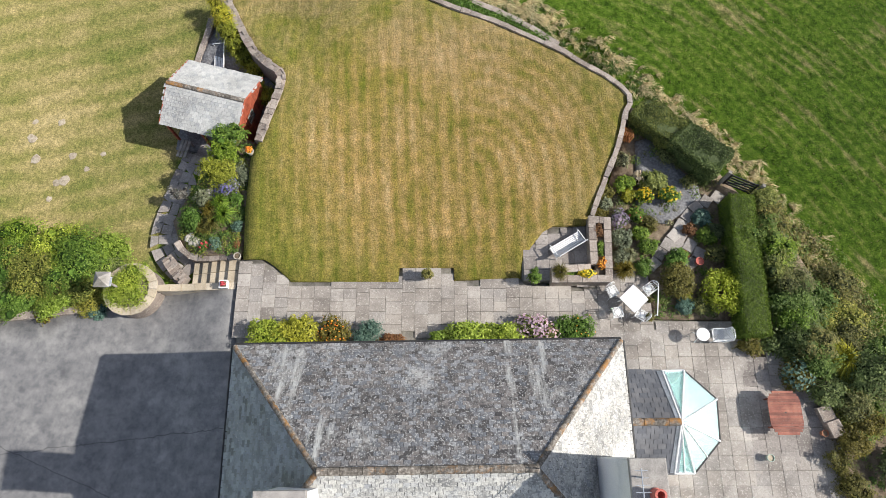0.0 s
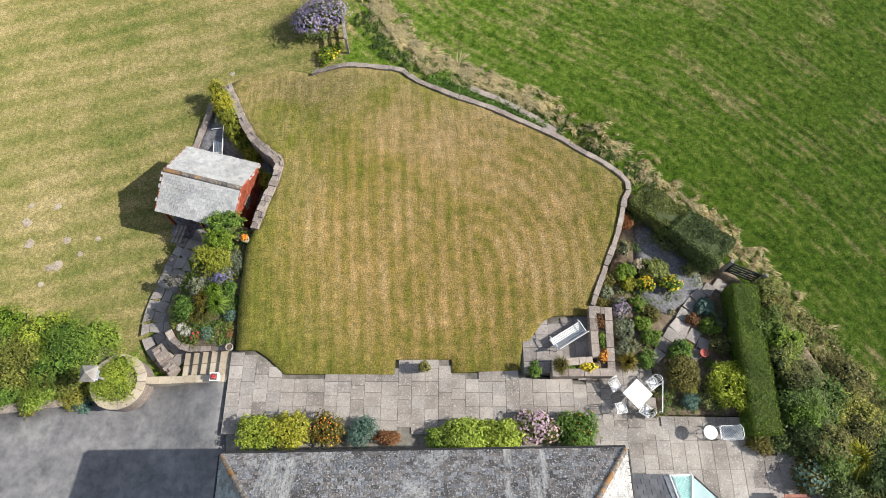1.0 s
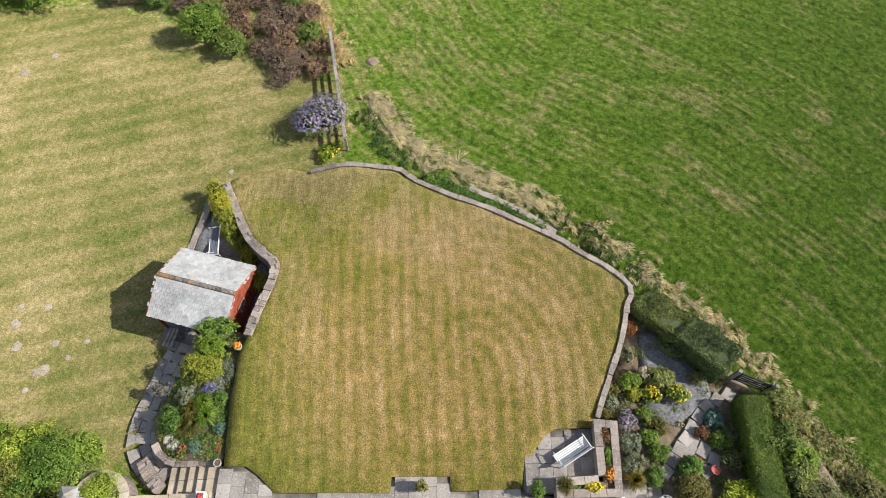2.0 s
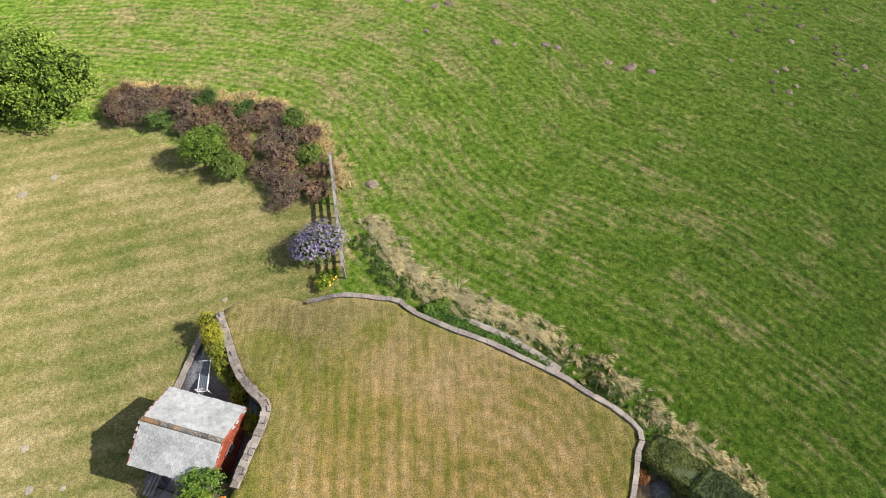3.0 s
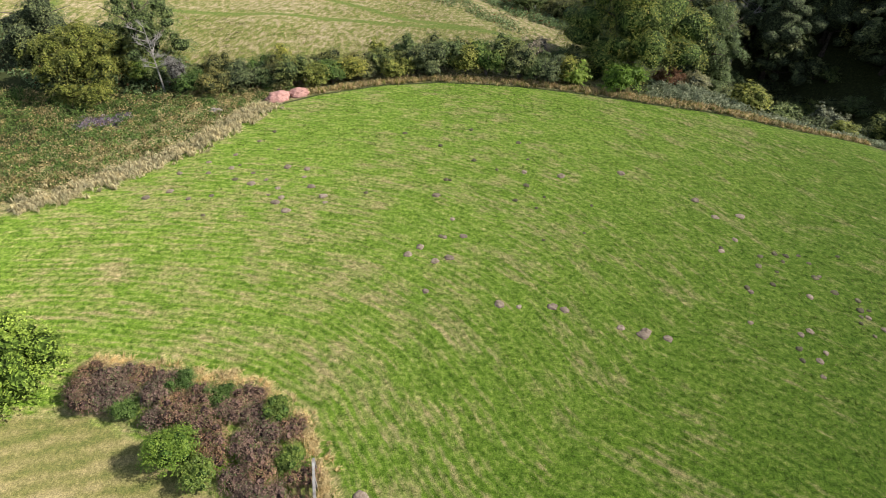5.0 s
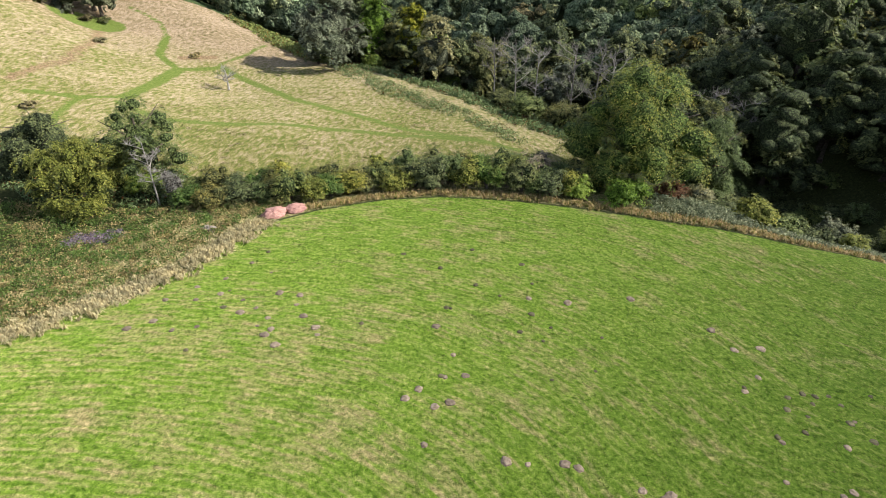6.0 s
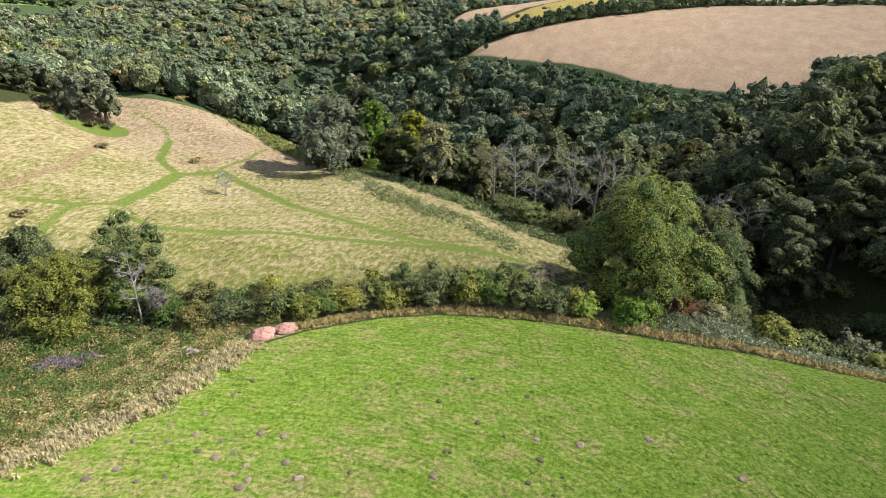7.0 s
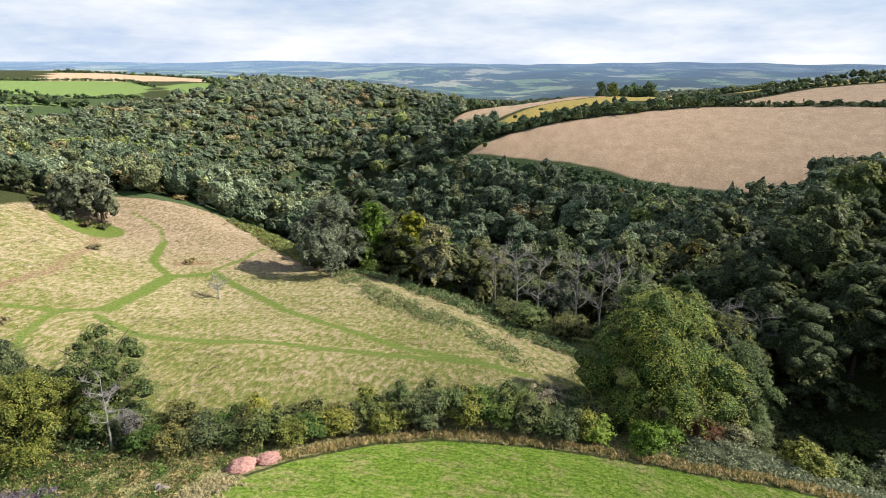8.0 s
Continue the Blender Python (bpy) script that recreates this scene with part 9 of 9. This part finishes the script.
def clump_field(name, poly, n, r, h, mat, size, per, seed, label, category):
    """Low plants in a thick cover, as one body."""
    rng = np.random.default_rng(seed)
    x, y, z = scatter(poly, n, seed)
    if name == "bracken":
        clear = line_dist(x, y, TAN_STRIP) > 1.3
        x, y, z = x[clear], y[clear], z[clear]
    k = len(x)
    m = k * per
    d = unit(m, rng)
    d[:, 2] = np.abs(d[:, 2])
    sc = np.repeat(rng.uniform(0.5, 1.4, k), per)
    pos = np.stack([np.repeat(x, per), np.repeat(y, per), np.repeat(z, per)], 1) + d * np.array([r, r, h]) * sc[:, None] * (1 - 0.3 * rng.random(m))[:, None]
    nn = d * 0.5 + unit(m, rng) * 0.5
    nn /= np.linalg.norm(nn, axis=1, keepdims=True)
    v, f = blades(pos, nn, size, rng, 0.5)
    ob = new(name, mesh_from(name, *pointed(v), mat))
    return tagged(ob, label, category, kind="stuff")


# low growth over the soil of the beds, and the rough grass bank east of the loose hedge
def low_cover(name, poly, n, height, r, h, mat, size, per, seed, label, clear=()):
    rng = np.random.default_rng(seed)
    x, y, _ = scatter(poly, n, seed)
    ok = np.ones(len(x), bool)
    for line, w in clear:
        ok &= line_dist(x, y, line) > w
    x, y = x[ok], y[ok]
    z = height(x, y)
    m = len(x) * per
    d = unit(m, rng)
    d[:, 2] = np.abs(d[:, 2])
    sc = np.repeat(rng.uniform(0.4, 1.3, len(x)), per)[:, None]
    pos = np.stack([np.repeat(x, per), np.repeat(y, per), np.repeat(z, per)], 1) + d * np.array([r, r, h]) * sc * rng.random((m, 1)) ** 0.5
    nn = d * 0.4 + unit(m, rng) * 0.4 + np.array([0, 0, 0.4])
    nn /= np.linalg.norm(nn, axis=1, keepdims=True)
    v, f = blades(pos, nn, size, rng, 0.55)
    return tagged(new(name, mesh_from(name, *pointed(v), mat)), label, "ground cover", kind="stuff")


BED_E = [(7.6, 9.6), (7.5, 7.4), (9.0, 7.1), (9.1, 5.2), (12.3, 5.2), (14.2, 3.7), (15.4, 2.4), (15.7, -7), (18.6, -7), (18.2, 3), (16.2, 6), (15, 9), (13.1, 11), (11, 14), (9, 15), (8.4, 13.2), (7.9, 11.4)]
WAYS = (([(12.4, 10.7), (11.5, 10.3), (10.8, 9.6), (10.2, 8.8), (9.6, 8.1), (9.1, 7.4)], 0.42), ([(10.3, 8.4), (11.2, 8.0)], 0.4), ([(9.4, 11.6), (10.6, 11.2)], 0.9))
bed_e_z = lambda x, y: 0.03 + 0.25 * smooth(11, 15, y)
low_cover("ground_cover", BED_E, 520, bed_e_z, 0.34, 0.3, M_FRESH0, 0.045, 60, 171, "mixed green perennials covering the bed", WAYS)
low_cover("ground_cover", BED_E, 240, bed_e_z, 0.3, 0.26, M_OAK, 0.04, 50, 172, "dull green and tawny perennials covering the bed", WAYS)
low_cover("ground_cover", BED_E, 120, bed_e_z, 0.3, 0.3, M_GREY, 0.04, 50, 173, "grey-leaved perennials among the bed's planting", WAYS)
BED_W = [(-11.6, 8.6), (-10.9, 8.15), (-9.1, 8.15), (-8.95, 10), (-8.85, 12.2), (-8.7, 13.0), (-9.4, 13.3), (-10.1, 13.0), (-10.9, 11.9), (-11.6, 10.8), (-12.1, 9.7)]
low_cover("ground_cover", BED_W, 260, bed_w, 0.3, 0.24, M_FRESH0, 0.04, 60, 174, "green cushions and alpines filling the rockery")
low_cover("ground_cover", BED_W, 130, bed_w, 0.28, 0.22, M_YELLOWING, 0.04, 50, 175, "yellow-green alpines in the rockery")
BANK_E = [(13.5, 10.4), (13.6, 8.4), (13.8, 4.6), (15.6, 3.4), (16.6, -7), (22.5, -7), (21.4, 0.5), (19.4, 5), (17.0, 8.8), (14.6, 11.4)]
low_cover("bank_grass", BANK_E, 2600, lambda x, y: ground(x, y), 0.45, 0.4, M_OAK, 0.055, 30, 176, "long rough green grass on the field bank")
low_cover("bank_grass", BANK_E, 1300, lambda x, y: ground(x, y), 0.45, 0.45, M_FRESH0, 0.055, 30, 177, "fresh green long grass on the field bank")

low_cover("hedge_undergrowth", [(13.35, 10.2), (13.3, 3.9), (15.2, 2.9), (16.4, 3.2), (15.6, 6), (14.9, 10)], 420, lambda x, y: 0 * x + 0.05, 0.45, 0.75, M_LEAF, 0.05, 70, 178, "dark green undergrowth behind the clipped hedge")

SLOPE = [(-62, 44), (-52, 48), (-35.5, 56.8), (-32, 59), (-27, 63.4), (-22.8, 70), (-20, 75.8), (-16.5, 79.5), (-19, 81), (-30, 81), (-40, 82), (-66, 84)]
clump_field("scrub", SLOPE, 1800, 0.8, 0.7, M_SCRUB, 0.1, 50, 64, "tangled scrub of bramble and dead stems", "scrub")
clump_field("scrub_green", SLOPE, 2000, 0.9, 0.85, M_FRESH0, 0.1, 50, 65, "green bramble among the scrub", "scrub")
clump_field("heather_patch", [(-39.5, 72.8), (-34, 73.2), (-33.6, 75.2), (-39.5, 75.4)], 60, 0.7, 0.75, M_HEATHER, 0.1, 60, 66, "pale mauve dead brushwood in the scrub", "brushwood")
tuft_field("field_verge", *strip_points([(-35, 55.2), (-31, 58), (-25.7, 62.4), (-21.5, 69), (-18.6, 75.0)], 1.8, 22, 67), 0.5, 0.6, M_DRY, 68, "bleached tall grass along the pasture's edge", (0.1, -0.1), 17, 0.035)
tuft_field("field_verge", *strip_points([(-15, 78.6), (-6.6, 82.0), (0, 83.0), (10.3, 81.6), (17, 79.9), (24.7, 77.6), (33.5, 76.2), (47.3, 73.6)], 0.8, 18, 69), 0.45, 0.5, leaves("verge_grass", (0.26, 0.21, 0.12), (0.42, 0.35, 0.21), (0.6, 0.52, 0.35), accent=(0.15, 0.19, 0.05), accent_share=0.25, glow=0.2), 70, "dry brown grass verge before the hedge", (0, 0), 15, 0.03)
clump_field("bracken", [(23, 78.6), (33.5, 76.8), (47.3, 74.4), (62, 70), (64, 80), (48, 83), (36, 82.5), (25, 83.5)], 1500, 0.7, 0.8, M_FERN_GREY, 0.12, 44, 71, "grey-green bracken along the pasture's edge", "bracken")
clump_field("bracken", [(-25, 152), (-20, 152), (-12.6, 138.4), (-5.6, 130.6), (2.0, 123.8), (8.0, 115), (13.0, 102), (9.6, 100.5), (4.0, 112.6), (-2.0, 119.8), (-9.8, 126.8), (-17, 135.8)], 2200, 0.9, 0.9, M_BRACKEN, 0.12, 40, 72, "bracken strip across the rough field", "bracken")
clump_field("bracken", [(-20, 152), (-14, 155), (2, 144), (20, 130), (30, 120), (28, 110), (17, 113.5), (11, 120), (4.5, 128), (-4.5, 137.5), (-14.5, 147)], 2000, 1.0, 1.0, M_BRACKEN, 0.18, 50, 77, "bracken bank at the wood's edge", "bracken")
clump_field("bracken", [(-48, 188), (-54, 180), (-42, 170), (-27, 157), (-22, 163), (-34, 178)], 900, 1.1, 1.0, M_BRACKEN, 0.24, 40, 78, "bracken bank beyond the knoll", "bracken")
clump_field("bracken", [(-60, 100), (-38, 94), (-30, 87), (-20, 84), (-32, 82), (-50, 84), (-66, 92)], 1000, 0.8, 0.8, M_BRACKEN, 0.16, 36, 74, "green nettles and bracken in the field corner", "bracken")
# straw tussocks over the rough field
rx, ry, rz_ = scatter(ROUGH, 16000, 75)
pd = np.minimum.reduce([line_dist(rx, ry, p) - w for w, p in PATHS])
lump = np.array([noise.noise((a * 0.5, b * 0.7, 2.0)) + 0.5 * noise.noise((a * 0.1, b * 0.2, 5.0)) for a, b in zip(rx, ry)])
sel = (pd > 0.7) & (lump > 0.0)
tuft_field("rough_grass", rx[sel], ry[sel], rz_[sel] - 0.04, 0.5, 0.15, leaves("straw_grass", (0.22, 0.18, 0.085), (0.34, 0.28, 0.15), (0.48, 0.4, 0.26), accent=(0.2, 0.22, 0.06), accent_share=0.2, glow=0.15, rough=0.8), 76, "straw-coloured tussocks over the rough field", (0, 0), 6, 0.045)
for i, (x, y) in enumerate(((-51, 147.5), (-68, 144), (-62, 108))):
    make_bush("gorse", x, y, 3.2, 2.4, 0.9, M_SCRUB, 1900 + i, "low brown gorse in the rough field", 500, 0.14)
# wrapped bales beside the hedge
M_BALE = surface("pink_wrap", (0.2, 0.08, 0.065), (0.46, 0.24, 0.2), (0.62, 0.38, 0.32), 6.5, 22, 0.7, 0.8, 0.05, 0.1, spec=0.5)
for x, y, k in ((-17.9, 76.8, 0.95), (-15.9, 78.0, 0.82)):
    bm = bmesh.new()
    bmesh.ops.create_icosphere(bm, subdivisions=4, radius=1.0)
    for v in bm.verts:
        c = v.co
        q = 1 + 0.3 * noise.noise(c * 1.7 + Vector((x, 0, 0))) + 0.16 * noise.noise(c * 5) + 0.08 * noise.noise(c * 11)
        v.co = Vector((c.x * 1.35 * q, c.y * q, max(-0.25, c.z * 0.72 * q)))
    for fc in bm.faces:
        fc.smooth = True
    ob = part("sheeted_mound", bm, M_BALE)
    ob.matrix_world = pose(x, y, gz(x, y) + 0.25, 0, 0, 30 * k) @ Matrix.Diagonal((k, k, k, 1))
    tagged(ob, "heap under faded pink sheeting beside the hedge", "heap")
# stone lumps added in place of grey brushwood in the scrub
boulder("white_stone", -23.6, 73.4, gz(-23.6, 73.4) + 0.2, 0.5, 7, M_STONE, "stone-like lump standing in for grey brushwood")
boulder("white_stone", -24.3, 74.0, gz(-24.3, 74.0) + 0.2, 0.4, 8, M_STONE, "stone-like lump standing in for grey brushwood")

# the pasture's sward: short blades standing in tufts, thickest where the camera flies low
M_SWARD = leaves("pasture_grass", (0.07, 0.13, 0.014), (0.12, 0.2, 0.024), (0.19, 0.265, 0.05), accent=(0.36, 0.3, 0.15), accent_share=0.08, glow=0.15, rough=0.7)


def sward(name, x0, x1, y0, y1, tufts, per, h, wide, seed):
    rng = np.random.default_rng(seed)
    x, y = rng.uniform(x0, x1, tufts), rng.uniform(y0, y1, tufts)
    across = line_dist(x, y, MOW_EDGE)
    n = np.array([0.7 * noise.noise((d * 2.0, a * 0.5, b * 0.5)) + 0.7 * noise.noise((a * 0.8, b * 0.8, 9.0)) for d, a, b in zip(across, x, y)])
    ok = inside(x, y, PASTURE) & (n > rng.uniform(-0.35, 0.5, tufts))
    x, y = x[ok], y[ok]
    z = ground(x, y)
    k = len(x) * per
    cx, cy, cz = (np.repeat(a, per) for a in (x, y, z))
    a = rng.uniform(0, 2 * math.pi, k)
    ox, oy = rng.normal(size=k) * 0.09, rng.normal(size=k) * 0.09
    hh = h * rng.uniform(0.5, 1.3, k)
    w = wide * rng.uniform(0.6, 1.3, k)
    lean = rng.normal(size=(2, k)) * hh * 0.45
    p = np.stack([cx + ox, cy + oy, cz], 1)
    s = np.stack([np.cos(a) * w, np.sin(a) * w, np.zeros(k)], 1)
    tip = p + np.stack([lean[0], lean[1], hh], 1)
    v = np.stack([p - s, p + s, tip], 1).reshape(-1, 3)
    ob = new(name, mesh_from(name, v, np.arange(3 * k).reshape(k, 3), M_SWARD))
    tagged(ob, "short green pasture grass in uneven tufts", "grass", kind="stuff")


sward("pasture_grass", -36, 44, 8, 83, 110000, 6, 0.075, 0.022, 81)

# ---- paving and roof pieces ----
def slab_row(xs, y0, y1, z, mat, parent, rng, keep, shape):
    for x0, x1 in zip(xs, xs[1:]):
        if not keep((x0 + x1) / 2, (y0 + y1) / 2):
            continue
        key = (round(x1 - x0, 2), round(y1 - y0, 2), mat.name)
        if key not in shape:
            bm = bmesh.new()
            w, h = (x1 - x0) / 2 - 0.005, (y1 - y0) / 2 - 0.005
            soft_block(bm, -w, w, -h, h, -0.05, 0.0, 0.006)
            shape[key] = mesh_of("slab", bm, mat)
        ob = part("slab", shape[key], None, parent)
        ob.matrix_local = pose((x0 + x1) / 2, (y0 + y1) / 2, z + rng.uniform(-0.003, 0.004), rng.normal() * 0.2, rng.normal() * 0.2, rng.normal() * 0.3)


def slab_field(x0, x1, y0, y1, mat, parent, keep, seed, rows=(0.56, 0.56, 0.56), z=0.105, wide=0.25):
    rng = np.random.default_rng(seed)
    shape = {}
    x = x0
    while x < x1:
        w = 0.56 if rng.random() > wide else (0.7 if rng.random() < 0.5 else 0.45)
        y, i = y0 - (0.28 if wide > 0.2 and rng.random() < 0.4 else 0.0), 0
        while y < y1 - 0.1:
            h = rows[i % len(rows)] if rng.random() > wide * 0.7 else 0.45
            slab_row([x, x + w], y, y + h, z, mat, parent, rng, keep, shape)
            y += h
            i += 1
        x += w


NORTH_EDGE = [(-8.92, 7.74), (-7.77, 7.74), (-7.2, 7.3), (-6.58, 6.72), (-1.93, 6.72), (-1.93, 7.36), (0.48, 7.36), (0.48, 6.78), (3.5, 6.86), (4.6, 6.6), (7.1, 6.6), (7.2, 7.3), (8.9, 7.0), (8.9, 5.05), (8.9, 3.0), (-8.6, 3.0)]
slab_field(-8.9, 8.95, 4.3, 7.6, M_SLAB, patio, lambda x, y: bool(inside(np.array([x]), np.array([y]), NORTH_EDGE)[0]) and not (y < 4.35 and x < 5.6 and x > -8.2), 71)
old = lambda x, y: 12.2 < x < 15.4 and -0.5 < y < 3.4
east_patio = empty("patio_east", pose(0, 0, 0))
tagged(east_patio, "grey slab terrace beside the conservatory", "patio", kind="structure")
slab_field(5.9, 12.3, -6.0, 4.3, M_SLAB, east_patio, lambda x, y: (not (x < 9.4 and -0.9 < y < 2.6)) and not (x < 6.2 and y < 2.7) and not (9.3 <= x < 10.1 and 0 < y < 1.7), 72, wide=0.02)
slab_field(9.0, 12.3, 4.44, 5.1, M_SLAB, east_patio, lambda x, y: x < 12.3, 74, rows=(0.56,), wide=0.0)
slab_field(12.3, 15.4, -6.0, -0.6, M_SLAB, east_patio, lambda x, y: True, 75, wide=0.0)
old_patio = empty("patio_old", pose(0, 0, 0))
tagged(old_patio, "darker old stone slabs under the oval table", "patio", kind="structure")
slab_field(12.35, 15.3, -0.45, 3.4, M_OLDSLAB, old_patio, lambda x, y: x + y * 0.75 < 16.6, 73, rows=(0.5, 0.62, 0.45, 0.55), wide=0.3)
bench_pad = empty("bench_pad", pose(0, 0, 0.0))
tagged(bench_pad, "dark stone slabs under the white bench", "paving", kind="structure")
sheet("bedding", [(3.4, 6.9), (3.45, 7.6), (3.85, 8.3), (4.4, 9.0), (4.85, 9.3), (6.4, 9.3), (6.4, 6.7), (3.5, 6.7)], lambda x, y: 0.2 + 0 * x, M_MORTAR, 0.5, 0.3).parent = bench_pad
slab_field(3.5, 6.4, 6.75, 9.2, M_OLDSLAB, bench_pad, lambda x, y: bool(inside(np.array([x]), np.array([y]), [(3.3, 6.7), (3.4, 8.0), (4.3, 9.1), (6.4, 9.4), (6.4, 6.7)])[0]), 76, rows=(0.5, 0.6, 0.55), z=0.24)
# stepping path through the beds
path_e = empty("stepping_path", pose(0, 0, 0))
tagged(path_e, "worn stone stepping path through the beds", "path", kind="structure")
rng = np.random.default_rng(81)
for i, p in enumerate(curve_through([(12.4, 10.7), (11.5, 10.3), (10.8, 9.6), (10.2, 8.8), (9.6, 8.1), (9.1, 7.4)], 0.55)):
    bm = bmesh.new()
    soft_block(bm, -0.27, 0.27, -0.24, 0.24, -0.06, 0.0, 0.02)
    ob = part("slab", bm, M_SLAB, path_e)
    ob.matrix_local = pose(p.x, p.y, 0.14, 0, 0, 45 + rng.normal() * 8)
for x, y in ((10.6, 8.9), (10.9, 8.4), (11.25, 8.0), (10.3, 8.4), (10.9, 7.6)):
    bm = bmesh.new()
    soft_block(bm, -0.3, 0.3, -0.24, 0.24, -0.06, 0.0, 0.02)
    part("slab", bm, M_OLDSLAB, path_e).matrix_local = pose(x, y, 0.1, 0, 0, 50 + rng.normal() * 10)
# crazy paving from the steps to the shed
path_w = empty("crazy_path", pose(0, 0, 0))
tagged(path_w, "crazy-paved stone path to the shed", "path", kind="structure")
cl_pts = curve_through([(-11.4, 7.35), (-12.2, 7.9), (-12.85, 8.9), (-12.75, 10.2), (-12.35, 11.6), (-11.95, 12.8), (-11.6, 13.9)], 0.5)
gap = 0.012
for i, (p, q) in enumerate(zip(cl_pts, cl_pts[1:])):
    d = (q - p).normalized()
    n = Vector((-d.y, d.x, 0))
    cuts = [-0.68, -0.22 + rng.uniform(-0.1, 0.1), 0.24 + rng.uniform(-0.1, 0.1), 0.68]
    for a, b in zip(cuts, cuts[1:]):
        sh = rng.uniform(-0.1, 0.1)
        lo = [p + n * (a + gap) + d * (gap + sh), p + n * (b - gap) + d * (gap - sh), q + n * (b - gap) + d * (-gap + rng.uniform(-0.05, 0.05)), q + n * (a + gap) + d * (-gap + rng.uniform(-0.05, 0.05))]
        zz = max(gz(p.x, p.y), -1.15) + 0.06 + rng.uniform(-0.008, 0.012)
        lo = [Vector((c.x + rng.normal() * 0.02, c.y + rng.normal() * 0.02, zz)) for c in lo]
        single_box("slab", [c - Vector((0, 0, 0.06)) for c in lo][::-1] + lo[::-1], M_SLAB if rng.random() < 0.45 else M_OLDSLAB, path_w)
# slates
for owner, boxes, mat, count in SLATED:
    mid = len(boxes) // 2
    lo, hi = max(0, mid - count // 2), min(len(boxes), mid - count // 2 + count) if count else mid
    if not count:
        lo = hi = 0
    for b in boxes[lo:hi]:
        single_box("slate", b, mat, owner)
    rest = boxes[:lo] + boxes[hi:]
    if rest:
        tagged(part("slate_covering", join_boxes("slate_covering", rest, mat), None, owner), kind="stuff")
